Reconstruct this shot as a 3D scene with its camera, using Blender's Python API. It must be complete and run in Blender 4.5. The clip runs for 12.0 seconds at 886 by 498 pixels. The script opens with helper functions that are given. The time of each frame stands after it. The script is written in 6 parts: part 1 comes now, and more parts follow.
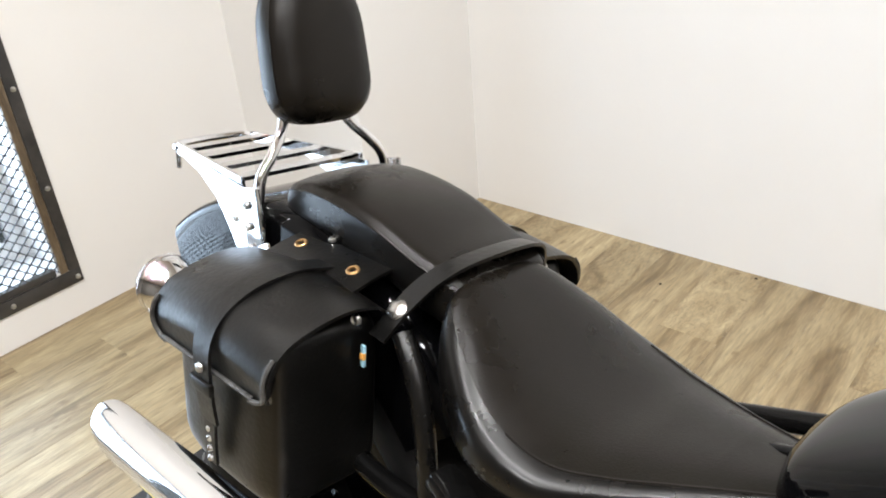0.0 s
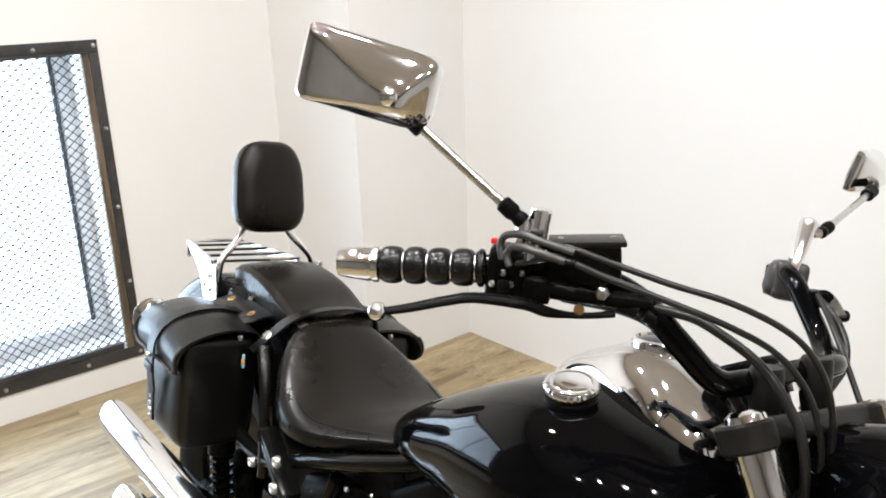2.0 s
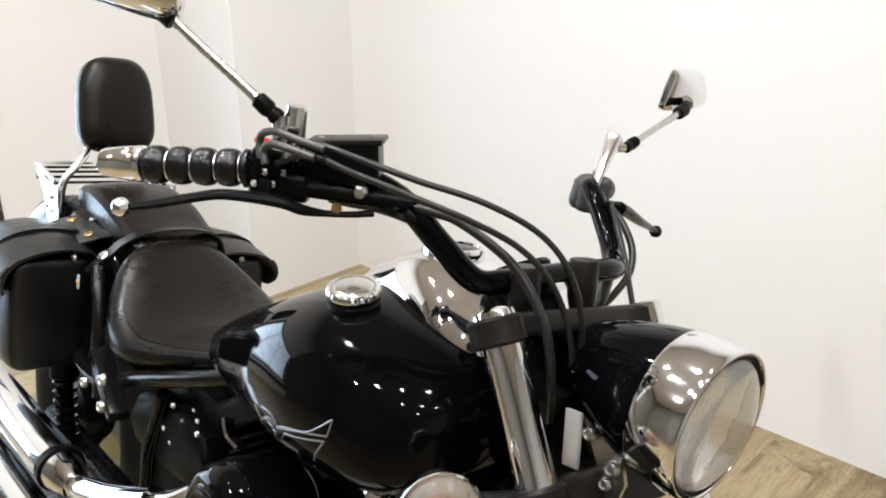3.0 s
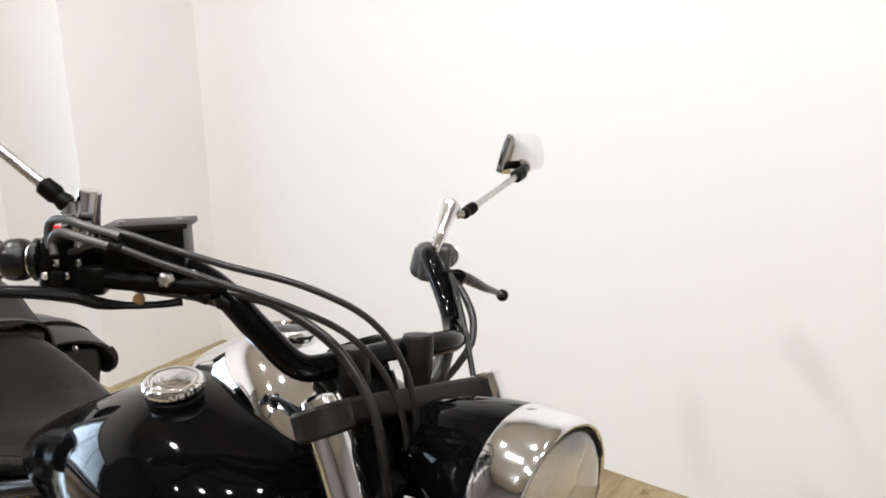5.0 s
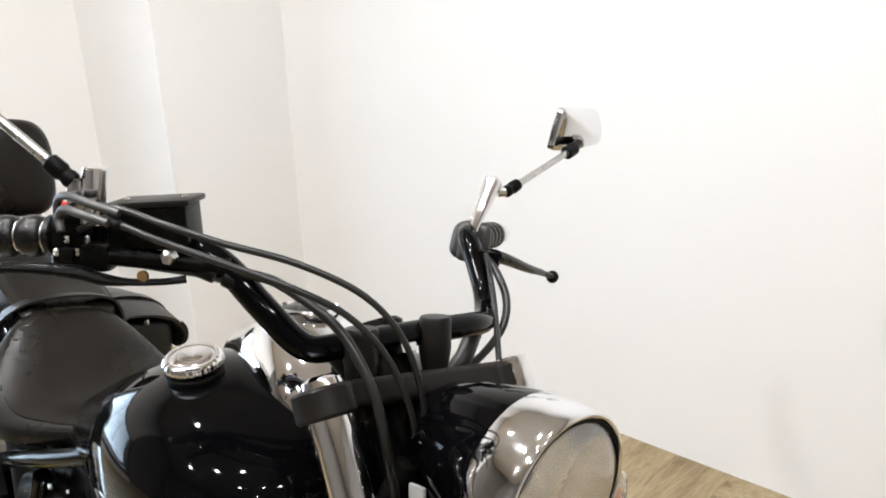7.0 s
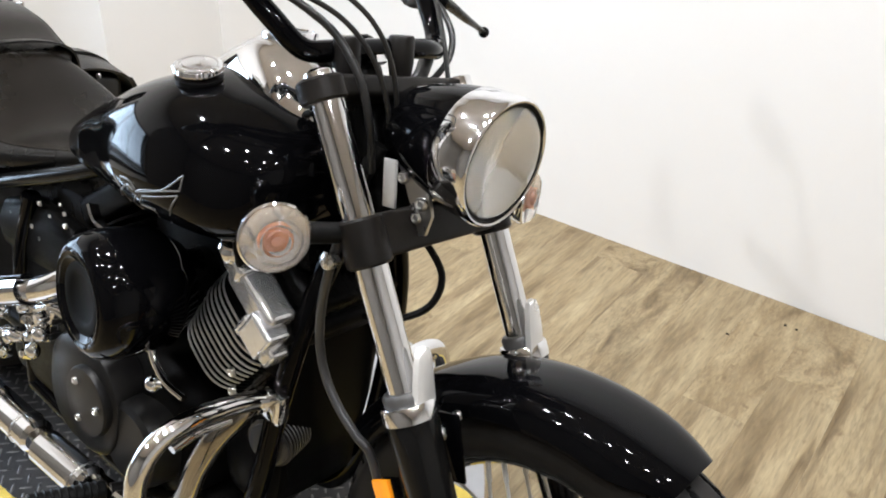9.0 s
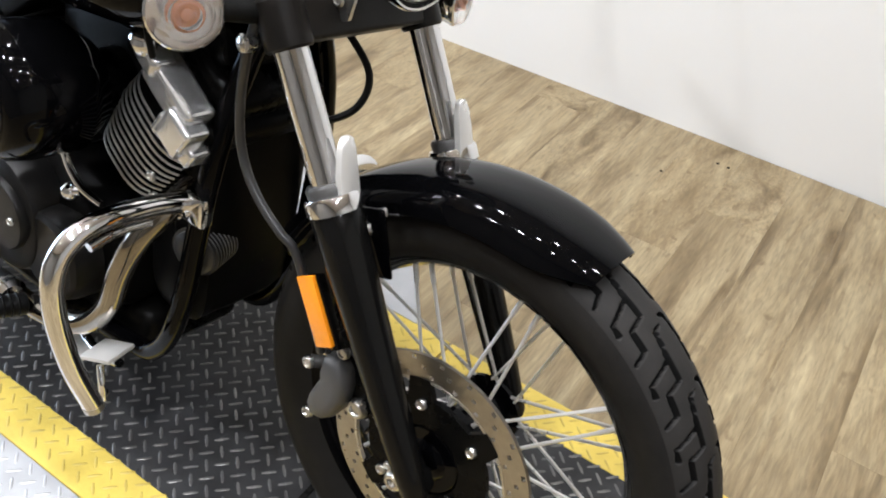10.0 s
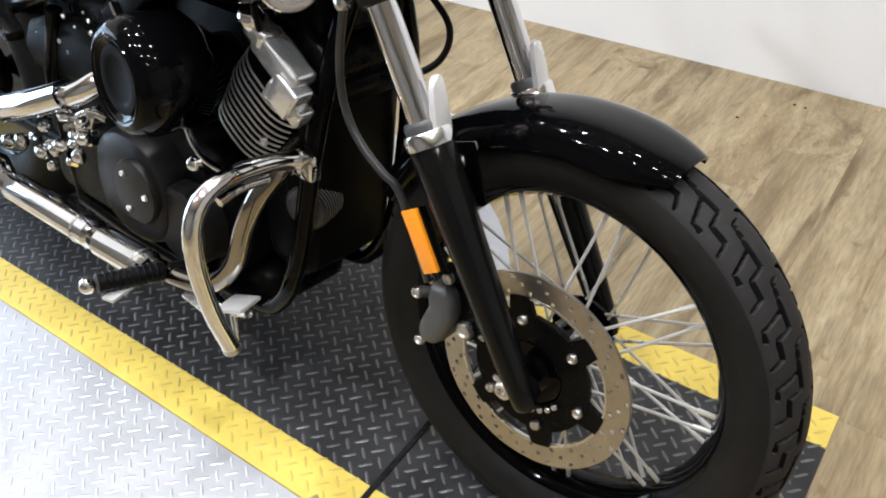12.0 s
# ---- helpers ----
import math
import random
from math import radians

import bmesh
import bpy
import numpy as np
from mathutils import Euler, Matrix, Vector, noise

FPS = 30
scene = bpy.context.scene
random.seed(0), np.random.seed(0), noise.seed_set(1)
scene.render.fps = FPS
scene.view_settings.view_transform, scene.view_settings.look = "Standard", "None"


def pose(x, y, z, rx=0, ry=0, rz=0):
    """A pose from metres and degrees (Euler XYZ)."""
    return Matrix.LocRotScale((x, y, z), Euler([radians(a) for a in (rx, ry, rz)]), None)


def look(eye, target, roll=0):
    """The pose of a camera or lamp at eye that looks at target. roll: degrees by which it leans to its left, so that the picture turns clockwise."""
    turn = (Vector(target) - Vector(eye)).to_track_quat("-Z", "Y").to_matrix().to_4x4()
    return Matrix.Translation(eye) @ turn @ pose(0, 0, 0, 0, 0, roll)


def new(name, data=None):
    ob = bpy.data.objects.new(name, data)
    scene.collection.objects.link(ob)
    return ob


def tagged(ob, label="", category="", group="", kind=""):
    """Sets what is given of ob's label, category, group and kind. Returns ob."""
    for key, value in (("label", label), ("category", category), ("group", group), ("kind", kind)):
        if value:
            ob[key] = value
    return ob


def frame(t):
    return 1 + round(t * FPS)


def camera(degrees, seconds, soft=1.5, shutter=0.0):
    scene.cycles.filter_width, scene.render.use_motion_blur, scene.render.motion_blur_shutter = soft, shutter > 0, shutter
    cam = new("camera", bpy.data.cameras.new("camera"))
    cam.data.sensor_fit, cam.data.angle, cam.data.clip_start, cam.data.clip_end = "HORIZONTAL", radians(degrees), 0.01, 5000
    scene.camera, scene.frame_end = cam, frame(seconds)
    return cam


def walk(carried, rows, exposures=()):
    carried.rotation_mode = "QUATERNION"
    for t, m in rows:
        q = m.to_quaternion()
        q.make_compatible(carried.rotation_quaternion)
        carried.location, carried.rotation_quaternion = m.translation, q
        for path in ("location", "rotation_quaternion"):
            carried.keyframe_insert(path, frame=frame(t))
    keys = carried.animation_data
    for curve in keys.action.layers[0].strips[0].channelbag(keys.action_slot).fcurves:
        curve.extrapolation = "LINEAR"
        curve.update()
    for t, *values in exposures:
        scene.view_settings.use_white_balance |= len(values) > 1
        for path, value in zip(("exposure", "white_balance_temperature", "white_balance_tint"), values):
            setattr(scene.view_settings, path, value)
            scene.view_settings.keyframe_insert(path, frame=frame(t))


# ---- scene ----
cam = camera(56.3, 12.0, 1.9)
PATH = [
    (0, (-0.735, -0.476, 1.259), (-1.901, 0.808, 0.263), -5.1),
    (0.5, (-0.557, -0.467, 1.285), (-1.981, 0.675, 0.469), -4.7),
    (1, (-0.336, -0.467, 1.302), (-1.907, 0.541, 0.583), -3.9),
    (1.5, (-0.126, -0.604, 1.339), (-1.607, 0.563, 0.673), -2.1),
    (2, (0.002, -0.61, 1.363), (-1.455, 0.618, 0.752), -1.9),
    (2.5, (0.078, -0.538, 1.356), (-1.357, 0.707, 0.733), -0.2),
    (3, (0.117, -0.505, 1.323), (-1.188, 0.815, 0.578), 0.1),
    (3.4, (0.125, -0.478, 1.304), (-1.12, 0.876, 0.519), -0.7),
    (3.5, (0.12, -0.476, 1.3), (-1.105, 0.892, 0.524), -0.2),
    (5.3, (0.133, -0.415, 1.327), (-0.978, 1.137, 0.732), -0.2),
    (5.5, (0.137, -0.39, 1.322), (-0.997, 1.15, 0.736), -0.6),
    (6, (0.152, -0.328, 1.318), (-1.032, 1.182, 0.752), -1.4),
    (6.5, (0.164, -0.282, 1.307), (-1.149, 1.113, 0.732), -3.4),
    (7, (0.174, -0.363, 1.313), (-1.127, 1.01, 0.663), -2.1),
    (7.2, (0.193, -0.452, 1.322), (-1.031, 0.992, 0.677), -1.4),
    (8.8, (0.272, -0.598, 1.312), (-0.745, 0.817, 0.33), 1.9),
    (9, (0.278, -0.594, 1.292), (-0.714, 0.796, 0.251), 2.8),
    (9.5, (0.293, -0.596, 1.252), (-0.59, 0.759, 0.075), 5.3),
    (10, (0.315, -0.603, 1.214), (-0.445, 0.721, -0.079), 6.5),
    (10.5, (0.339, -0.642, 1.188), (-0.328, 0.645, -0.189), 7.0),
    (11, (0.372, -0.688, 1.164), (-0.222, 0.592, -0.254), 8.6),
    (11.5, (0.389, -0.707, 1.152), (-0.218, 0.544, -0.286), 6.0),
    (12, (0.381, -0.723, 1.209), (-0.545, 0.488, -0.086), -3.3),
]
EXPO = [(0.0, -0.05, 6500, 10), (1.0, -0.11, 6500, 10), (3.5, -0.13, 6500, 10), (5.5, -0.15, 6480, 10), (7.2, -0.07, 6400, 10), (9.0, 0.04, 6250, 10), (10.0, 0.0, 6180, 10), (12.0, -0.05, 6120, 10)]
walk(cam, [(t, look(eye, target, roll)) for t, eye, target, roll in PATH], EXPO)

# ---- light ----
world = bpy.data.worlds.new("world")
scene.world = world
world.use_nodes = True
sky = world.node_tree.nodes.new("ShaderNodeTexSky")
sky.sky_type, sky.sun_disc = "NISHITA", False
sky.sun_elevation, sky.sun_rotation = radians(38), radians(200)
world.node_tree.links.new(sky.outputs[0], world.node_tree.nodes["Background"].inputs[0])
world.node_tree.nodes["Background"].inputs[1].default_value = 0.12


def area_lamp(name, m, power, size, size_y=0.0, color=(1, 1, 1), shape="DISK"):
    data = bpy.data.lights.new(name, "AREA")
    data.shape, data.size, data.energy, data.color = shape, size, power, color
    if size_y:
        data.size_y = size_y
    ob = new(name, data)
    ob.matrix_world = m
    return ob


CEIL = 2.75
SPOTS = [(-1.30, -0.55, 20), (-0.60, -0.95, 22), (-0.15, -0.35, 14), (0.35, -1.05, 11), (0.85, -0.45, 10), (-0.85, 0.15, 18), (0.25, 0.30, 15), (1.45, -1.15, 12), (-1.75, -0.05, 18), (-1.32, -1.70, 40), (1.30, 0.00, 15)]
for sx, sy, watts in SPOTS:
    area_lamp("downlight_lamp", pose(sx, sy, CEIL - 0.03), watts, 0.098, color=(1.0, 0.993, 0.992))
area_lamp("window_daylight", pose(-3.02, -0.55, 0.72, 0, -90, 0), 36, 0.95, 1.6, (0.66, 0.82, 1.0), "RECTANGLE")


# ---- materials ----
def node_mat(name, base, rough=0.5, metal=0.0, vary=0.0, scale=8.0, stretch=(1, 1, 1), dark=None, bump=0.0, bump_scale=60.0, coat=0.0,
             ior=1.5, rough_vary=0.0, coords="Object", trans=0.0, emit=None, emit_power=0.0, island=0.0, voronoi=False, detail=5.0, spec=0.5):
    """A principled material: base colour mixed with a darker or lighter one by two scales of noise, rough gloss variation and fine relief."""
    m = bpy.data.materials.new(name)
    m.use_nodes = True
    nt = m.node_tree
    n, l = nt.nodes, nt.links
    p = n["Principled BSDF"]
    p.inputs["Base Color"].default_value = (*base, 1)
    p.inputs["Roughness"].default_value, p.inputs["Metallic"].default_value = rough, metal
    p.inputs["IOR"].default_value, p.inputs["Coat Weight"].default_value = ior, coat
    p.inputs["Coat Roughness"].default_value = 0.04
    p.inputs["Transmission Weight"].default_value = trans
    p.inputs["Specular IOR Level"].default_value = spec
    if emit:
        p.inputs["Emission Color"].default_value, p.inputs["Emission Strength"].default_value = (*emit, 1), emit_power
    co = n.new("ShaderNodeTexCoord")
    mp = n.new("ShaderNodeMapping")
    mp.inputs["Scale"].default_value = stretch
    l.new(co.outputs[coords], mp.inputs[0])
    if vary > 0 or island > 0:
        big, small, mix = n.new("ShaderNodeTexNoise"), n.new("ShaderNodeTexNoise"), n.new("ShaderNodeMix")
        big.inputs["Scale"].default_value, small.inputs["Scale"].default_value = scale, scale * 7.3
        big.inputs["Detail"].default_value = small.inputs["Detail"].default_value = detail
        l.new(mp.outputs[0], big.inputs[0]), l.new(mp.outputs[0], small.inputs[0])
        add = n.new("ShaderNodeMath")
        add.operation = "MULTIPLY_ADD"
        add.inputs[1].default_value = 0.45
        l.new(small.outputs[0], add.inputs[0]), l.new(big.outputs[0], add.inputs[2])
        ramp = n.new("ShaderNodeMapRange")
        ramp.inputs[1].default_value, ramp.inputs[2].default_value = 0.5, 0.95
        ramp.inputs[3].default_value, ramp.inputs[4].default_value = 0.0, vary
        l.new(add.outputs[0], ramp.inputs[0])
        mix.data_type = "RGBA"
        mix.inputs[6].default_value = (*base, 1)
        mix.inputs[7].default_value = (*(dark or [c * 0.45 for c in base]), 1)
        l.new(ramp.outputs[0], mix.inputs[0])
        out = mix.outputs[2]
        if island > 0:
            info, hsv, rng = n.new("ShaderNodeObjectInfo"), n.new("ShaderNodeHueSaturation"), n.new("ShaderNodeMapRange")
            rng.inputs[3].default_value, rng.inputs[4].default_value = 1 - island, 1 + island
            l.new(info.outputs["Random"], rng.inputs[0]), l.new(rng.outputs[0], hsv.inputs["Value"])
            l.new(out, hsv.inputs["Color"])
            out = hsv.outputs[0]
        l.new(out, p.inputs["Base Color"])
        if rough_vary > 0:
            rr = n.new("ShaderNodeMapRange")
            rr.inputs[1].default_value, rr.inputs[2].default_value = 0.4, 1.0
            rr.inputs[3].default_value, rr.inputs[4].default_value = max(rough - rough_vary, 0.02), rough + rough_vary
            l.new(add.outputs[0], rr.inputs[0]), l.new(rr.outputs[0], p.inputs["Roughness"])
    if bump > 0:
        tex = n.new("ShaderNodeTexVoronoi" if voronoi else "ShaderNodeTexNoise")
        tex.inputs["Scale"].default_value = bump_scale
        l.new(mp.outputs[0], tex.inputs[0])
        b = n.new("ShaderNodeBump")
        b.inputs["Strength"].default_value, b.inputs["Distance"].default_value = bump, 0.002
        l.new(tex.outputs[0], b.inputs["Height"]), l.new(b.outputs[0], p.inputs["Normal"])
    return m


# for the unseen front wall, pale enough to brighten the chrome mirrors
PALE = node_mat("pale_unseen_wall", (0.50, 0.48, 0.45), 0.7, vary=0.4, scale=1.2, bump=0.1, bump_scale=120)
# for unseen walls, darkened so that gloss black reflects little light
DIM = node_mat("dim_unseen_wall", (0.17, 0.158, 0.142), 0.7, vary=0.4, scale=1.2, bump=0.1, bump_scale=120)
PAINT = node_mat("wall_paint", (0.775, 0.768, 0.755), 0.62, vary=0.3, scale=0.9, dark=(0.73, 0.70, 0.66), bump=0.12, bump_scale=260)
CEILING = node_mat("ceiling_paint", (0.60, 0.54, 0.465), 0.8, vary=0.2, scale=1.5, bump=0.1, bump_scale=120)
BLACK = node_mat("black_gloss_paint", (0.001, 0.001, 0.0012), 0.045, ior=1.30, spec=0.26, vary=0.3, scale=3, dark=(0.003, 0.003, 0.0035), rough_vary=0.015)
SATIN = node_mat("black_satin_paint", (0.0015, 0.0015, 0.0015), 0.27, spec=0.06, vary=0.6, scale=14, dark=(0.006, 0.0056, 0.005), rough_vary=0.06, bump=0.05, bump_scale=400)
CAST = node_mat("black_cast_metal", (0.0022, 0.0022, 0.0023), 0.36, spec=0.04, vary=0.6, scale=20, dark=(0.004, 0.0036, 0.003), rough_vary=0.1, bump=0.2, bump_scale=500)
CHROME = node_mat("chrome", (0.82, 0.82, 0.83), 0.06, 1.0, vary=0.3, scale=6, dark=(0.70, 0.70, 0.71), rough_vary=0.03)
STEEL = node_mat("brushed_steel", (0.62, 0.61, 0.59), 0.27, 1.0, vary=0.5, scale=12, dark=(0.45, 0.44, 0.42), rough_vary=0.08)
DISC = node_mat("worn_disc_steel", (0.46, 0.435, 0.39), 0.33, 1.0, vary=0.6, scale=18, dark=(0.33, 0.295, 0.245), rough_vary=0.1, bump=0.1, bump_scale=300)
DARKALU = node_mat("grey_caliper_paint", (0.060, 0.058, 0.056), 0.42, 0.3, vary=0.5, scale=20, bump=0.15, bump_scale=400)
ALU = node_mat("cast_aluminium", (0.52, 0.52, 0.51), 0.42, 0.9, vary=0.5, scale=20, dark=(0.36, 0.35, 0.34), bump=0.15, bump_scale=400)
DARKMETAL = node_mat("dark_grey_metal", (0.10, 0.10, 0.10), 0.4, 0.7, vary=0.5, scale=20, rough_vary=0.1)
LEATHER = node_mat("black_leather", (0.0014, 0.0013, 0.0012), 0.32, spec=0.46, vary=0.7, scale=9, dark=(0.004, 0.0036, 0.0032), rough_vary=0.08, bump=0.22, bump_scale=150)
VINYL = node_mat("black_seat_vinyl", (0.0060, 0.0048, 0.0036), 0.30, spec=0.21, vary=0.6, scale=7, dark=(0.010, 0.0085, 0.007), rough_vary=0.07, bump=0.16, bump_scale=520)
RUBBER = node_mat("black_rubber", (0.003, 0.003, 0.003), 0.42, spec=0.09, vary=0.6, scale=12, dark=(0.009, 0.0086, 0.008), rough_vary=0.1, bump=0.1, bump_scale=300)
GRIPRUBBER = node_mat("grip_rubber", (0.005, 0.005, 0.005), 0.24, spec=0.28, vary=0.5, scale=30, dark=(0.010, 0.0095, 0.009), rough_vary=0.08)
SKIRT = node_mat("smooth_black_vinyl", (0.0025, 0.0024, 0.0023), 0.27, spec=0.36, vary=0.5, scale=9, dark=(0.006, 0.0055, 0.005), rough_vary=0.06, bump=0.10, bump_scale=40)
DARKCHROME = node_mat("smoked_chrome", (0.30, 0.28, 0.25), 0.10, 1.0, vary=0.5, scale=8, dark=(0.20, 0.17, 0.13), rough_vary=0.04)
TYRE = node_mat("tyre_rubber", (0.0095, 0.0091, 0.0088), 0.50, spec=0.08, vary=0.9, scale=9, dark=(0.017, 0.0155, 0.014), rough_vary=0.1, bump=0.15, bump_scale=350)
TREADRUBBER = node_mat("dusty_tread_rubber", (0.0170, 0.0162, 0.0158), 0.55, spec=0.10, vary=0.9, scale=7, dark=(0.031, 0.0285, 0.0265), rough_vary=0.1, bump=0.15, bump_scale=350)
# very dark black; in the tyre grooves it stands in for their shade
GROOVE = node_mat("deep_matt_black", (0.0038, 0.0037, 0.0036), 0.6, spec=0.05, vary=0.5, scale=20)
CALIPER = node_mat("grey_cast_caliper", (0.070, 0.070, 0.073), 0.42, 0.25, vary=0.5, scale=20, dark=(0.08, 0.078, 0.076), bump=0.15, bump_scale=400)
AMBER = node_mat("amber_reflector", (0.95, 0.33, 0.01), 0.22, coat=0.5, vary=0.3, scale=60, dark=(0.75, 0.2, 0.01), bump=0.3, bump_scale=500, voronoi=True)
BULB = node_mat("amber_bulb", (0.62, 0.22, 0.09), 0.22, vary=0.3, scale=40)
RED = node_mat("red_plastic", (0.62, 0.02, 0.02), 0.3, vary=0.3, scale=40)
FORKPAINT = node_mat("black_fork_enamel", (0.003, 0.003, 0.003), 0.16, spec=0.18, vary=0.5, scale=12, dark=(0.007, 0.0065, 0.006), rough_vary=0.05)
BOWL = node_mat("aluminised_reflector", (0.93, 0.925, 0.91), 0.30, 0.95, vary=0.4, scale=30, dark=(0.70, 0.68, 0.65))
FLUTED = node_mat("fluted_clear_lens", (0.95, 0.945, 0.93), 0.05, trans=0.90, ior=1.4, bump=0.14, bump_scale=60, vary=0.1, scale=30)
SIGNALLENS = node_mat("ribbed_clear_lens", (0.93, 0.90, 0.87), 0.05, trans=0.91, ior=1.35, bump=0.08, bump_scale=70, vary=0.1, scale=30)
PANE = node_mat("window_glass", (0.98, 0.99, 1.0), 0.01, trans=1.0, ior=1.1)
MIRROR = node_mat("mirror_glass", (0.88, 0.88, 0.9), 0.01, 1.0)
YELLOW = node_mat("worn_yellow_paint", (0.74, 0.565, 0.105), 0.45, vary=0.7, scale=9, dark=(0.55, 0.40, 0.07), rough_vary=0.1, bump=0.1, bump_scale=200)
YELLOWLUG = node_mat("worn_yellow_tread", (0.62, 0.46, 0.085), 0.4, vary=0.8, scale=12, dark=(0.38, 0.27, 0.06), rough_vary=0.1)
PLATE = node_mat("black_plate_paint", (0.046, 0.046, 0.048), 0.36, spec=0.25, vary=1.0, scale=3, dark=(0.012, 0.0115, 0.011), rough_vary=0.12, bump=0.12, bump_scale=250)
LUG = node_mat("worn_black_tread", (0.075, 0.075, 0.077), 0.32, 0.3, vary=0.9, scale=11, dark=(0.18, 0.17, 0.16), rough_vary=0.1)
SILVER = node_mat("silver_plate_paint", (0.385, 0.39, 0.405), 0.38, 0.28, vary=0.7, scale=7, dark=(0.48, 0.48, 0.49), rough_vary=0.1)
SILVERLUG = node_mat("silver_tread", (0.58, 0.58, 0.59), 0.30, 0.45, vary=0.5, scale=9)
IRON = node_mat("black_angle_iron", (0.03, 0.03, 0.032), 0.42, 0.3, vary=0.8, scale=9, dark=(0.075, 0.07, 0.065), rough_vary=0.1, bump=0.1, bump_scale=150)
MESHMAT = node_mat("black_expanded_metal", (0.03, 0.03, 0.03), 0.45, 0.5, vary=0.5, scale=30)
RIVET = node_mat("zinc_screw", (0.62, 0.62, 0.60), 0.3, 1.0, vary=0.5, scale=60)
# lighter copy of the window wood, daylight put into its colour
OAKLIT = node_mat("lit_window_wood", (0.30, 0.175, 0.080), 0.5, vary=0.7, scale=5, stretch=(6, 6, 0.8), dark=(0.16, 0.085, 0.035), bump=0.2, bump_scale=40)
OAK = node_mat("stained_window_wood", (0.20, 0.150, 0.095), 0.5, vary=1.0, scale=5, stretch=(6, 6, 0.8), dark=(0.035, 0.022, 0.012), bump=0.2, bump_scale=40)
BRACKET = node_mat("pale_plated_steel", (0.74, 0.73, 0.71), 0.3, 0.55, vary=0.4, scale=10, dark=(0.6, 0.58, 0.55), rough_vary=0.1)
POLISHED = node_mat("polished_cast_alloy", (0.78, 0.78, 0.79), 0.17, 0.8, vary=0.5, scale=14, dark=(0.62, 0.61, 0.60), rough_vary=0.06, bump=0.06, bump_scale=90)
WHITE = node_mat("white_window_frame", (0.80, 0.81, 0.82), 0.4, vary=0.3, scale=5)
SPLIT = node_mat("floor_joint", (0.05, 0.04, 0.03), 0.8, vary=0.5, scale=10)
BRASS = node_mat("brass_eyelet", (0.75, 0.48, 0.22), 0.28, 1.0, vary=0.4, scale=40)
TAG = node_mat("pale_blue_tag", (0.35, 0.62, 0.78), 0.4, vary=0.3, scale=30)
TAGTWO = node_mat("orange_tag", (0.85, 0.42, 0.10), 0.4, vary=0.3, scale=30)
# lit copy of the black satin: warm highlight on upper parts mixed into its colour
WARMSATIN = node_mat("warm_lit_black_satin", (0.0045, 0.0040, 0.0036), 0.36, spec=0.17, vary=0.7, scale=12, dark=(0.011, 0.009, 0.0075), rough_vary=0.08, bump=0.06, bump_scale=400)
CABLE = node_mat("grey_black_cable", (0.0085, 0.0082, 0.008), 0.33, spec=0.34, vary=0.5, scale=25, dark=(0.03, 0.029, 0.027), rough_vary=0.08)
TRIM = node_mat("scuffed_tan_vinyl", (0.36, 0.31, 0.24), 0.42, vary=0.8, scale=14, dark=(0.24, 0.21, 0.17), rough_vary=0.1, bump=0.1, bump_scale=200)
WORNJOINT = node_mat("worn_black_rubber", (0.003, 0.003, 0.003), 0.7, spec=0.06, vary=0.8, scale=70, dark=(0.034, 0.031, 0.028), rough_vary=0.1, bump=0.2, bump_scale=200)
COVERPAINT = node_mat("satin_engine_paint", (0.0042, 0.0042, 0.0044), 0.34, spec=0.20, vary=0.6, scale=16, dark=(0.013, 0.012, 0.011), rough_vary=0.08, bump=0.12, bump_scale=500)
HOSE = node_mat("grey_rubber_hose", (0.020, 0.020, 0.021), 0.34, spec=0.5, vary=0.5, scale=25, dark=(0.035, 0.034, 0.032), rough_vary=0.08)
STITCH = node_mat("worn_grey_stitching", (0.10, 0.097, 0.092), 0.5, vary=1.0, scale=60, dark=(0.02, 0.019, 0.018), bump=0.3, bump_scale=300)
GREYPAINT = node_mat("grey_emblem_paint", (0.11, 0.105, 0.10), 0.3, coat=0.2, vary=0.3, scale=20)


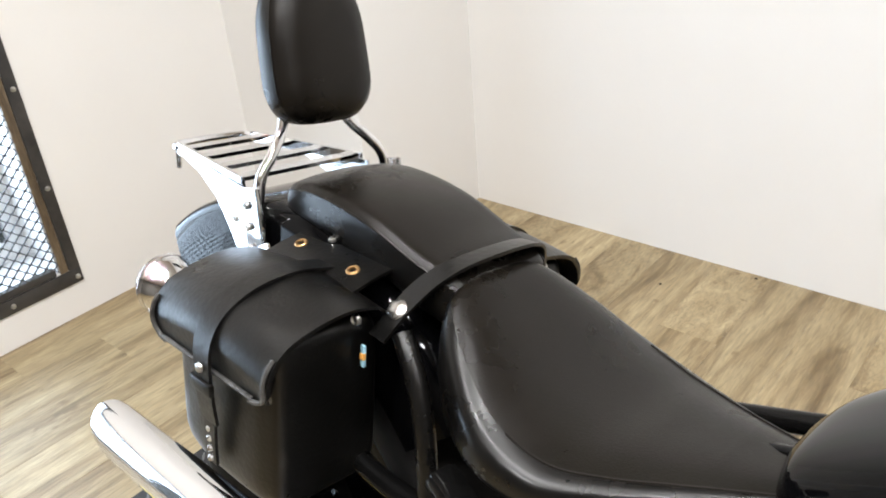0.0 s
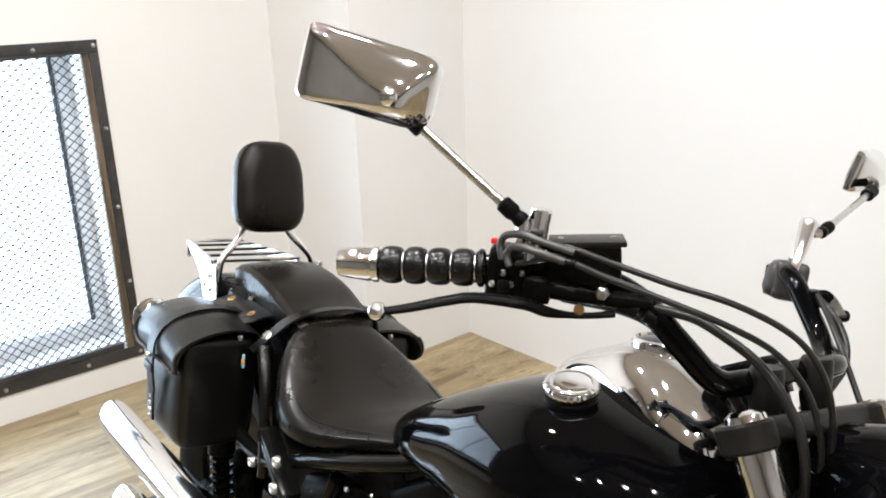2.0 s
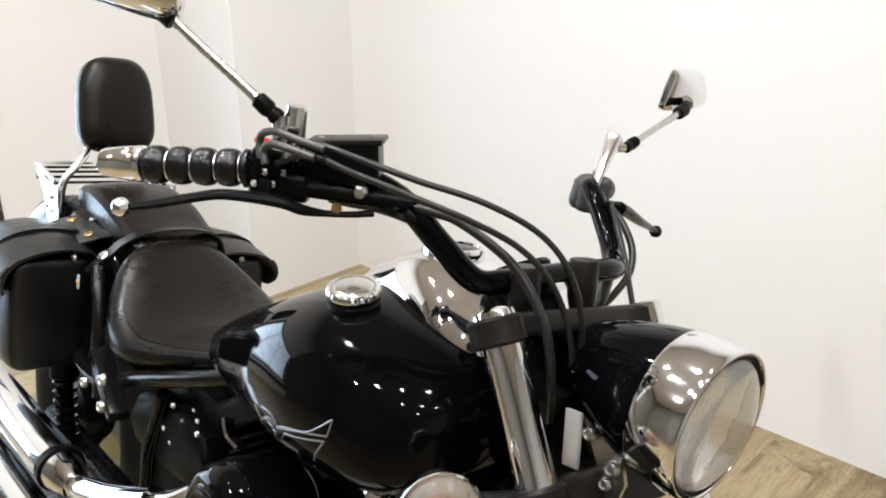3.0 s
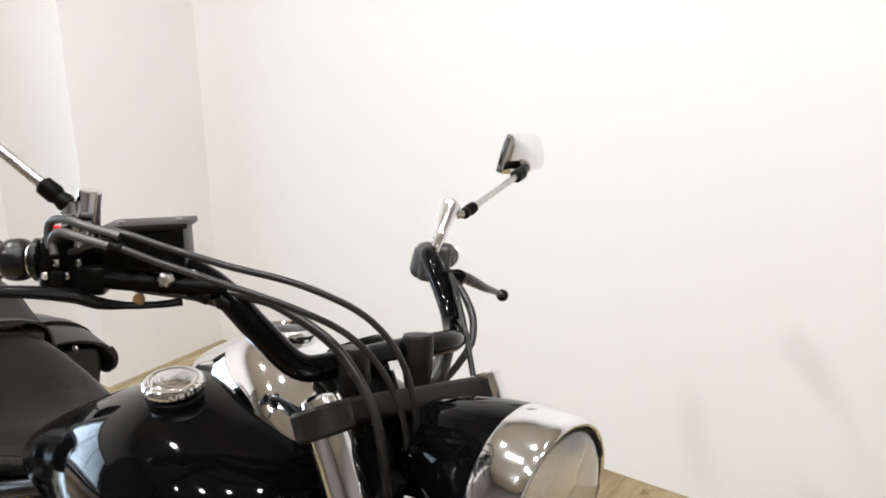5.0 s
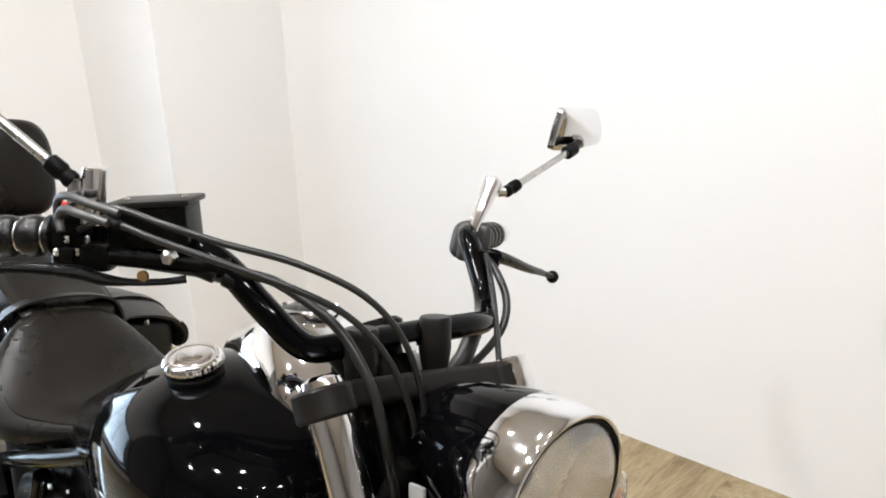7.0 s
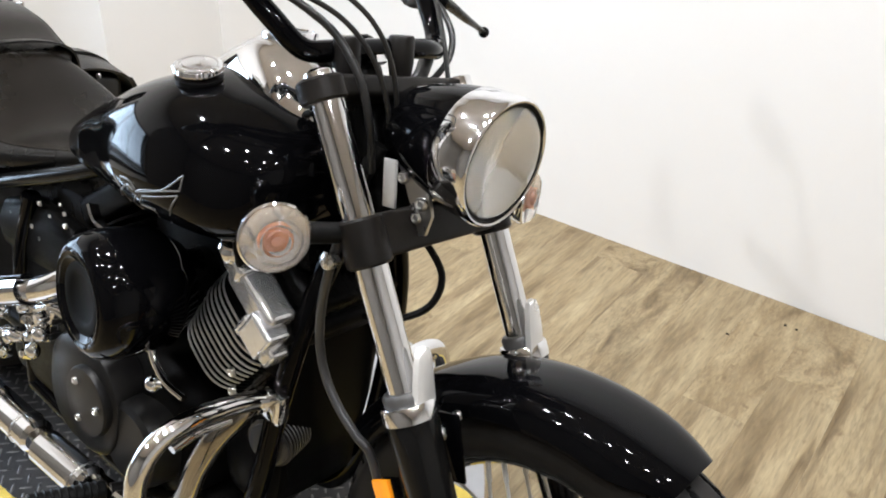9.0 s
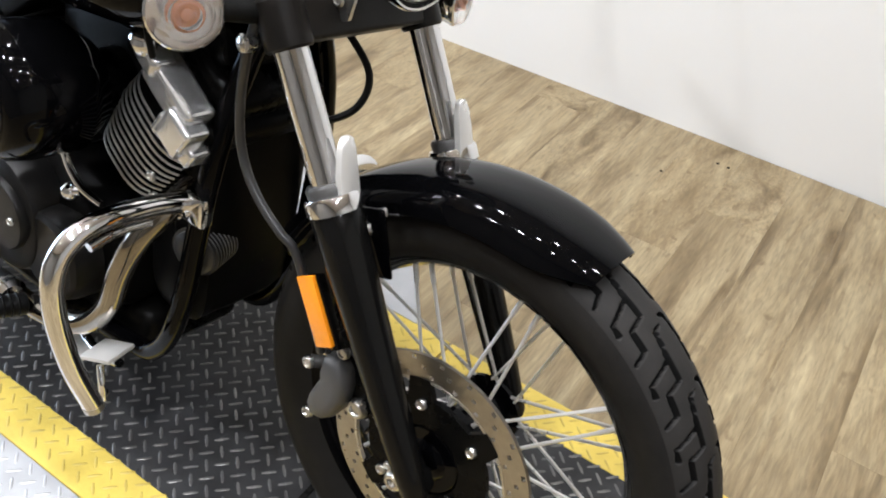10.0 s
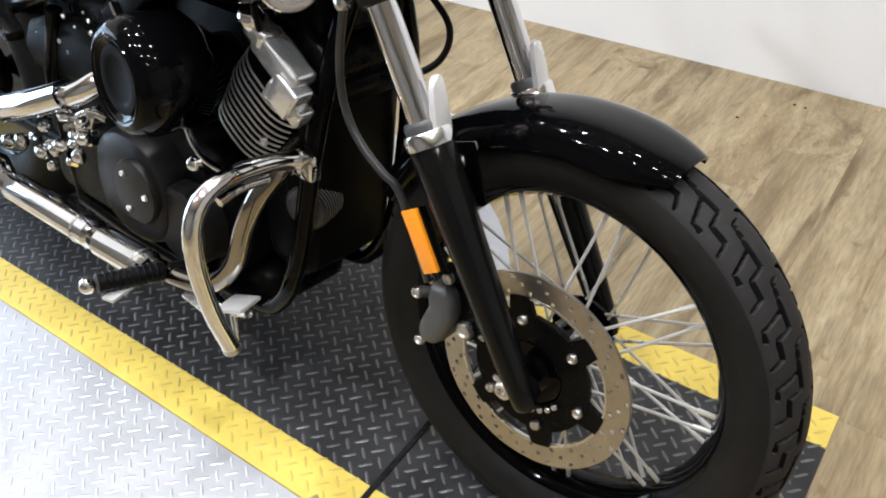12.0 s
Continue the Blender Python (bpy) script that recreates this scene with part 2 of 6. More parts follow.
def wood_mat():
    """Oak-look planks: long grain, cathedral streaks, knots and a tone of its own for each plank."""
    m = bpy.data.materials.new("oak_plank")
    m.use_nodes = True
    n, l = m.node_tree.nodes, m.node_tree.links
    p = n["Principled BSDF"]
    co, mp, info = n.new("ShaderNodeTexCoord"), n.new("ShaderNodeMapping"), n.new("ShaderNodeObjectInfo")
    comb = n.new("ShaderNodeCombineXYZ")
    mul = n.new("ShaderNodeMath")
    mul.operation, mul.inputs[1].default_value = "MULTIPLY", 37.0
    l.new(info.outputs["Random"], mul.inputs[0])
    for i in range(3):
        l.new(mul.outputs[0], comb.inputs[i])
    l.new(co.outputs["Object"], mp.inputs[0]), l.new(comb.outputs[0], mp.inputs[1])
    mp.inputs["Scale"].default_value = (1, 0.11, 1)
    broad, fine, knot = n.new("ShaderNodeTexNoise"), n.new("ShaderNodeTexNoise"), n.new("ShaderNodeTexNoise")
    for tex, sc, dist in ((broad, 19, 0.8), (fine, 170, 0.5), (knot, 5, 0.8)):
        tex.inputs["Scale"].default_value, tex.inputs["Distortion"].default_value, tex.inputs["Detail"].default_value = sc, dist, 6
        l.new(mp.outputs[0], tex.inputs[0])
    ramp = n.new("ShaderNodeValToRGB")
    e = ramp.color_ramp.elements
    e[0].position, e[0].color = 0.29, (0.132, 0.088, 0.040, 1)
    e[1].position, e[1].color = 0.74, (0.428, 0.345, 0.205, 1)
    mid = ramp.color_ramp.elements.new(0.47)
    mid.color = (0.295, 0.224, 0.124, 1)
    l.new(broad.outputs[0], ramp.inputs[0])
    mix = n.new("ShaderNodeMix")
    mix.data_type, mix.blend_type = "RGBA", "MULTIPLY"
    fr = n.new("ShaderNodeMapRange")
    fr.inputs[1].default_value, fr.inputs[2].default_value, fr.inputs[3].default_value, fr.inputs[4].default_value = 0.3, 0.7, 0.71, 1.17
    l.new(fine.outputs[0], fr.inputs[0])
    mix.inputs[0].default_value = 1
    l.new(ramp.outputs[0], mix.inputs[6]), l.new(fr.outputs[0], mix.inputs[7])
    grey = n.new("ShaderNodeMix")
    grey.data_type = "RGBA"
    kr = n.new("ShaderNodeMapRange")
    kr.inputs[1].default_value, kr.inputs[2].default_value, kr.inputs[4].default_value = 0.50, 0.74, 0.55
    l.new(knot.outputs[0], kr.inputs[0]), l.new(kr.outputs[0], grey.inputs[0])
    grey.inputs[7].default_value = (0.165, 0.112, 0.050, 1)
    l.new(mix.outputs[2], grey.inputs[6])
    hsv, vr = n.new("ShaderNodeHueSaturation"), n.new("ShaderNodeMapRange")
    vr.inputs[3].default_value, vr.inputs[4].default_value = 0.93, 1.07
    l.new(info.outputs["Random"], vr.inputs[0]), l.new(vr.outputs[0], hsv.inputs["Value"])
    spot, sr, spots = n.new("ShaderNodeTexNoise"), n.new("ShaderNodeMapRange"), n.new("ShaderNodeMix")
    sm = n.new("ShaderNodeMapping")
    sm.inputs["Scale"].default_value = (1, 0.55, 1)
    l.new(co.outputs["Object"], sm.inputs[0]), l.new(comb.outputs[0], sm.inputs[1]), l.new(sm.outputs[0], spot.inputs[0])
    spot.inputs["Scale"].default_value, spot.inputs["Detail"].default_value = 26, 2
    sr.inputs[1].default_value, sr.inputs[2].default_value, sr.inputs[4].default_value = 0.66, 0.76, 0.6
    spots.data_type = "RGBA"
    spots.inputs[7].default_value = (0.13, 0.085, 0.040, 1)
    l.new(spot.outputs[0], sr.inputs[0]), l.new(sr.outputs[0], spots.inputs[0]), l.new(grey.outputs[2], spots.inputs[6])
    l.new(spots.outputs[2], hsv.inputs["Color"])
    l.new(hsv.outputs[0], p.inputs["Base Color"])
    rg = n.new("ShaderNodeMapRange")
    rg.inputs[3].default_value, rg.inputs[4].default_value = 0.34, 0.55
    l.new(fine.outputs[0], rg.inputs[0]), l.new(rg.outputs[0], p.inputs["Roughness"])
    b = n.new("ShaderNodeBump")
    b.inputs["Strength"].default_value, b.inputs["Distance"].default_value = 0.15, 0.001
    l.new(fine.outputs[0], b.inputs["Height"]), l.new(b.outputs[0], p.inputs["Normal"])
    return m


WOOD = wood_mat()


# ---- mesh tools ----
def smooth_link(name, bm, material, angle=38.0):
    me = bpy.data.meshes.new(name)
    bm.normal_update()
    bm.to_mesh(me)
    bm.free()
    me.materials.append(material)
    me.polygons.foreach_set("use_smooth", [True] * len(me.polygons))
    me.set_sharp_from_angle(angle=radians(angle))
    return me


def part(name, bm, material, parent, label="", m=None, angle=38.0):
    """One mesh object under a thing or a part."""
    ob = new(name, smooth_link(name, bm, material, angle))
    ob.parent = parent
    if m is not None:
        ob.matrix_basis = m
    return tagged(ob, label)


def thing(name, bm, material, label, category, m=None, kind="", group="", angle=38.0):
    ob = new(name, smooth_link(name, bm, material, angle))
    if m is not None:
        ob.matrix_world = m
    return tagged(ob, label, category, group, kind)


def add_rings(bm, rings, closed=True, cap0=True, cap1=True, loop=False):
    """Skin a list of rings (lists of points)."""
    vs = [[bm.verts.new(p) for p in r] for r in rings]
    n = len(vs[0])
    pairs = list(zip(vs, vs[1:])) + ([(vs[-1], vs[0])] if loop else [])
    for a, b in pairs:
        for i in range(n if closed else n - 1):
            j = (i + 1) % n
            bm.faces.new((a[i], a[j], b[j], b[i]))
    if closed and not loop:
        if cap0:
            bm.faces.new(vs[0][::-1])
        if cap1:
            bm.faces.new(vs[-1])
    return bm


def skin(rings, **k):
    bm = add_rings(bmesh.new(), rings, **k)
    bmesh.ops.recalc_face_normals(bm, faces=bm.faces[:])
    return bm


def curve(points, steps=8):
    """A smooth line through the points."""
    p = [Vector(q) for q in points]
    p = [2 * p[0] - p[1], *p, 2 * p[-1] - p[-2]]
    out = []
    for a, b, c, d in zip(p, p[1:], p[2:], p[3:]):
        for i in range(steps):
            t = i / steps
            out.append(0.5 * (2 * b + (c - a) * t + (2 * a - 5 * b + 4 * c - d) * t * t + (3 * b - a - 3 * c + d) * t ** 3))
    return out + [p[-2]]


def tube_rings(points, radius, seg=12, flat=1.0):
    pts = [Vector(q) for q in points]
    rad = radius if isinstance(radius, (list, tuple)) else [radius] * len(pts)
    tang = [(pts[min(i + 1, len(pts) - 1)] - pts[max(i - 1, 0)]).normalized() for i in range(len(pts))]
    side = tang[0].cross(Vector((0, 0, 1)) if abs(tang[0].z) < 0.9 else Vector((1, 0, 0))).normalized()
    rings = []
    for q, t, r in zip(pts, tang, rad):
        side = (side - t * side.dot(t)).normalized()
        up = t.cross(side)
        rings.append([q + side * (r * math.cos(2 * math.pi * i / seg)) + up * (r * flat * math.sin(2 * math.pi * i / seg)) for i in range(seg)])
    return rings


def tube(points, radius, seg=12, steps=0, bm=None, flat=1.0):
    pts = curve(points, steps) if steps else points
    bm = bm or bmesh.new()
    if steps and isinstance(radius, (list, tuple)):
        k = len(points) - 1
        radius = [radius[min(int(i / steps), k - 1)] + (radius[min(int(i / steps), k - 1) + 1] - radius[min(int(i / steps), k - 1)]) * ((i / steps) - min(int(i / steps), k - 1)) for i in range(len(pts))]
    add_rings(bm, tube_rings(pts, radius, seg, flat))
    bmesh.ops.recalc_face_normals(bm, faces=bm.faces[:])
    return bm


def lathe(profile, base, axis, seg=32, bm=None, closed=False):
    """Turn (distance along axis, radius) pairs round the axis."""
    bm = bm or bmesh.new()
    a = Vector(axis).normalized()
    s = a.cross(Vector((0, 0, 1)) if abs(a.z) < 0.9 else Vector((1, 0, 0))).normalized()
    u = a.cross(s)
    rings = [[Vector(base) + a * h + (s * math.cos(2 * math.pi * i / seg) + u * math.sin(2 * math.pi * i / seg)) * max(r, 0.0002) for i in range(seg)] for h, r in profile]
    add_rings(bm, rings, loop=closed)
    bmesh.ops.recalc_face_normals(bm, faces=bm.faces[:])
    return bm


def rod(p0, p1, r, seg=14, chamfer=0.12, bm=None, r1=None):
    p0, p1 = Vector(p0), Vector(p1)
    L = (p1 - p0).length
    r1 = r if r1 is None else r1
    c = min(chamfer * min(r, r1), L * 0.3)
    return lathe([(0, r - c), (c, r), (L - c, r1), (L, r1 - c)], p0, p1 - p0, seg, bm)


def box(center, size, bevel=0.0, bm=None, rot=None, seg=2):
    own = bmesh.new()
    bmesh.ops.create_cube(own, size=1)
    bmesh.ops.scale(own, vec=size, verts=own.verts[:])
    if bevel:
        bmesh.ops.bevel(own, geom=own.edges[:], offset=bevel, segments=seg, affect="EDGES", profile=0.6)
    m = Matrix.Translation(center) @ (rot.to_4x4() if rot else Matrix.Identity(4))
    bmesh.ops.transform(own, matrix=m, verts=own.verts[:])
    if bm is None:
        return own
    me = bpy.data.meshes.new("tmp")
    own.to_mesh(me)
    own.free()
    bm.from_mesh(me)
    bpy.data.meshes.remove(me)
    return bm


def rot(rx=0, ry=0, rz=0):
    return pose(0, 0, 0, rx, ry, rz).to_3x3()


def ball(center, radius, seg=16, scale=(1, 1, 1), bm=None):
    bm = bm or bmesh.new()
    bmesh.ops.create_uvsphere(bm, u_segments=seg, v_segments=max(seg // 2, 6), radius=radius, matrix=Matrix.Translation(center) @ Matrix.Diagonal((*scale, 1)))
    return bm


def oval(x, y, z, w, h, power=2.4, n=36, lower=None):
    """A rounded cross-section in the plane across x, half-width w, half-height h (lower: below)."""
    out = []
    for i in range(n):
        a = 2 * math.pi * i / n
        c, s = math.cos(a), math.sin(a)
        hh = h if s > 0 else (lower if lower is not None else h)
        out.append(Vector((x, y + w * math.copysign(abs(c) ** (2 / power), c), z + hh * math.copysign(abs(s) ** (2 / power), s))))
    return out


def ease(stations, count):
    """Stations (x, a, b, ...) resampled on smooth curves."""
    pts = np.array(stations, float)
    k = len(pts)
    out = []
    for s in np.linspace(0, k - 1, count):
        i = min(int(s), k - 2)
        t = s - i
        a, b, c, d = pts[max(i - 1, 0)], pts[i], pts[i + 1], pts[min(i + 2, k - 1)]
        out.append(0.5 * (2 * b + (c - a) * t + (2 * a - 5 * b + 4 * c - d) * t * t + (3 * b - a - 3 * c + d) * t ** 3))
    return out

# ---- the room ----
BACK = -2.86          # wall with the caged window
SIDE = 1.500          # wall beside the motorcycle
SKEW = 1.12           # degrees by which that wall turns
FAR, NEAR = 2.9, -3.2
T = 0.16


def slab(name, lo, hi, material, label, category, m=None):
    c = [(a + b) / 2 for a, b in zip(lo, hi)]
    return thing(name, box(c, [b - a for a, b in zip(lo, hi)], 0.0), material, label, category, m, "structure")


floor = slab("floor", (BACK - T, NEAR - T, -0.2), (FAR + T, SIDE + 0.4, -0.014), SPLIT, "light oak-look plank floor", "floor")
slab("ceiling", (BACK - T, NEAR - T, CEIL), (FAR + T, SIDE + 0.4, CEIL + 0.12), CEILING, "plain pale painted ceiling", "ceiling")
slab("wall_side", (-0.35, 0, -0.02), (6.4, T, CEIL + 0.01), PAINT, "cream painted plain wall beside the motorcycle", "wall", pose(-2.33, 1.486, 0, 0, 0, SKEW))
slab("wall_column", (BACK - 0.01, 0.985, -0.02), (-2.33, 1.70, CEIL), PAINT, "cream painted boxed-out wall corner", "wall")
WIN_L, WIN_R, WIN_B, WIN_T = -1.45, 0.300, 0.145, 1.185
slab("wall_back", (BACK - 0.3, WIN_R, -0.02), (BACK, 1.70, CEIL + 0.01), PAINT, "cream painted wall beside the caged window", "wall")
slab("wall_back_2", (BACK - 0.3, WIN_L, -0.02), (BACK, WIN_R, WIN_B), PAINT, "cream painted wall strip below the window", "wall")
slab("wall_back_3", (BACK - 0.3, WIN_L, WIN_T), (BACK, WIN_R, CEIL + 0.01), PAINT, "cream painted wall above the window", "wall")
# unseen stretch of the cream wall, darkened to keep the tank's reflection black
slab("wall_back_4", (BACK - 0.3, NEAR - T, -0.02), (BACK, WIN_L, CEIL + 0.01), DIM, "unseen wall beside the window, greyed for dark reflections", "wall")
# added out of view, its tone set by the reflections it gives
slab("wall_front", (FAR, NEAR - T, -0.02), (FAR + T, SIDE + 0.4, CEIL + 0.01), PALE, "unseen plain wall, pale for chrome reflections", "wall")
# added behind the camera, its grey chosen for what paint and chrome reflect
slab("wall_near", (BACK - T, NEAR - T, -0.02), (FAR + T, NEAR, CEIL + 0.01), DIM, "unseen wall, greyed for dark reflections", "wall")

# the caged window: wooden sashes deep in the wall, a screen of expanded metal in an angle-iron surround
window = slab("window_1", (BACK - 0.235, WIN_L, WIN_B - 0.002), (BACK - 0.19, WIN_R, WIN_B + 0.055), WHITE, "bright window behind black expanded-metal screen", "window")
for name, lo, hi, mat_ in [("sash_top", (-0.235, WIN_L, WIN_T - 0.02), (-0.19, WIN_R, WIN_T), OAK),
                           ("jamb", (-0.232, WIN_R - 0.045, WIN_B + 0.055), (-0.192, WIN_R, WIN_T - 0.02), WHITE),
                           ("jamb_strip", (-0.225, WIN_R - 0.060, WIN_B + 0.055), (-0.205, WIN_R - 0.047, WIN_T - 0.02), DARKMETAL),
                           # this mullion wears the lit copy of the wood, the next one the plain
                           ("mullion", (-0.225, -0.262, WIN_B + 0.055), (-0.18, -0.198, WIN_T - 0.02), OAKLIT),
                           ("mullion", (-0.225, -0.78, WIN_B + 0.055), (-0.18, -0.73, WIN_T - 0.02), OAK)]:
    part(name, box([BACK + (lo[0] + hi[0]) / 2, (lo[1] + hi[1]) / 2, (lo[2] + hi[2]) / 2], [hi[0] - lo[0], hi[1] - lo[1], hi[2] - lo[2]], 0.003), mat_, window)
for y0, y1 in ((-0.198, WIN_R - 0.045), (-0.73, -0.262), (WIN_L, -0.78)):
    pane = part("pane", box([BACK - 0.21, (y0 + y1) / 2, (WIN_B + WIN_T) / 2 + 0.01], [0.005, y1 - y0, WIN_T - WIN_B - 0.06]), PANE, window)
    pane.visible_shadow = False
part("sill", box([BACK - 0.095, (WIN_L + WIN_R) / 2, WIN_B - 0.012], [0.186, WIN_R - WIN_L - 0.004, 0.03], 0.003), WHITE, window, "pale painted sill")

GLOW = bpy.data.materials.new("daylight_sky")
GLOW.use_nodes = True
gn = GLOW.node_tree.nodes
em = gn.new("ShaderNodeEmission")
em.inputs[0].default_value, em.inputs[1].default_value = (0.66, 0.82, 1.0, 1), 4.2
GLOW.node_tree.links.new(em.outputs[0], gn["Material Output"].inputs[0])
thing("backdrop", box((BACK - 1.6, -0.6, 0.9), (0.02, 7.0, 5.0)), GLOW, "overexposed daylight outside the window", "sky", kind="structure")

screen = new("window_screen")
screen.location = (BACK, 0, 0)
tagged(screen, "black angle-iron cage with expanded metal over the window", "window screen")


def angle_iron(name, lo, hi):
    c = [(a + b) / 2 for a, b in zip(lo, hi)]
    return part(name, box(c, [b - a for a, b in zip(lo, hi)], 0.0015), IRON, screen)


FL, FR, FB, FT = -1.50, 0.345, 0.098, 1.225      # outer edges
W = 0.042
angle_iron("rail", (0.0005, FL, FB), (0.006, FR, FB + W))
angle_iron("rail", (0.0005, FL, FT - W), (0.006, FR, FT))
angle_iron("stile", (0.0005, FR - W * 0.75, FB + W), (0.006, FR, FT - W))
angle_iron("stile", (0.0005, FL, FB + W), (0.006, FL + W, FT - W))
angle_iron("flange", (0.0062, FL + W, FT - W), (0.028, FR - W, FT - W + 0.005))
for y in (FR - W * 0.75 - 0.024, FL + W):
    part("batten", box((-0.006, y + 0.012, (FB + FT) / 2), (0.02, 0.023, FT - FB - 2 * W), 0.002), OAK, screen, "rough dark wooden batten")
part("batten", box((-0.006, (FL + FR) / 2, FB + W + 0.012), (0.02, FR - FL - 2 * W - 0.05, 0.022), 0.002), IRON, screen)


def expanded_metal():
    """Diamonds of expanded metal as thin flat strands."""
    bm = bmesh.new()
    y_lo, y_hi, z_lo, z_hi = FL + W, FR - W * 0.75 - 0.02, FB + W + 0.004, FT - W
    py, pz = 0.0345, 0.0152
    rows, cols = int((z_hi - z_lo) / pz) + 1, int((y_hi - y_lo) / py) + 1
    t, d = 0.0015, 0.0022
    for j in range(rows):
        for i in range(cols):
            off = 0.0 if j % 2 == 0 else py / 2
            y0, z0 = y_hi - off - i * py, z_lo + j * pz
            if y_lo <= y0 <= y_hi and z0 < z_hi:
                kn = [[bm.verts.new((x, y0 + u, z0 + v)) for u, v in ((-0.0052, 0), (-0.002, -0.0022), (0.002, -0.0022), (0.0052, 0), (0.002, 0.0022), (-0.002, 0.0022))] for x in (-d - 0.0004, d + 0.0004)]
                bm.faces.new(kn[0][::-1]), bm.faces.new(kn[1])
                for q in range(6):
                    bm.faces.new((kn[0][q], kn[0][(q + 1) % 6], kn[1][(q + 1) % 6], kn[1][q]))
            for s in (-1, 1):
                y1, z1 = y0 + s * py / 2, z0 + pz
                if not (y_lo <= y1 <= y_hi and y_lo <= y0 <= y_hi and z1 <= z_hi):
                    continue
                a = [bm.verts.new((x, y0, z0 + k)) for x, k in ((-d, -t), (d, -t), (d, t), (-d, t))]
                b = [bm.verts.new((x, y1, z1 + k)) for x, k in ((-d, -t), (d, -t), (d, t), (-d, t))]
                for q in range(4):
                    r = (q + 1) % 4
                    bm.faces.new((a[q], a[r], b[r], b[q]))
    return bm


part("mesh_sheet", expanded_metal(), MESHMAT, screen, angle=20)
rivets = [(FR - 0.014, FB + 0.018 + k * 0.2725) for k in range(5)] + [(FR - 0.20 - k * 0.27, z) for k in range(5) for z in (FB + 0.02, FT - 0.022)]
rv = smooth_link("screw", lathe([(0, 0.0075), (0.0022, 0.007), (0.004, 0.0045), (0.0044, 0.001)], (0, 0, 0), (1, 0, 0), 12), RIVET)
for y, z in rivets:
    s = new("screw", rv)
    s.parent, s.location = screen, (0.006, y, z)

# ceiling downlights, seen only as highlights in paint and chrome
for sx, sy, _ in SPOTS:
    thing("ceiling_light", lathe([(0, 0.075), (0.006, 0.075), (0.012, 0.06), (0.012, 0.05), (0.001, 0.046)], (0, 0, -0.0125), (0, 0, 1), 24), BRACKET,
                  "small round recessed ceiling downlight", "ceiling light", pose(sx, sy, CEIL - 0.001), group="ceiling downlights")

# turntable: a silver disc, a black lane with yellow edges across it
CX, CY, RAD = -0.862, 0.080, 0.645
LANE_LO, LANE_HI, STRIPE = -0.165, 0.325, 0.083
END = 0.378
JOINT = -0.222


def in_stretch(x, y):
    """The stretch of plate beside the motorcycle's front, whose treads are pieces of their own."""
    return -0.56 < x < 0.0 and -0.33 < y < -0.03


PIECES = []
TREAD = [(-0.5, 0, 0), (-0.36, -0.42, 0), (0, -0.5, 0), (0.36, -0.42, 0), (0.5, 0, 0), (0.36, 0.42, 0), (0, 0.5, 0), (-0.36, 0.42, 0), (-0.30, 0, 0.8), (0, -0.16, 1), (0, 0.16, 1), (0.30, 0, 0.8)]
TREAD_FACES = [(0, 1, 8), (1, 2, 9, 8), (2, 3, 11, 9), (3, 4, 11), (4, 5, 11), (5, 6, 10, 11), (6, 7, 8, 10), (7, 0, 8), (8, 9, 10), (9, 11, 10)]
TREAD_SIZE = (0.0300, 0.0068, 0.0019)


def diamond_lugs(inside, x0, x1, y0, y1, z=0.003):
    """Raised treads of checker plate: two crossed families on one square grid, as one mesh."""
    verts, faces = [], []
    px, py = 0.0366, 0.0352
    i0, i1 = int((x0 + 0.482) / px * 2) - 2, int((x1 + 0.482) / px * 2) + 2
    j0, j1 = int((y0 + 0.279) / py * 2) - 2, int((y1 + 0.279) / py * 2) + 2
    for j in range(j0, j1):
        for i in range(i0, i1):
            if (i + j) % 2:
                continue
            x, y = -0.482 + i * px / 2, -0.279 + j * py / 2
            if not (x0 < x < x1 and y0 < y < y1 and inside(x, y)):
                continue
            a = radians(45 if i % 2 == 0 else -42) + radians(1.5) * math.sin(i * 1.7 + j)
            if in_stretch(x, y):
                PIECES.append((x, y, a))
                continue
            c, s = math.cos(a), math.sin(a)
            k = len(verts)
            for u, v, h in TREAD:
                qx, qy = u * TREAD_SIZE[0], v * TREAD_SIZE[1]
                verts.append((x + qx * c - qy * s, y + qx * s + qy * c, z - 0.0004 + h * TREAD_SIZE[2]))
            faces += [[k + q for q in f] for f in TREAD_FACES]
    return verts, faces


def lug_part(name, inside, bounds, material, parent, label):
    me = bpy.data.meshes.new(name)
    first = len(PIECES)
    v, f = diamond_lugs(inside, *bounds)
    PIECES[first:] = [(*q, material, parent) for q in PIECES[first:]]
    me.from_pydata(v, [], f)
    me.materials.append(material)
    me.polygons.foreach_set("use_smooth", [True] * len(me.polygons))
    ob = new(name, me)
    ob.parent = parent
    return tagged(ob, label, kind="stuff")


def chord_plate(sign):
    """The part of the disc on one side of the lane."""
    y_cut = (LANE_LO - STRIPE - 0.001) if sign < 0 else (LANE_HI + STRIPE + 0.001)
    h = abs(y_cut - CY)
    a0 = math.asin(h / RAD)
    pts = [(CX + RAD * math.cos(a), CY + sign * RAD * math.sin(a)) for a in np.linspace(a0, math.pi - a0, 60)]
    bm = bmesh.new()
    rings = [[(x, y, z) for x, y in pts] for z in (-0.012, 0.002)]
    return add_rings(bm, rings), a0


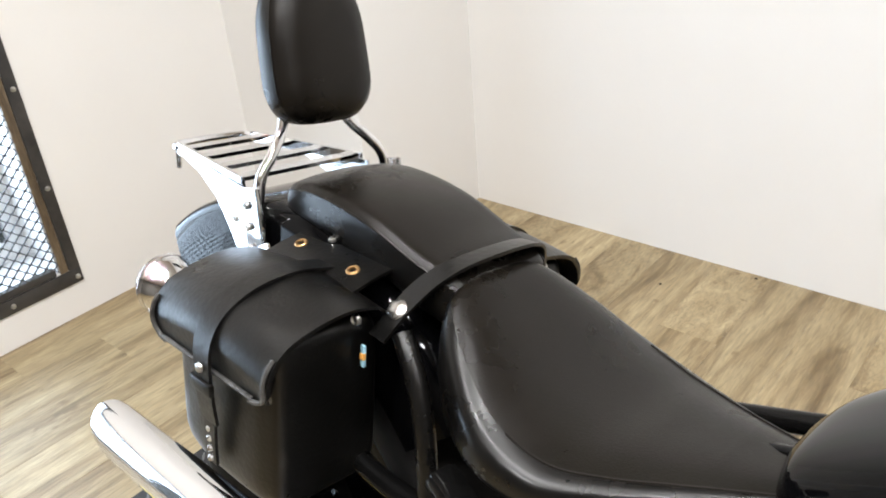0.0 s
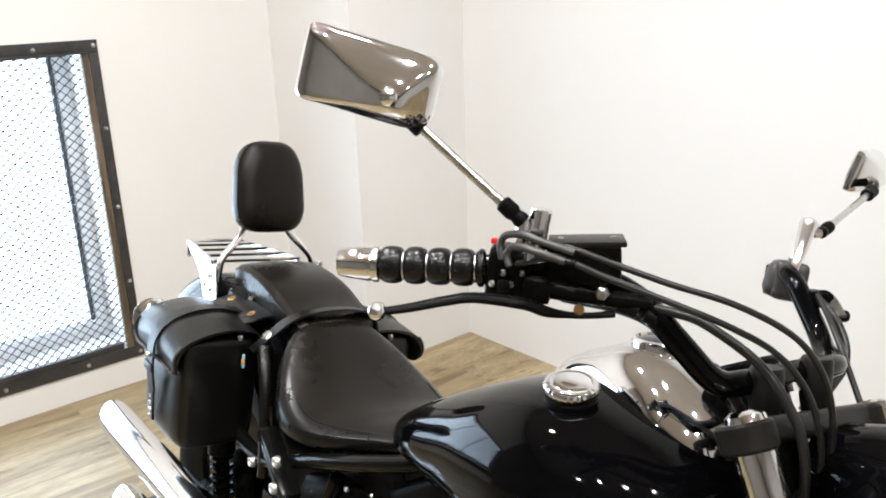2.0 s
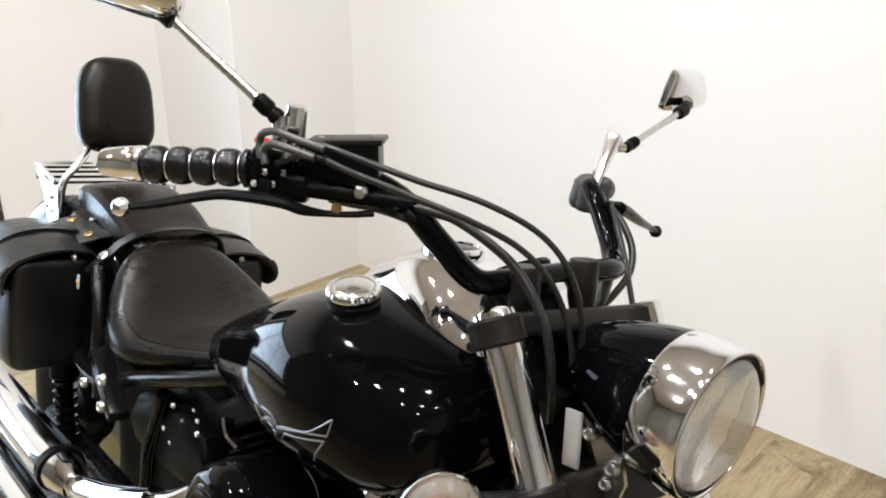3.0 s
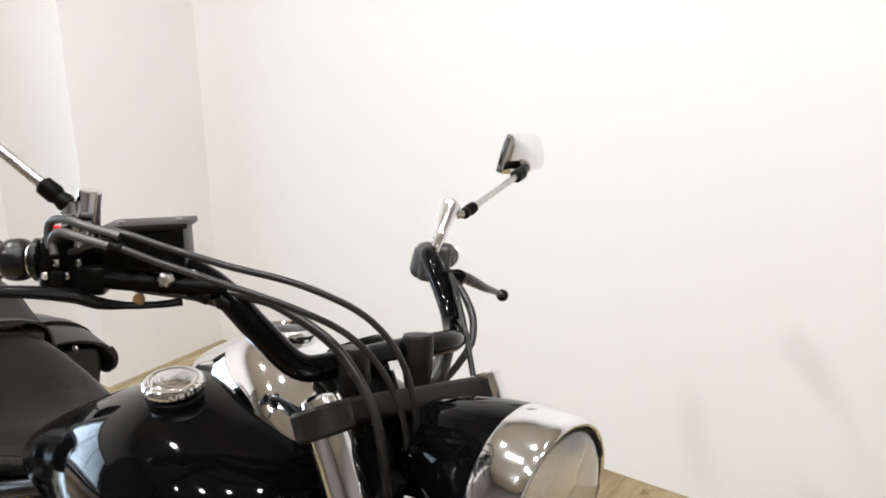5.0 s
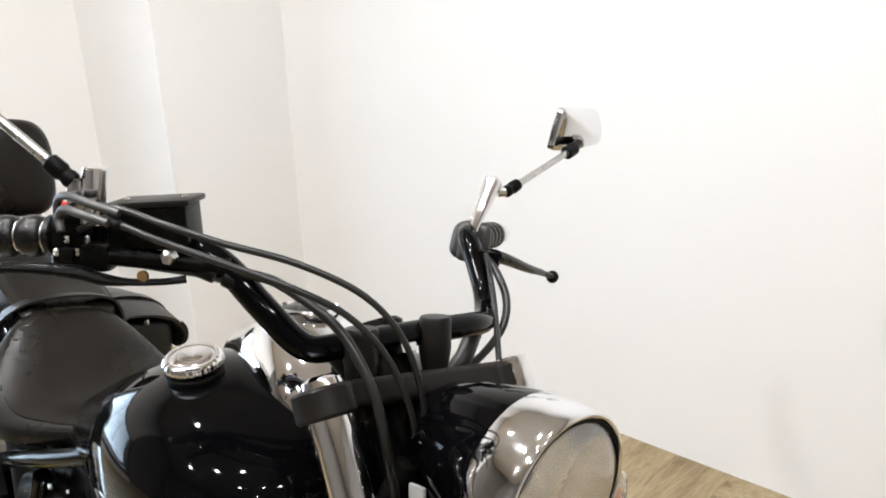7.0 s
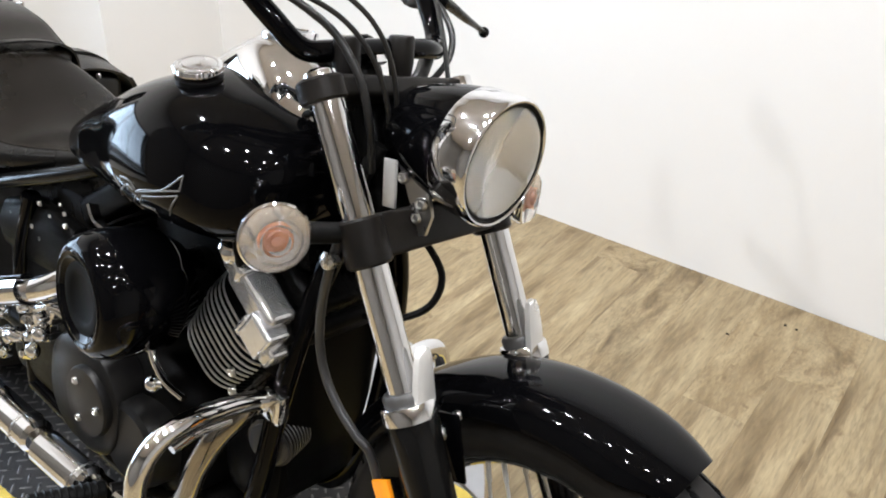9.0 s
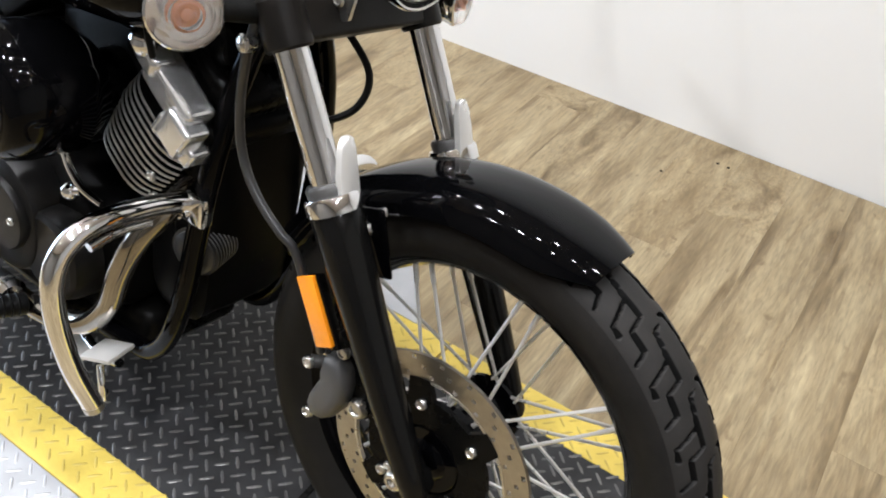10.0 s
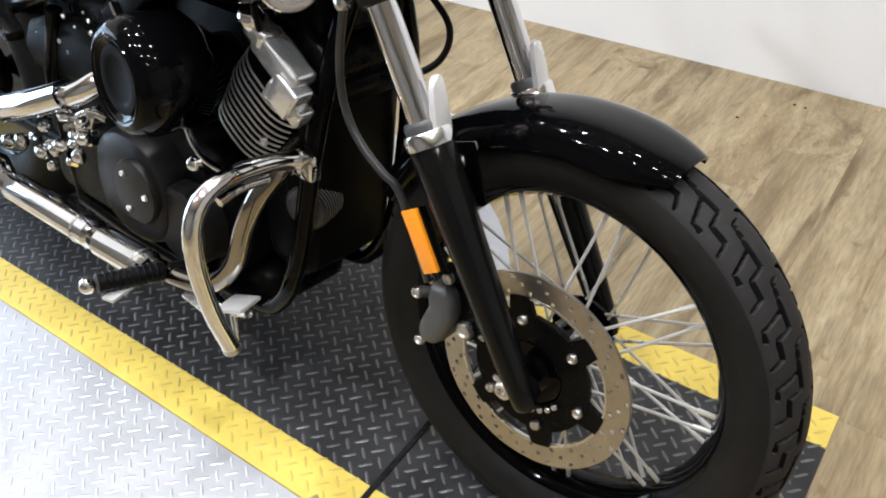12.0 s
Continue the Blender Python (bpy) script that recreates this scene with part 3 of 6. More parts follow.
plate, a0 = chord_plate(-1)
bmesh.ops.recalc_face_normals(plate, faces=plate.faces[:])
turntable = thing("turntable", plate, SILVER, "round silver checker-plate turntable set flush in the floor", "turntable", kind="structure")
other, _ = chord_plate(1)
bmesh.ops.recalc_face_normals(other, faces=other.faces[:])
part("silver_plate", other, SILVER, turntable)
inside_disc = lambda x, y: (x - CX) ** 2 + (y - CY) ** 2 < (RAD - 0.014) ** 2
lug_part("silver_treads", lambda x, y: inside_disc(x, y) and y < LANE_LO - STRIPE - 0.012, (CX - RAD, CX + RAD, CY - RAD, LANE_LO - STRIPE), SILVERLUG, turntable, "raised silver checker treads").location.z = -0.001
for nm, lo, hi in (("lane_plate", JOINT + 0.003, END), ("lane_plate", CX * 2 - JOINT, JOINT - 0.003), ("lane_plate", -2.10, CX * 2 - JOINT - 0.006)):
    part(nm, box(((lo + hi) / 2, (LANE_LO + LANE_HI) / 2, -0.0045), (hi - lo, LANE_HI - LANE_LO, 0.015), 0.001, seg=1), PLATE, turntable, "worn black checker plate")
    for side in (-1, 1):
        yc = LANE_LO - STRIPE / 2 if side < 0 else LANE_HI + STRIPE / 2
        part("yellow_stripe", box(((lo + hi) / 2, yc, -0.0045), (hi - lo, STRIPE - 0.001, 0.0152), 0.001, seg=1), YELLOW, turntable, "worn yellow painted edge stripe")
on_lane = lambda x, y: abs(x - JOINT) > 0.012 and x < END - 0.008
lug_part("black_treads", on_lane, (-2.09, END, LANE_LO + 0.004, LANE_HI - 0.004), LUG, turntable, "raised black checker treads")
lug_part("yellow_treads", on_lane, (-2.09, END, LANE_LO - STRIPE + 0.006, LANE_LO + 0.004), YELLOWLUG, turntable, "raised yellow checker treads")
lug_part("yellow_treads", on_lane, (-2.09, END, LANE_HI - 0.004, LANE_HI + STRIPE - 0.006), YELLOWLUG, turntable, "raised yellow checker treads")
part("joint_strip", box((JOINT, LANE_LO - STRIPE / 2 + 0.11, 0.001), (0.0115, 0.32, 0.009), 0.001, seg=1), WORNJOINT, turntable, "black joint between the plates")


def trim_ring(lo, hi, z0, z1, sign=-1):
    a = np.linspace(a0 - 0.04, math.pi - a0 + 0.04, 64)
    rings = [[(CX + r * math.cos(t), CY + sign * r * math.sin(t), z) for r, z in ((lo, z0), (lo, z1), (hi, z1 - 0.001), (hi, z0))] for t in a]
    return skin(rings)


part("trim_ring", trim_ring(RAD + 0.002, RAD + 0.044, -0.013, 0.004), WOOD, turntable, "worn wood-coloured trim ring")
part("trim_gap", trim_ring(RAD + 0.0445, RAD + 0.0485, -0.013, 0.0008), SPLIT, turntable)
part("edge_trim", box((0.052, LANE_LO - STRIPE - 0.014, -0.004), (0.66, 0.025, 0.016), 0.002), TRIM, turntable, "scuffed tan edge trim strip")
part("joint_hook", box((JOINT + 0.014, LANE_LO - STRIPE - 0.008, 0.004), (0.007, 0.032, 0.006), 0.001, rot=rot(0, 0, 42), seg=1), WORNJOINT, turntable, "bent end of the joint strip")

for q, (mx, my) in enumerate([(-0.021, 1.423), (0.009, 1.422), (-1.577, 1.322), (-1.375, 1.483), (-0.129, 1.282)]):
    part("scuff_mark", lathe([(0, 0.0045), (0.0008, 0.0035), (0.0009, 0.0005)], (mx, my, -0.0015), (0, 0, 1), 10), RUBBER, floor, "small dark scuff")

# ---- the motorcycle, built upright with its front axle over the origin, then leant on its stand ----
bike = new("motorcycle")
bike.matrix_world = pose(0, -0.062, 0, 0, 0, -4.0) @ pose(0, 0, 0, -11.0)
tagged(bike, "black and chrome cruiser motorcycle leaning on its side stand", "motorcycle")
AX = Vector((0.014, 0.026, 0.338))
FX = 0.036                                     # foot of the fork
RAKE = 29.7
tan_r = math.tan(radians(RAKE))
FY = 0.0
FD = {-1: 0.107, 1: 0.119}                     # fork half-spacing on each side


def fork_x(z):
    return FX - tan_r * (z - 0.331)


def fork_y(z):
    """The steering's middle line at that height."""
    return -0.006 - 0.022 * (z - 0.331) / 0.62


# front wheel
def ring_profile(points, seg, base=AX):
    return lathe([(y, r) for y, r in points], base, (0, 1, 0), seg, closed=True)


def tyre_mesh(R, half, rim_r, around, groove=True, base=AX):
    """A tyre whose zigzag grooves are cut into the tread."""
    across = 120 if groove else 40
    u = np.linspace(-1, 1, across)
    ang = np.linspace(0, 2 * math.pi, around, endpoint=False)
    hh = (R - rim_r) * 0.52
    phi = u * radians(128)
    y = half * np.sin(phi) * (1 - 0.22 * np.clip((np.abs(u) - 0.74) / 0.26, 0, 1) ** 2)
    r = R - hh + hh * np.where(np.abs(phi) < math.pi / 2, np.cos(phi), 1.55 * np.cos(phi))
    depth = np.zeros((around, across))
    if groove:
        n = 27
        pitch = 2 * math.pi / n
        line = [(0.0, 0.05), (0.06, 0.125), (0.45, 0.165), (0.78, 0.165), (0.86, 0.32), (1.18, 0.325), (1.29, 0.455)]
        branch = [(0.45, 0.165), (0.65, 0.435), (0.82, 0.44)]
        strokes = list(zip(line, line[1:])) + list(zip(branch, branch[1:]))
        A, U = np.meshgrid(-ang / pitch, u, indexing="ij")
        best = np.full(A.shape, 9.0)
        sx, sy = R * pitch, 0.108
        for sgn, off in ((1, 0.43), (-1, 0.326)):
            frac = (A + off) % 1.0
            for k in range(0, 2):
                px, py = frac + k, U * sgn
                for (x0, y0), (x1, y1) in strokes:
                    dx, dy = (x1 - x0) * sx, (y1 - y0) * sy
                    qx, qy = (px - x0) * sx, (py - y0) * sy
                    t = np.clip((qx * dx + qy * dy) / (dx * dx + dy * dy), 0, 1)
                    best = np.minimum(best, np.hypot(qx - t * dx, qy - t * dy))
        depth = 0.0075 * np.clip((0.0028 - best) / 0.0010, 0, 1)
    verts = []
    for i in range(around):
        c, s = math.cos(ang[i]), math.sin(ang[i])
        for j in range(across):
            rr = r[j] - depth[i, j]
            verts.append((base.x + rr * c, base.y + y[j], base.z + rr * s))
    faces = []
    for i in range(around):
        k = (i + 1) % around
        for j in range(across - 1):
            faces.append((i * across + j, i * across + j + 1, k * across + j + 1, k * across + j))
    me = bpy.data.meshes.new("tyre")
    me.from_pydata(verts, [], faces)
    bm = bmesh.new()
    bm.from_mesh(me)
    bpy.data.meshes.remove(me)
    if groove:
        bm.faces.ensure_lookup_table()
        for k, f in enumerate(bm.faces):
            i, j = divmod(k, across - 1)
            # groove faces get the blackest rubber, the shade inside painted as colour
            if depth[i, j] > 0.003 or depth[i, j + 1] > 0.003:
                f.material_index = 2
            elif abs(u[j]) < 0.53:
                f.material_index = 1
    bmesh.ops.recalc_face_normals(bm, faces=bm.faces[:])
    return bm


wheel = part("front_wheel", ring_profile([(-0.033, 0.256), (-0.036, 0.250), (-0.031, 0.242), (-0.020, 0.236), (-0.009, 0.229), (0.009, 0.229), (0.020, 0.236), (0.031, 0.242), (0.036, 0.250), (0.033, 0.256), (0.018, 0.246), (-0.018, 0.246)], 96), BLACK, bike, "black spoked front wheel")
tyre = part("tyre", tyre_mesh(0.337, 0.056, 0.250, 1720), TYRE, wheel, "black road tyre with dusty zigzag tread", angle=75)
for rubber in (TREADRUBBER, GROOVE):
    tyre.data.materials.append(rubber)
part("hub", lathe([(-0.100, 0.016), (-0.098, 0.024), (-0.092, 0.030), (-0.092, 0.046), (-0.088, 0.051), (-0.078, 0.055), (-0.060, 0.058), (-0.044, 0.058), (-0.040, 0.040), (0, 0.031), (0.040, 0.036), (0.046, 0.052), (0.052, 0.052), (0.056, 0.026), (0.070, 0.02)], AX, (0, 1, 0), 40), BLACK, wheel)


def spoke(side, lean):
    a0, a1 = 0.0, radians(52) * lean
    p0 = Vector((0.050 * math.cos(a0), side * 0.048, 0.050 * math.sin(a0)))
    p1 = Vector((0.233 * math.cos(a1 * 0.42), side * 0.010, 0.233 * math.sin(a1 * 0.42)))
    bm = rod(p0, p1, 0.0024, 7, 0.1)
    d = (p1 - p0).normalized()
    return rod(p1 - d * 0.026, p1 - d * 0.002, 0.0034, 8, 0.1, bm)


spoke_meshes = {}
for side in (-1, 1):
    for lean in (-1, 1):
        spoke_meshes[side, lean] = smooth_link("spoke", spoke(side, lean), BRACKET)
for k in range(36):
    side, lean = (-1 if k % 2 else 1), (-1 if (k // 2) % 2 else 1)
    s = new("spoke", spoke_meshes[side, lean])
    s.parent = wheel
    s.matrix_basis = Matrix.Translation(AX) @ Matrix.Rotation(-2 * math.pi * (k + 0.5 * lean) / 36, 4, "Y")


def drilled_disc(yc, r_in, r_out, thick):
    """A brake disc with drilled holes."""
    seg, rad = 264, 12
    bm = bmesh.new()
    grid = {}
    holes = {(i + d, j) for j, shift in ((1, 0), (2, 0), (5, 4), (6, 4), (9, 8), (10, 8)) for i in range(shift, seg, 12) for d in (0, 1)}
    for s, y in ((0, yc - thick / 2), (1, yc + thick / 2)):
        for i in range(seg):
            a = 2 * math.pi * i / seg
            for j in range(rad + 1):
                r = r_in + (r_out - r_in) * j / rad
                grid[s, i, j] = bm.verts.new((AX.x + r * math.cos(a), y, AX.z + r * math.sin(a)))
    for i in range(seg):
        k = (i + 1) % seg
        for j in range(rad):
            if (i, j) in holes:
                ring = [(i, j), (k, j), (k, j + 1), (i, j + 1)]
                beside = [(i, j - 1), (k, j), (i, j + 1), ((i - 1) % seg, j)]
                for q in range(4):
                    a, b = ring[q], ring[(q + 1) % 4]
                    if beside[q] in holes:
                        continue
                    bm.faces.new((grid[0, a[0], a[1]], grid[0, b[0], b[1]], grid[1, b[0], b[1]], grid[1, a[0], a[1]]))
                continue
            for s in (0, 1):
                bm.faces.new((grid[s, i, j], grid[s, k, j], grid[s, k, j + 1], grid[s, i, j + 1]))
        for j in (0, rad):
            bm.faces.new((grid[0, i, j], grid[0, k, j], grid[1, k, j], grid[1, i, j]))
    bmesh.ops.recalc_face_normals(bm, faces=bm.faces[:])
    return bm


DY = -0.063
disc = part("brake_disc", drilled_disc(DY, 0.1165, 0.150, 0.005), DISC, bike, "worn drilled steel brake disc")
part("disc_edge", lathe([(-0.0028, 0.1135), (-0.0034, 0.1150), (-0.0030, 0.1168), (0.0025, 0.1168), (0.0025, 0.1135)], Vector((AX.x, DY, AX.z)), (0, 1, 0), 120, closed=True), STEEL, disc, "polished inner edge")
carrier = bmesh.new()
add_rings(carrier, [[(AX.x + r * math.cos(a), y, AX.z + r * math.sin(a)) for a in np.linspace(0, 2 * math.pi, 72, endpoint=False) for r in [ro - (0.026 if ro > 0.09 and math.cos(6 * a - radians(636)) < 0.55 else 0)]] for y, ro in ((DY - 0.003, 0.05), (DY - 0.004, 0.1175), (DY + 0.003, 0.1175), (DY + 0.003, 0.05))], loop=True)
bmesh.ops.recalc_face_normals(carrier, faces=carrier.faces[:])
part("disc_carrier", carrier, SATIN, disc, "black disc carrier")
bolt_me = smooth_link("bolt", lathe([(0, 0.0075), (0.003, 0.0075), (0.0055, 0.006), (0.006, 0.0045), (0.004, 0.0035), (0.004, 0.0005)], (0, 0, 0), (0, -1, 0), 12), STEEL)


def bolt(p, parent, size=1.0, m=None):
    b = new("bolt", bolt_me)
    b.parent = parent
    b.matrix_basis = Matrix.Translation(p) @ (m or Matrix.Identity(4)) @ Matrix.Scale(size, 4)
    return b


for k in range(6):
    a = radians(106 - 60 * k)
    bolt((AX.x + 0.083 * math.cos(a), DY - 0.004, AX.z + 0.083 * math.sin(a)), disc, 1.05)
for k in range(7):
    a = radians(-118 + 14 * k)
    bolt((AX.x + 0.056 * math.cos(a), DY - 0.006, AX.z + 0.056 * math.sin(a)), disc, 0.62)

# fork legs, clamps
FDIR = Vector((-tan_r, -0.022 / 0.62, 1)).normalized()
for side in (-1, 1):
    foot = Vector((fork_x(0.338), FY + fork_y(0.338) + side * FD[side], 0.338))
    at = lambda q: foot + FDIR * q
    leg = part("fork_leg", lathe([(-0.022, 0.008), (-0.019, 0.013), (-0.012, 0.0165), (0.02, 0.0185), (0.06, 0.0205), (0.12, 0.0228), (0.22, 0.0258), (0.310, 0.0288), (0.356, 0.0297), (0.360, 0.027)], foot, FDIR, 32), FORKPAINT, bike, "black lower fork leg")
    part("inner_tube", rod(at(0.34), at(0.722), 0.0190, 32, 0.05), CHROME, leg, "polished chrome fork tube")
    part("fork_seal", lathe([(0.364, 0.0255), (0.378, 0.0262), (0.382, 0.0235), (0.383, 0.019)], foot, FDIR, 32), DARKALU, leg, "grey fork seal")
    part("collar", lathe([(0.349, 0.0300), (0.350, 0.0318), (0.366, 0.0318), (0.369, 0.0300), (0.370, 0.024)], foot, FDIR, 32), CHROME, leg, "chrome collar")
    part("fork_cap", lathe([(0.690, 0.0195), (0.732, 0.0195), (0.739, 0.018), (0.743, 0.012), (0.7435, 0.001)] if side < 0 else [(0.690, 0.0195), (0.712, 0.0195), (0.719, 0.018), (0.723, 0.012), (0.7235, 0.001)], foot, FDIR, 24), CHROME, leg, "chrome fork cap")
    gp = at(0.388) + Vector((0.030, side * -0.004, -0.003))
    gm = Matrix.Rotation(-radians(RAKE - 12), 3, "Y")
    fin = [[gp + gm @ Vector((bx, side * -(o - 0.017) + sy * hw, h)) for bx, sy in ((-0.004, -1), (0.003, -0.9), (0.005, -0.5), (0.005, 0.5), (0.003, 0.9), (-0.004, 1))] for h, hw, o in ((-0.060, 0.0115, 0.015), (-0.045, 0.0155, 0.016), (-0.015, 0.0165, 0.017), (0.020, 0.0150, 0.018), (0.045, 0.0120, 0.020), (0.055, 0.0080, 0.021), (0.058, 0.0035, 0.021))]
    part("guard_plate", skin(fin), BRACKET, leg, "pale plated guard fin")
    nut = Vector((AX.x - 0.005, side * 0.104 + (0.0 if side < 0 else 0.010), AX.z + 0.001))
    boss = rod(nut + Vector((0, side * -0.024, 0)), nut + Vector((0, side * 0.012, 0)), 0.0185, 24)
    box(nut + Vector((0.016, side * -0.004, -0.002)), (0.040, 0.028, 0.030), 0.008, boss, rot(0, -30, 0))
    part("axle_clamp", boss, FORKPAINT, leg, "black axle clamp")
    part("axle_nut", lathe([(0, 0.0150), (0.003, 0.0150), (0.0035, 0.0125), (0.010, 0.0125), (0.012, 0.0105), (0.012, 0.0065), (0.008, 0.006), (0.008, 0.001)], nut + Vector((0, side * 0.012, 0)), (0, side, 0), 6 if side > 0 else 24), STEEL, leg, "steel axle nut")
    bolt(nut + Vector((-0.016, side * 0.012, 0.010)), leg, 0.75, Matrix.Identity(4) if side < 0 else Matrix.Rotation(math.pi, 4, "Z"))


def clamp(z, lo, hi, end_r, deep, sink, reach, name, label):
    """A fork clamp: two round ends and a bridge, square to the fork; sink: how far its ends sit below their place."""
    bm = bmesh.new()
    ends = [Vector((fork_x(z), FY + fork_y(z) + side * reach[side], z - sink[side])) for side in (-1, 1)]
    for p in ends:
        lathe([(lo, end_r - 0.003), (lo + 0.003, end_r), (hi - 0.003, end_r), (hi, end_r - 0.003)], p, FDIR, 32, bm)
    mid, span = (ends[0] + ends[1]) / 2, ends[1] - ends[0]
    tip = Matrix.Rotation(math.atan2(span.z, span.y), 3, "X") @ Matrix.Rotation(-radians(RAKE), 3, "Y")
    box(mid + FDIR * (lo + hi) / 2 + Vector((-0.006, 0, 0)), (deep, span.length, (hi - lo) * 0.92), 0.006, bm, tip, 3)
    return part(name, bm, WARMSATIN, bike, label)


clamp(0.968, -0.013, 0.014, 0.0265, 0.048, {-1: 0.007, 1: 0.023}, {-1: 0.107, 1: 0.110}, "upper_fork_clamp", "black upper fork clamp")
clamp(0.816, -0.026, 0.028, 0.0262, 0.050, {-1: 0.0, 1: 0.004}, FD, "lower_fork_clamp", "black lower fork clamp")
part("steering_stem", rod((-0.405, -0.028, 0.995), (-0.285, -0.022, 0.79), 0.031, 24), SATIN, bike)
part("stem_nut", lathe([(0, 0.018), (0.012, 0.018), (0.014, 0.015), (0.014, 0.002)], (-0.358, -0.028, 0.978), (-0.47, 0, 0.88), 6), CHROME, bike)

# caliper and reflector on the near leg
CAL = [(-0.132, 0.436), (-0.112, 0.440), (-0.098, 0.424), (-0.093, 0.405), (-0.094, 0.384), (-0.102, 0.364), (-0.108, 0.348), (-0.122, 0.336), (-0.141, 0.332), (-0.149, 0.346), (-0.148, 0.362), (-0.139, 0.386), (-0.131, 0.404), (-0.134, 0.420)]
mid_x, mid_z = sum(p[0] for p in CAL) / len(CAL), sum(p[1] for p in CAL) / len(CAL)
cal = part("brake_caliper", skin([[Vector((mid_x + (x - mid_x) * k, y, mid_z + (z - mid_z) * k)) for x, z in CAL] for y, k in ((-0.074, 0.94), (-0.078, 1.0), (-0.106, 1.0), (-0.113, 0.93), (-0.117, 0.80), (-0.118, 0.45))]), CALIPER, bike, "grey cast brake caliper", angle=50)
part("caliper_half", box((-0.128, -0.052, 0.384), (0.050, 0.034, 0.100), 0.010, rot=rot(0, -14, 0), seg=3), SATIN, cal)
bracket = bmesh.new()
add_rings(bracket, [[Vector((x, y, z)) for x, z in ((-0.118, 0.452), (-0.094, 0.458), (-0.072, 0.430), (-0.052, 0.420), (-0.056, 0.378), (-0.070, 0.362), (-0.090, 0.358), (-0.104, 0.380))] for y in (-0.080, -0.092)])
bmesh.ops.recalc_face_normals(bracket, faces=bracket.faces[:])
part("caliper_bracket", bracket, SATIN, cal, "black caliper bracket")
for p, k in (((-0.079, -0.094, 0.378), 1.9), ((-0.160, -0.104, 0.405), 1.25), ((-0.109, -0.104, 0.453), 1.25), ((-0.148, -0.106, 0.330), 1.15)):
    bolt(p, cal, k)
part("pin_boss", rod((-0.160, -0.104, 0.405), (-0.140, -0.086, 0.405), 0.0085, 14), DARKALU, cal)
part("bleed_screw", rod((-0.140, -0.098, 0.428), (-0.146, -0.106, 0.444), 0.0055, 10), STEEL, cal)
refl = part("reflector", box((-0.141, -0.131, 0.507), (0.027, 0.007, 0.089), 0.002, rot=rot(0, -31, 0)), AMBER, bike, "amber side reflector")
part("reflector_mount", box((-0.134, -0.123, 0.507), (0.024, 0.012, 0.094), 0.003, rot=rot(0, -31, 0)), SATIN, refl)


# fenders
def fender(center, radius, a0, a1, half, drop, n=48, thick=0.003, taper=0.0, power=2.6):
    """A rolled mudguard with a valance, following the wheel from angle a0 to a1."""
    m = 18
    rings = []
    for i in range(n + 1):
        t = i / n
        a = radians(a0 + (a1 - a0) * t)
        k = 1 - taper * (max(0, 0.16 - t) / 0.16) ** 2
        reach = 1 - 1.1 * taper * (max(0, 0.20 - t) / 0.20) ** 2      # the corners are rounded off at the end
        prof = []
        for j in range(m + 1):
            u = (-1 + 2 * j / m) * reach
            prof.append((half * math.sin(u * math.pi / 2), radius - drop * abs(u) ** power))
        outer = [(y * k, r) for y, r in prof]
        inner = [(y * k * (1 - thick / half), r - thick) for y, r in reversed(prof)]
        rings.append([Vector((center[0] + r * math.cos(a), center[1] + y, center[2] + r * math.sin(a))) for y, r in outer + inner])
    return skin(rings)


ff = part("front_fender", fender((0.006, AX.y, 0.336), 0.358, 69, 152, 0.072, 0.045, taper=0.25), BLACK, bike, "gloss black front fender")
for side in (-1, 1):
    part("fender_bracket", box((-0.135, side * 0.075, 0.588), (0.080, 0.006, 0.085), 0.004, rot=rot(0, -20, 0)), BLACK, ff)
    bolt((-0.128, side * 0.080, 0.610), ff, 1.25, Matrix.Identity(4) if side < 0 else Matrix.Rotation(math.pi, 4, "Z"))
part("rear_fender", fender((-1.530, -0.012, 0.345), 0.442, 129, 40, 0.104, 0.110, power=7), BLACK, bike, "gloss black rear fender")

for side in (-1, 1):
    bolt((-0.128, AX.y + side * 0.078, 0.623), ff, 0.9, Matrix.Identity(4) if side < 0 else Matrix.Rotation(math.pi, 4, "Z"))

# headlight
HC = Vector((-0.160, -0.017, 0.919))
head = part("headlight", lathe([(-0.165, 0.0037), (-0.160, 0.0279), (-0.140, 0.0440), (-0.105, 0.0575), (-0.072, 0.0665), (-0.046, 0.0715), (-0.038, 0.0722)], HC, (1, 0, -0.04), 48), BLACK, bike, "black headlight shell with chrome bezel")
part("bezel", lathe([(-0.046, 0.0716), (-0.044, 0.0728), (-0.022, 0.0742), (-0.006, 0.0748), (0.0005, 0.0747), (0.0040, 0.0736), (0.0055, 0.0716), (0.0052, 0.0696), (0.0030, 0.0682), (-0.010, 0.0676)], HC, (1, 0, -0.04), 64, closed=False), CHROME, head, "chrome headlight bezel")
part("gasket", lathe([(-0.008, 0.0678), (0.0034, 0.0677), (0.0042, 0.0668), (0.0036, 0.0652), (-0.008, 0.0650)], HC, (1, 0, -0.04), 48, closed=True), RUBBER, head)
part("lens", lathe([(-0.008, 0.0650), (0.002, 0.0646), (0.007, 0.0600), (0.0135, 0.0465), (0.0185, 0.0260), (0.0200, 0.0009)], HC, (1, 0, -0.04), 48), FLUTED, head, "clear fluted headlight lens")
hx = Vector((1, 0, -0.04)).normalized()
hu = hx.cross(Vector((0, 1, 0)))
rings = []
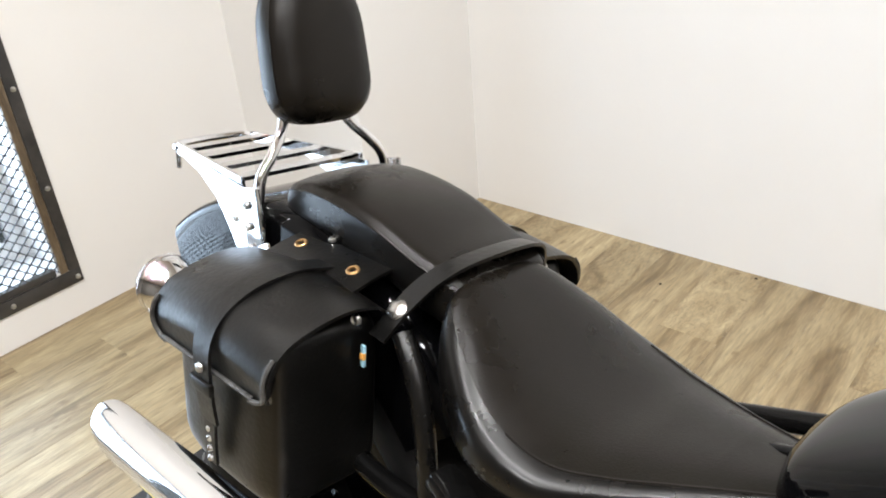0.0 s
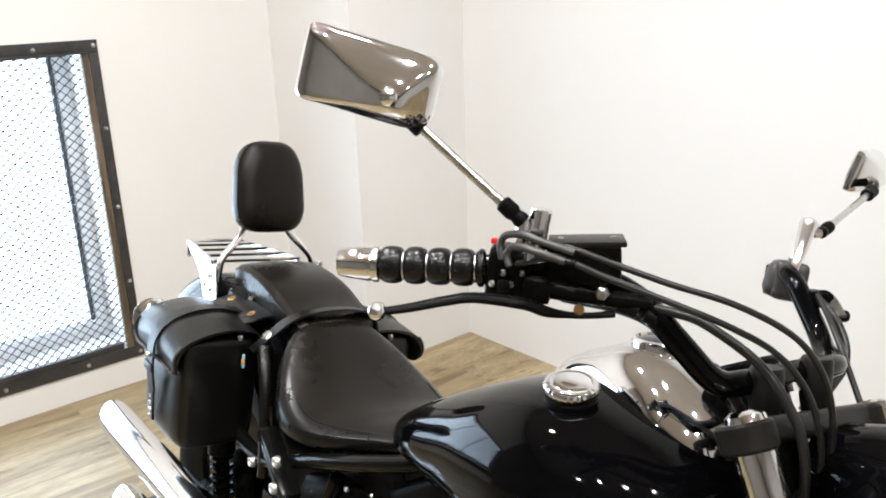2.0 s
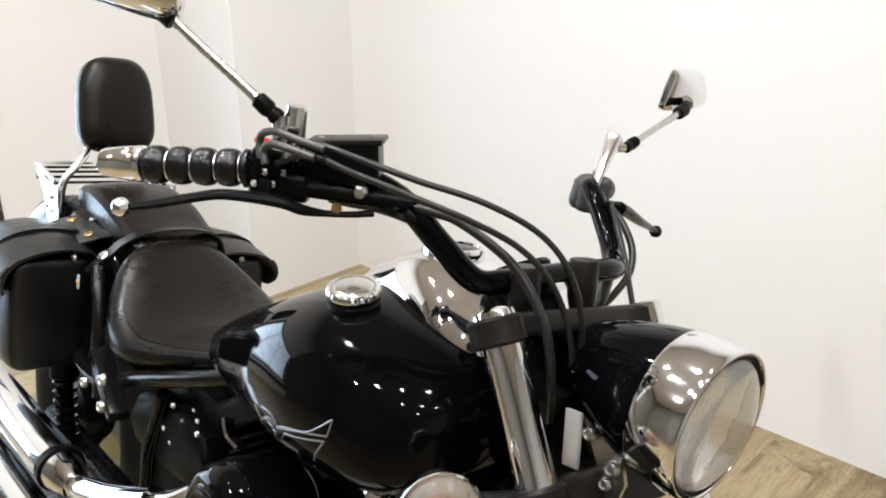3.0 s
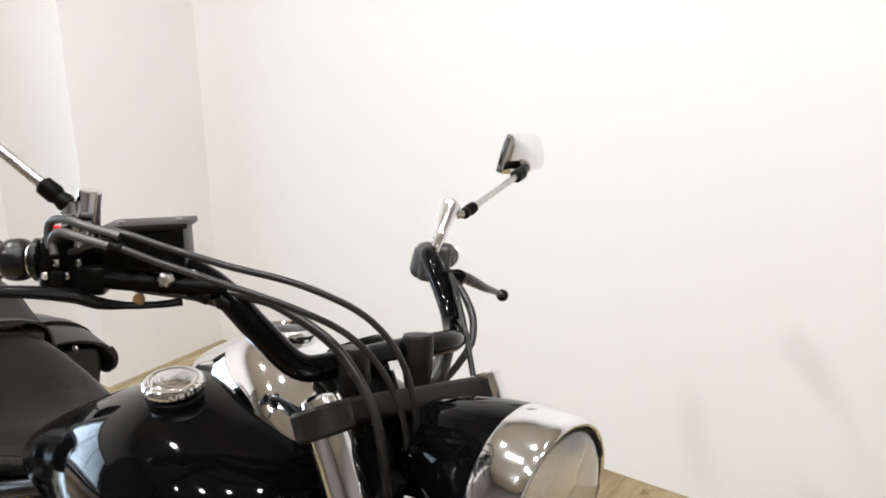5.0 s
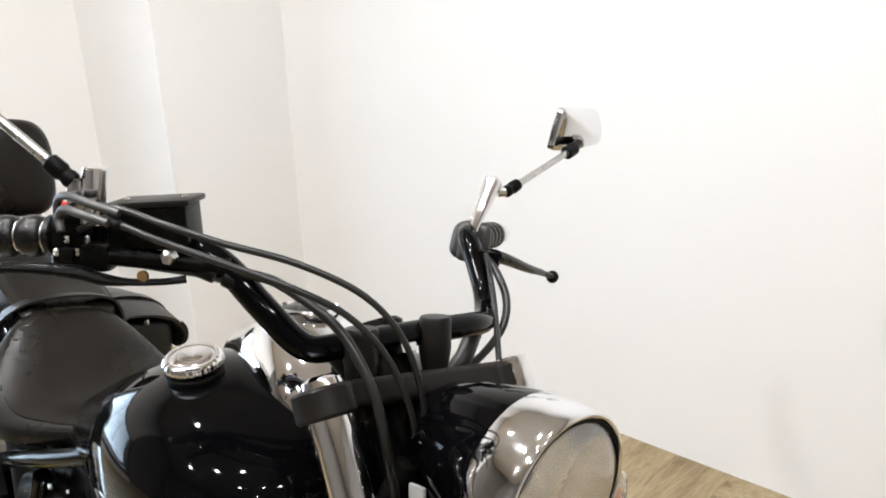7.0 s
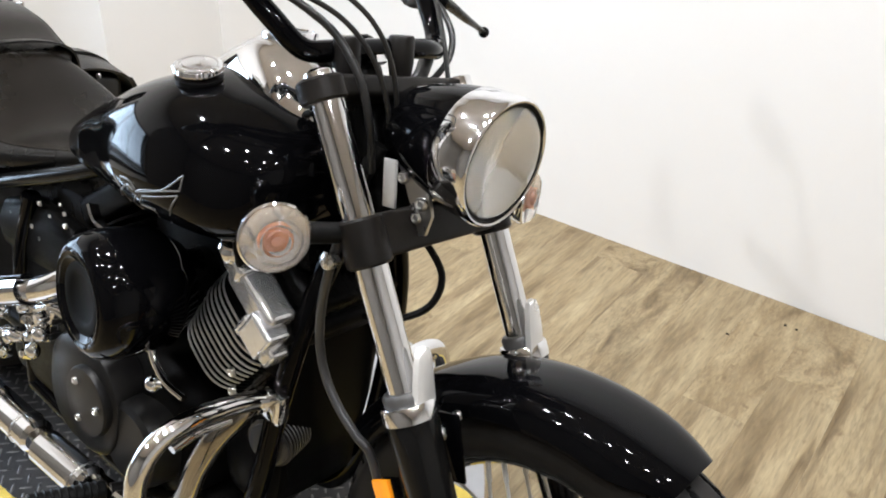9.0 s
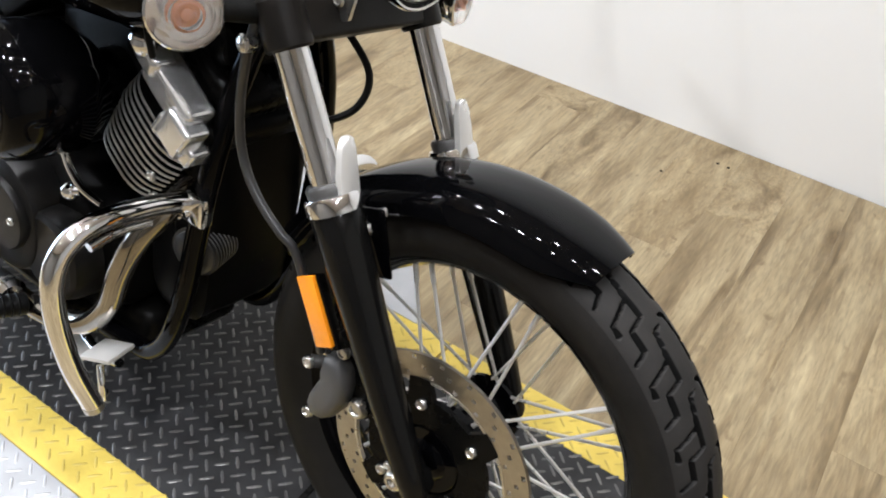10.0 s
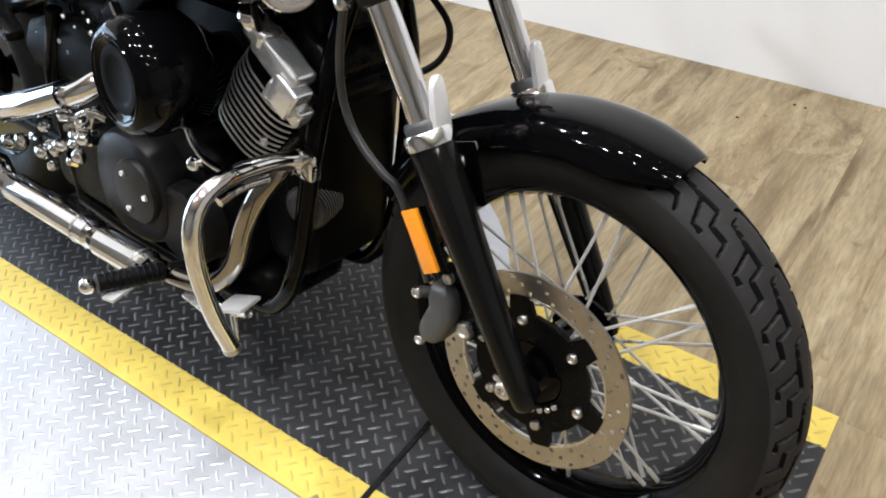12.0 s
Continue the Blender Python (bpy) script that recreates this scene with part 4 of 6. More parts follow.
for d, r in ((-0.066, 0.010), (-0.062, 0.022), (-0.050, 0.038), (-0.034, 0.051), (-0.018, 0.060), (-0.009, 0.0655)):
    rings.append([HC + hx * (d + 0.0012 * math.cos(q * 2.5)) + Vector((0, 1, 0)) * (r * math.cos(a)) + hu * (r * math.sin(a)) for q, a in enumerate(np.linspace(0, 2 * math.pi, 60, endpoint=False))])
part("reflector_bowl", skin(rings, cap1=False), BOWL, head, "bright ribbed reflector", angle=20)
part("bulb_shield", lathe([(-0.050, 0.0112), (-0.022, 0.0112), (-0.016, 0.0074), (-0.015, 0.0009)], HC, (1, 0, -0.04), 20), STEEL, head)
for side in (-1, 1):
    outline = ((-0.267, 0.893), (-0.247, 0.891), (-0.226, 0.896), (-0.216, 0.870), (-0.207, 0.847), (-0.212, 0.822), (-0.236, 0.814), (-0.232, 0.839), (-0.250, 0.868))
    plate = part("headlight_bracket", skin([[Vector((x, side * y, z)) for x, z in outline] for y in (0.060, 0.065)]), BRACKET if side > 0 else STEEL, head, "plated headlight bracket")
    for bx, bz, size in ((-0.252, 0.879, 1.0), (-0.226, 0.889, 1.0), (-0.221, 0.858, 1.1), (-0.225, 0.840, 0.9)):
        bolt((bx, side * 0.067, bz), plate, size, Matrix.Identity(4) if side < 0 else Matrix.Rotation(math.pi, 4, "Z"))
part("cable_guide", box((-0.266, -0.074, 0.868), (0.019, 0.004, 0.056), 0.0015, rot=rot(0, -8, 0)), BRACKET, head, "pale bent cable bracket")


def signal(center, side, rear=False):
    """A bullet turn signal on its stalk."""
    c = Vector(center)
    f = Vector((1 if not rear else -1, 0.45 * side if not rear else 0.2 * side, 0.05)).normalized()
    body = part("turn_signal", lathe([(-0.036, 0.004), (-0.034, 0.014), (-0.026, 0.026), (-0.012, 0.0345), (-0.002, 0.0372), (0.002, 0.0378)], c, f, 36), CHROME, bike, "chrome turn signal with clear lens")
    part("rim", lathe([(0.000, 0.0378), (0.002, 0.0392), (0.006, 0.0392), (0.008, 0.0374), (0.005, 0.0366), (0.001, 0.0366)], c, f, 36, closed=True), CHROME, body)
    part("lens", lathe([(0.003, 0.0368), (0.012, 0.0355), (0.018, 0.0315), (0.0205, 0.026), (0.0190, 0.0235), (0.0215, 0.020), (0.0200, 0.0165), (0.0225, 0.013), (0.0210, 0.0085), (0.0235, 0.004), (0.0235, 0.0005)], c, f, 40), SIGNALLENS, body, "clear fluted lens")
    part("reflector_cup", lathe([(-0.001, 0.0355), (-0.012, 0.028), (-0.020, 0.016), (-0.022, 0.004)], c, f, 32), BOWL, body)
    part("bulb", lathe([(-0.012, 0.026)] + [q for k in range(5) for q in ((-0.006 + 0.0035 * k, 0.0245 - 0.0042 * k), (-0.0035 + 0.0035 * k, 0.0238 - 0.0042 * k))] + [(0.0125, 0.005), (0.0125, 0.0005)], c, f, 32), BULB, body, "ribbed amber inner dome")
    return body


for side in (-1, 1):
    s = signal((-0.284, -0.222, 0.826) if side < 0 else (-0.250, 0.188, 0.815), side)
    part("stalk", rod((-0.290, side * 0.205 - 0.006, 0.828), (-0.262, side * 0.150 - 0.010, 0.822), 0.0085, 16), CHROME if side < 0 else SATIN, s)
    part("stalk_boot", rod((-0.272, side * 0.172 - 0.018, 0.828), (-0.255, side * 0.110 - 0.018, 0.822), 0.012, 16), RUBBER, s)
    r = signal((-1.580, -0.242, 0.704) if side < 0 else (-1.575, 0.195, 0.640), side, True)
    part("stalk", rod((-1.560, side * (0.225 if side < 0 else 0.18), 0.706 if side < 0 else 0.645), (-1.535, side * 0.085, 0.700 if side < 0 else 0.645), 0.009, 12), CHROME, r)

# fuel tank
TY = -0.028
st = [(-0.342, 0.070, 0.862, 0.825), (-0.350, 0.130, 0.882, 0.795), (-0.370, 0.165, 0.898, 0.768), (-0.405, 0.187, 0.914, 0.748), (-0.455, 0.198, 0.927, 0.738), (-0.537, 0.199, 0.932, 0.730),
      (-0.621, 0.184, 0.908, 0.722), (-0.705, 0.162, 0.868, 0.716), (-0.779, 0.144, 0.826, 0.716), (-0.832, 0.124, 0.792, 0.718), (-0.864, 0.092, 0.768, 0.724), (-0.878, 0.045, 0.752, 0.733)]
PW = 3.1
rings = []
for x, w, zt, zb in ease(st, 56):
    zc = zb + (zt - zb) * 0.42
    rings.append(oval(x, TY, zc, w, zt - zc, PW - 0.3 * max(0, (-0.60 - x) / 0.28), 64, zc - zb))
tank = part("fuel_tank", skin(rings), BLACK, bike, "gloss black teardrop fuel tank", angle=180)
CAPN = Vector((0.05, -0.22, 1)).normalized()
CAPP = Vector((-0.526, -0.148, 0.922))
part("cap_seal", lathe([(-0.006, 0.029), (0.006, 0.029), (0.0075, 0.027), (0.0075, 0.001)], CAPP, CAPN, 40), RUBBER, tank, "black rubber cap seal")
cs_ = CAPN.cross(Vector((0, 1, 0))).normalized()
cu_ = CAPN.cross(cs_)
rings = []
for h, q, wave in ((0.0070, 0.0210, 0), (0.0090, 0.0235, 0), (0.0110, 0.0255, 0.3), (0.0130, 0.0280, 1), (0.0185, 0.0280, 1), (0.0208, 0.0262, 1), (0.0220, 0.0230, 0.3), (0.0212, 0.0200, 0), (0.0226, 0.0175, 0), (0.0218, 0.0135, 0), (0.0228, 0.0100, 0), (0.0228, 0.0005, 0)):
    rings.append([CAPP + CAPN * h + (cs_ * math.cos(a) + cu_ * math.sin(a)) * (q * 1.07 * (1 + wave * 0.016 * math.cos(26 * a))) for a in np.linspace(0, 2 * math.pi, 128, endpoint=False)])
part("fuel_cap", skin(rings), CHROME, tank, "ribbed chrome fuel cap", angle=40)
con = [(-0.372, 0.030, 0.902, 0.86), (-0.382, 0.060, 0.922, 0.85), (-0.402, 0.080, 0.944, 0.85), (-0.440, 0.086, 0.966, 0.86), (-0.485, 0.079, 0.979, 0.87), (-0.530, 0.068, 0.978, 0.88), (-0.580, 0.052, 0.954, 0.88), (-0.625, 0.036, 0.928, 0.87), (-0.655, 0.014, 0.902, 0.86)]
rings = []
for x, w, zt, zb in ease(con, 34):
    rings.append(oval(x, TY, zb + (zt - zb) * 0.35, w, (zt - zb) * 0.65, 2.35, 40, (zt - zb) * 0.35))
console = part("tank_console", skin(rings), CHROME, bike, "chrome instrument console on the tank", angle=60)
part("console_trim", tube([(x, TY - w * 0.99, zb + (zt - zb) * 0.44) for x, w, zt, zb in ease(con, 26)[3:-4]], 0.0035, 8), RUBBER, console, "black rubber edge trim")
part("speedometer", lathe([(-0.006, 0.036), (0.006, 0.037), (0.010, 0.035), (0.011, 0.032), (0.008, 0.031), (0.008, 0.001)], (-0.508, TY, 0.974), (-0.10, 0, 1), 40), CHROME, console, "round chrome speedometer")
part("speedometer_glass", lathe([(0.0085, 0.031), (0.0105, 0.02), (0.0115, 0.001)], (-0.508, TY, 0.974), (-0.10, 0, 1), 32), BLACK, console)


def on_tank(x, z, lift=0.0012):
    """A point on the tank's near side at that height."""
    for s in zip(st, st[1:]):
        (x0, w0, t0, b0), (x1, w1, t1, b1) = s
        if x1 <= x <= x0:
            k = (x - x0) / (x1 - x0)
            w, zt, zb = w0 + (w1 - w0) * k, t0 + (t1 - t0) * k, b0 + (b1 - b0) * k
            zc = zb + (zt - zb) * 0.42
            v = (z - zc) / ((zt - zc) if z > zc else (zc - zb))
            q = PW - 0.3 * max(0, (-0.60 - x) / 0.28)
            return Vector((x, TY - (w * max(1 - abs(v) ** q, 0) ** (1 / q) + lift), z))


lines = [[(-0.441, 0.839), (-0.474, 0.811), (-0.513, 0.797), (-0.531, 0.789)], [(-0.445, 0.819), (-0.474, 0.809), (-0.531, 0.788)], [(-0.441, 0.839), (-0.445, 0.819)],
         [(-0.448, 0.812), (-0.485, 0.798), (-0.518, 0.787)], [(-0.448, 0.812), (-0.461, 0.790), (-0.480, 0.764)], [(-0.518, 0.787), (-0.529, 0.772), (-0.500, 0.774), (-0.512, 0.758)],
         [(-0.536, 0.789), (-0.555, 0.789), (-0.580, 0.772), (-0.590, 0.760)], [(-0.596, 0.785), (-0.580, 0.776), (-0.572, 0.758)], [(-0.574, 0.793), (-0.548, 0.797), (-0.532, 0.791)], [(-0.532, 0.783), (-0.552, 0.765), (-0.548, 0.755)]]
for ln in lines:
    part("emblem_line", tube(curve([on_tank(x, z) for x, z in ln], 6), 0.0012, 6), GREYPAINT, tank, "grey painted emblem line")

# seats
rs = [(-0.838, 0.022, 0.716, 0.692), (-0.866, 0.048, 0.712, 0.684), (-0.922, 0.080, 0.702, 0.668), (-0.953, 0.098, 0.697, 0.656), (-1.002, 0.128, 0.690, 0.640), (-1.058, 0.155, 0.688, 0.630), (-1.121, 0.157, 0.709, 0.626),
      (-1.177, 0.136, 0.745, 0.632), (-1.218, 0.108, 0.772, 0.652), (-1.240, 0.080, 0.780, 0.680), (-1.252, 0.035, 0.770, 0.710)]
SY = -0.023


def seat_shell(stations, y, low, power, seam, count):
    """A cushion top and its side skirt, which meet along a stitched seam; both rounded like the stations."""
    top, skirt, line = [], [], []
    for k, (x, w, zt, zb) in enumerate(ease(stations, count)):
        zc = zb + (zt - zb) * low
        at = lambda a, g=0.0: Vector((x, y + (w + g) * math.copysign(abs(math.cos(a)) ** (2 / power), math.cos(a)), zc + ((zt - zc) if math.sin(a) > 0 else (zc - zb)) * math.copysign(abs(math.sin(a)) ** (2 / power), math.sin(a))))
        arc = np.linspace(seam, math.pi - seam, 30)
        fat = min(1.0, 4.0 * min(k + 1, count - k) / count) * 0.005
        lift = lambda a: fat * max(0.0, math.sin((a - seam) / (math.pi - 2 * seam) * math.pi)) ** 1.7
        top.append([at(a) + Vector((0, 0, lift(a))) for a in arc])
        skirt.append([at(a) for a in np.linspace(math.pi - seam, 2 * math.pi + seam, 40)])
        line.append((at(seam), at(math.pi - seam)))
    return skin(top, closed=False), skin(skirt, closed=False), line


def seat(name, stations, y, low, power, seam, count, label):
    top, skirt, line = seat_shell(stations, y, low, power, radians(seam), count)
    cushion = part(name, top, VINYL, bike, label, angle=70)
    part("seat_skirt", skirt, SKIRT, cushion, "smooth glossy black seat side", angle=70)
    for q in (0, 1):
        part("piping", tube([p[q] for p in line[5:-27]], 0.0019, 6), VINYL, cushion, "stitched seam")
    return cushion


seat("rider_seat", rs, SY, 0.45, 3.4, 42, 64, "black vinyl rider seat with stitched edge")
ps = [(-1.226, 0.050, 0.764), (-1.234, 0.072, 0.774), (-1.262, 0.082, 0.786), (-1.300, 0.085, 0.796), (-1.360, 0.087, 0.815), (-1.420, 0.087, 0.825), (-1.480, 0.085, 0.827), (-1.525, 0.080, 0.819), (-1.546, 0.070, 0.809), (-1.556, 0.052, 0.799)]


def pad_seat(name, stations, y, thick, label):
    """A flat-topped pad with a crisp stitched edge and an upright side."""
    top, side_wall, seam = [], [], ([], [])
    path = ease(stations, 44)
    for k, (x, w, z) in enumerate(path):
        end = min(1.0, min(k, len(path) - 1 - k) / 4)
        row = []
        for u in np.linspace(-1, 1, 25):
            edge = max(0.0, (abs(u) - 0.86) / 0.14)
            row.append(Vector((x, y + u * w, z + 0.007 * (1 - u * u) * end - 0.007 * edge ** 2.2)))
        top.append(row)
        for q, u in ((0, -1), (1, 1)):
            seam[q].append(Vector((x, y + u * (w + 0.0004), z - 0.0068)))
    outline = [r[0] for r in top] + top[-1][1:-1] + [r[-1] for r in reversed(top)] + top[0][1:-1][::-1]
    cx_, cy_ = sum(p.x for p in outline) / len(outline), y
    for drop, grow in ((0.0, 1.0), (0.012, 1.012), (0.030, 1.010), (thick, 0.985), (thick + 0.003, 0.93)):
        side_wall.append([Vector((cx_ + (p.x - cx_) * grow, cy_ + (p.y - cy_) * grow, p.z - drop)) for p in outline])
    cushion = part(name, skin(top, closed=False), VINYL, bike, label, angle=70)
    part("seat_side", skin(side_wall), SKIRT, cushion, "smooth dark seat side", angle=70)
    for q in (0, 1):
        part("piping", tube(seam[q][2:-2], 0.0016, 6), VINYL, cushion, "stitched seam")
    return cushion


pad_seat("passenger_seat", ps, -0.010, 0.047, "black vinyl passenger seat")


def ribbon(points, width, thick, across=None, steps=6):
    """A flat strap along the points; across: the direction of its width."""
    pts = curve(points, steps)
    rings = []
    for i, p in enumerate(pts):
        t = (pts[min(i + 1, len(pts) - 1)] - pts[max(i - 1, 0)]).normalized()
        w = (Vector(across) - t * Vector(across).dot(t)).normalized()
        n = t.cross(w)
        rings.append([p + w * width / 2 + n * thick / 2, p - w * width / 2 + n * thick / 2, p - w * width / 2 - n * thick / 2, p + w * width / 2 - n * thick / 2])
    return skin(rings)


strap = part("seat_strap", ribbon([(-1.286, -0.158, 0.720), (-1.282, -0.126, 0.748), (-1.266, -0.100, 0.778), (-1.250, -0.070, 0.796), (-1.240, -0.015, 0.803), (-1.244, 0.040, 0.796), (-1.256, 0.074, 0.776), (-1.268, 0.095, 0.735)], 0.027, 0.004, (1, 0, 0.1)), LEATHER, bike, "black leather seat strap with snap button")
part("snap_button", lathe([(0, 0.0125), (0.002, 0.0125), (0.005, 0.009), (0.006, 0.001)], (-1.2835, -0.1305, 0.7465), (0, -0.70, 0.70), 20), STEEL, strap, "steel snap button")


# saddlebags
def saddlebag(side):
    bagm = bmesh.new()
    x0, x1 = -1.303, -1.505
    ysh = 0.018 if side < 0 else 0.062
    stations = [(x0 - 0.004, 0.056, 0.016), (x0 - 0.008, 0.068, 0.005), (x0 - 0.020, 0.073, 0.0), (-1.35, 0.077, -0.002), (-1.42, 0.078, -0.002), (x1 + 0.04, 0.075, 0.0), (x1 + 0.010, 0.069, 0.008), (x1, 0.054, 0.024)]
    rings = []
    for x, w, ins in ease(stations, 26):
        zt, zb = 0.740 - ins, 0.529 + ins
        rings.append(oval(x, side * (0.222 - ysh), (zt + zb) / 2, w, (zt - zb) / 2, 7.0, 48))
    add_rings(bagm, rings)
    bmesh.ops.recalc_face_normals(bagm, faces=bagm.faces[:])
    bag = part("saddlebag", bagm, LEATHER, bike, "black leather saddlebag with a strapped flap", angle=60)
    # flap: over the top and down the outer face, with rounded lower corners
    prof = [(-0.148, 0.732), (-0.165, 0.750), (-0.205, 0.760), (-0.250, 0.756), (-0.288, 0.744), (-0.307, 0.726), (-0.313, 0.710), (-0.312, 0.697), (-0.310, 0.688), (-0.309, 0.680)]
    prof = [(a + ysh, b) for a, b in prof]
    prof = [(q.x, q.y) for q in curve([(a, b, 0) for a, b in prof], 4)]
    n = len(prof)
    cols = 22
    rows = []
    for k, (y, z) in enumerate(prof):
        drop = max(0.0, (k / (n - 1) - 0.72) / 0.28)
        inset = 0.036 * (1 - math.sqrt(max(0.0, 1 - (drop * 0.985) ** 2)))
        xs = np.linspace(x0 + 0.010 - inset, x1 - 0.010 + inset * 0.6, cols)
        rows.append([Vector((x, -side * y * -1 if side > 0 else y, z + 0.010 * math.sin(math.pi * j / (cols - 1)) * (1 - drop))) for j, x in enumerate(xs)])
    rings = []
    for j in range(cols):
        outer = [Vector((rows[k][j].x, side * abs(rows[k][j].y), rows[k][j].z)) for k in range(n)]
        inner = [Vector((p.x, side * (abs(p.y) - 0.005), p.z - 0.004)) for p in reversed(outer)]
        rings.append(outer + inner)
    flap = part("flap", skin(rings), LEATHER, bag, "leather flap with stitched border", angle=60)
    edge = [Vector((rows[k][0].x - 0.004, side * (abs(rows[k][0].y) + 0.0028), rows[k][0].z)) for k in range(n // 2, n)]
    low = [Vector((rows[n - 1][j].x, side * (abs(rows[n - 1][j].y) + 0.0028), rows[n - 1][j].z + 0.004)) for j in range(cols)]
    other = [Vector((rows[k][-1].x + 0.004, side * (abs(rows[k][-1].y) + 0.0028), rows[k][-1].z)) for k in range(n - 1, n // 2, -1)]
    part("border", tube(edge + low + other, 0.0028, 6), STITCH if side < 0 else LEATHER, flap, "pale stitched border")
    xc = -1.400
    part("strap", ribbon([(xc, side * (0.150 - ysh), 0.762), (xc, side * (0.205 - ysh), 0.772), (xc, side * (0.256 - ysh), 0.768), (xc, side * (0.296 - ysh), 0.750), (xc, side * (0.316 - ysh), 0.722), (xc, side * (0.320 - ysh), 0.690), (xc, side * (0.318 - ysh), 0.650), (xc, side * (0.314 - ysh), 0.620)], 0.030, 0.004, (1, 0, 0)), LEATHER, bag, "leather closing strap")
    part("keeper", box((xc, side * (0.322 - ysh), 0.668), (0.040, 0.007, 0.016), 0.003), LEATHER, bag)
    part("snap", lathe([(0, 0.006), (0.003, 0.005), (0.004, 0.001)], (xc, side * (0.323 - ysh), 0.690), (0, side, 0), 12), STEEL, bag)
    part("buckle_tail", ribbon([(xc, side * (0.314 - ysh), 0.620), (xc - 0.004, side * (0.312 - ysh), 0.590), (xc - 0.006, side * (0.310 - ysh), 0.562)], 0.020, 0.004, (1, 0, 0)), LEATHER, bag)
    for k in range(4):
        part("stud", lathe([(0, 0.0045), (0.003, 0.0035), (0.004, 0.001)], (xc - 0.004, side * (0.313 - ysh), 0.608 - 0.013 * k), (0, side, 0), 10), STEEL, bag)
    # yoke leather that joins the bag to the seat
    part("yoke", ribbon([(-1.408, side * 0.185, 0.750), (-1.408, side * 0.155, 0.757), (-1.408, side * 0.122, 0.765), (-1.408, side * 0.080, 0.770)], 0.158, 0.004, (1, 0, 0)), LEATHER, bag, "leather yoke with brass eyelets")
    for ex, ey, ez in ((-1.462, 0.124, 0.7655), (-1.361, 0.128, 0.7650)):
        part("eyelet", lathe([(0, 0.0085), (0.0025, 0.0085), (0.0035, 0.007), (0.003, 0.0042), (0, 0.004)], (ex, side * ey, ez), (0, side * 0.35, 1), 18), BRASS, bag, "brass eyelet")
    bolt((-1.436, side * 0.096, 0.7715), bag, 0.75, Matrix.Rotation(radians(-80 if side < 0 else 80), 4, "X"))
    bolt((-1.302, side * 0.172, 0.742), bag, 0.9)
    return bag


bag_near, bag_far = saddlebag(-1), saddlebag(1)
bag_far.location = (0.0, -0.012, -0.028)
part("luggage_tag", box((-1.296, -0.168, 0.698), (0.006, 0.004, 0.026), 0.001), TAG, bag_near, "pale blue and orange tag")
part("tag_band", box((-1.2955, -0.169, 0.698), (0.0065, 0.0042, 0.008), 0.001), TAGTWO, bag_near)

# backrest, uprights and luggage rack
pad = []
c_b = Vector((-1.598, 0.0, 0.972))
tilt = radians(13)
for k, (d, s) in enumerate([(-0.026, 0.80), (-0.024, 0.92), (-0.014, 0.99), (0.0, 1.0), (0.014, 0.985), (0.026, 0.93), (0.034, 0.82), (0.038, 0.55), (0.039, 0.2), (0.0392, 0.02)]):
    ring = []
    for i in range(48):
        a = 2 * math.pi * i / 48
        c, sn = math.cos(a), math.sin(a)
        wy = 0.077 * math.copysign(abs(c) ** 0.55, c) * (1 - 0.13 * max(sn, -0.4))
        wz = 0.098 * math.copysign(abs(sn) ** 0.60, sn)
        p = Vector((d, wy * s, wz * s))
        ring.append(c_b + Vector((p.x * math.cos(tilt) - p.z * math.sin(tilt), p.y, p.x * math.sin(tilt) + p.z * math.cos(tilt))))
    pad.append(ring)
rest = part("backrest", skin(pad), VINYL, bike, "padded black backrest on chrome uprights", angle=60)
part("piping", tube(pad[4] + pad[4][:1], 0.0013, 6), VINYL, rest, "stitched seam")
for side in (-1, 1):
    part("upright", tube([(-1.602, side * 0.045, 0.905), (-1.592, side * 0.056, 0.872), (-1.578, side * 0.082, 0.845), (-1.572, side * 0.104, 0.820), (-1.568, side * 0.112, 0.785), (-1.562, side * 0.115, 0.740)], 0.0075, 12, 6), CHROME, rest, "chrome upright")
    part("side_plate", box((-1.560, side * 0.124, 0.758), (0.042, 0.006, 0.105), 0.003, rot=rot(0, -14, 0)), CHROME, rest, "chrome side plate")
    part("foot_plate", box((-1.540, side * 0.132, 0.714), (0.075, 0.006, 0.045), 0.003, rot=rot(0, -30, 0)), CHROME, rest)
    for k in range(3):
        bolt((-1.563 - 0.004 * k, side * 0.128, 0.730 + 0.028 * k), rest, 0.8, Matrix.Identity(4) if side < 0 else Matrix.Rotation(math.pi, 4, "Z"))
RKZ = 0.806


def rack_at(k, side):
    return Vector((-1.600 - 0.245 * k, -0.012 + side * (0.102 - 0.040 * k), RKZ - 0.010 * k))


rack = part("luggage_rack", ribbon([rack_at(0, -1), rack_at(0.5, -1), rack_at(0.92, -1)], 0.016, 0.007, (0, 0, 1), 4), CHROME, bike, "chrome luggage rack")
part("rack_rail", ribbon([rack_at(0, 1), rack_at(0.5, 1), rack_at(0.92, 1)], 0.016, 0.007, (0, 0, 1), 4), CHROME, rack)
part("rack_end", tube([rack_at(0.92, -1), rack_at(1.0, -0.9), rack_at(1.03, 0), rack_at(1.0, 0.9), rack_at(0.92, 1)], 0.006, 10, 6), CHROME, rack)
for k in (0.10, 0.36, 0.62, 0.86):
    part("rack_bar", ribbon([rack_at(k, -1), rack_at(k, 0), rack_at(k, 1)], 0.018, 0.006, (1, 0, 0), 2), CHROME, rack)
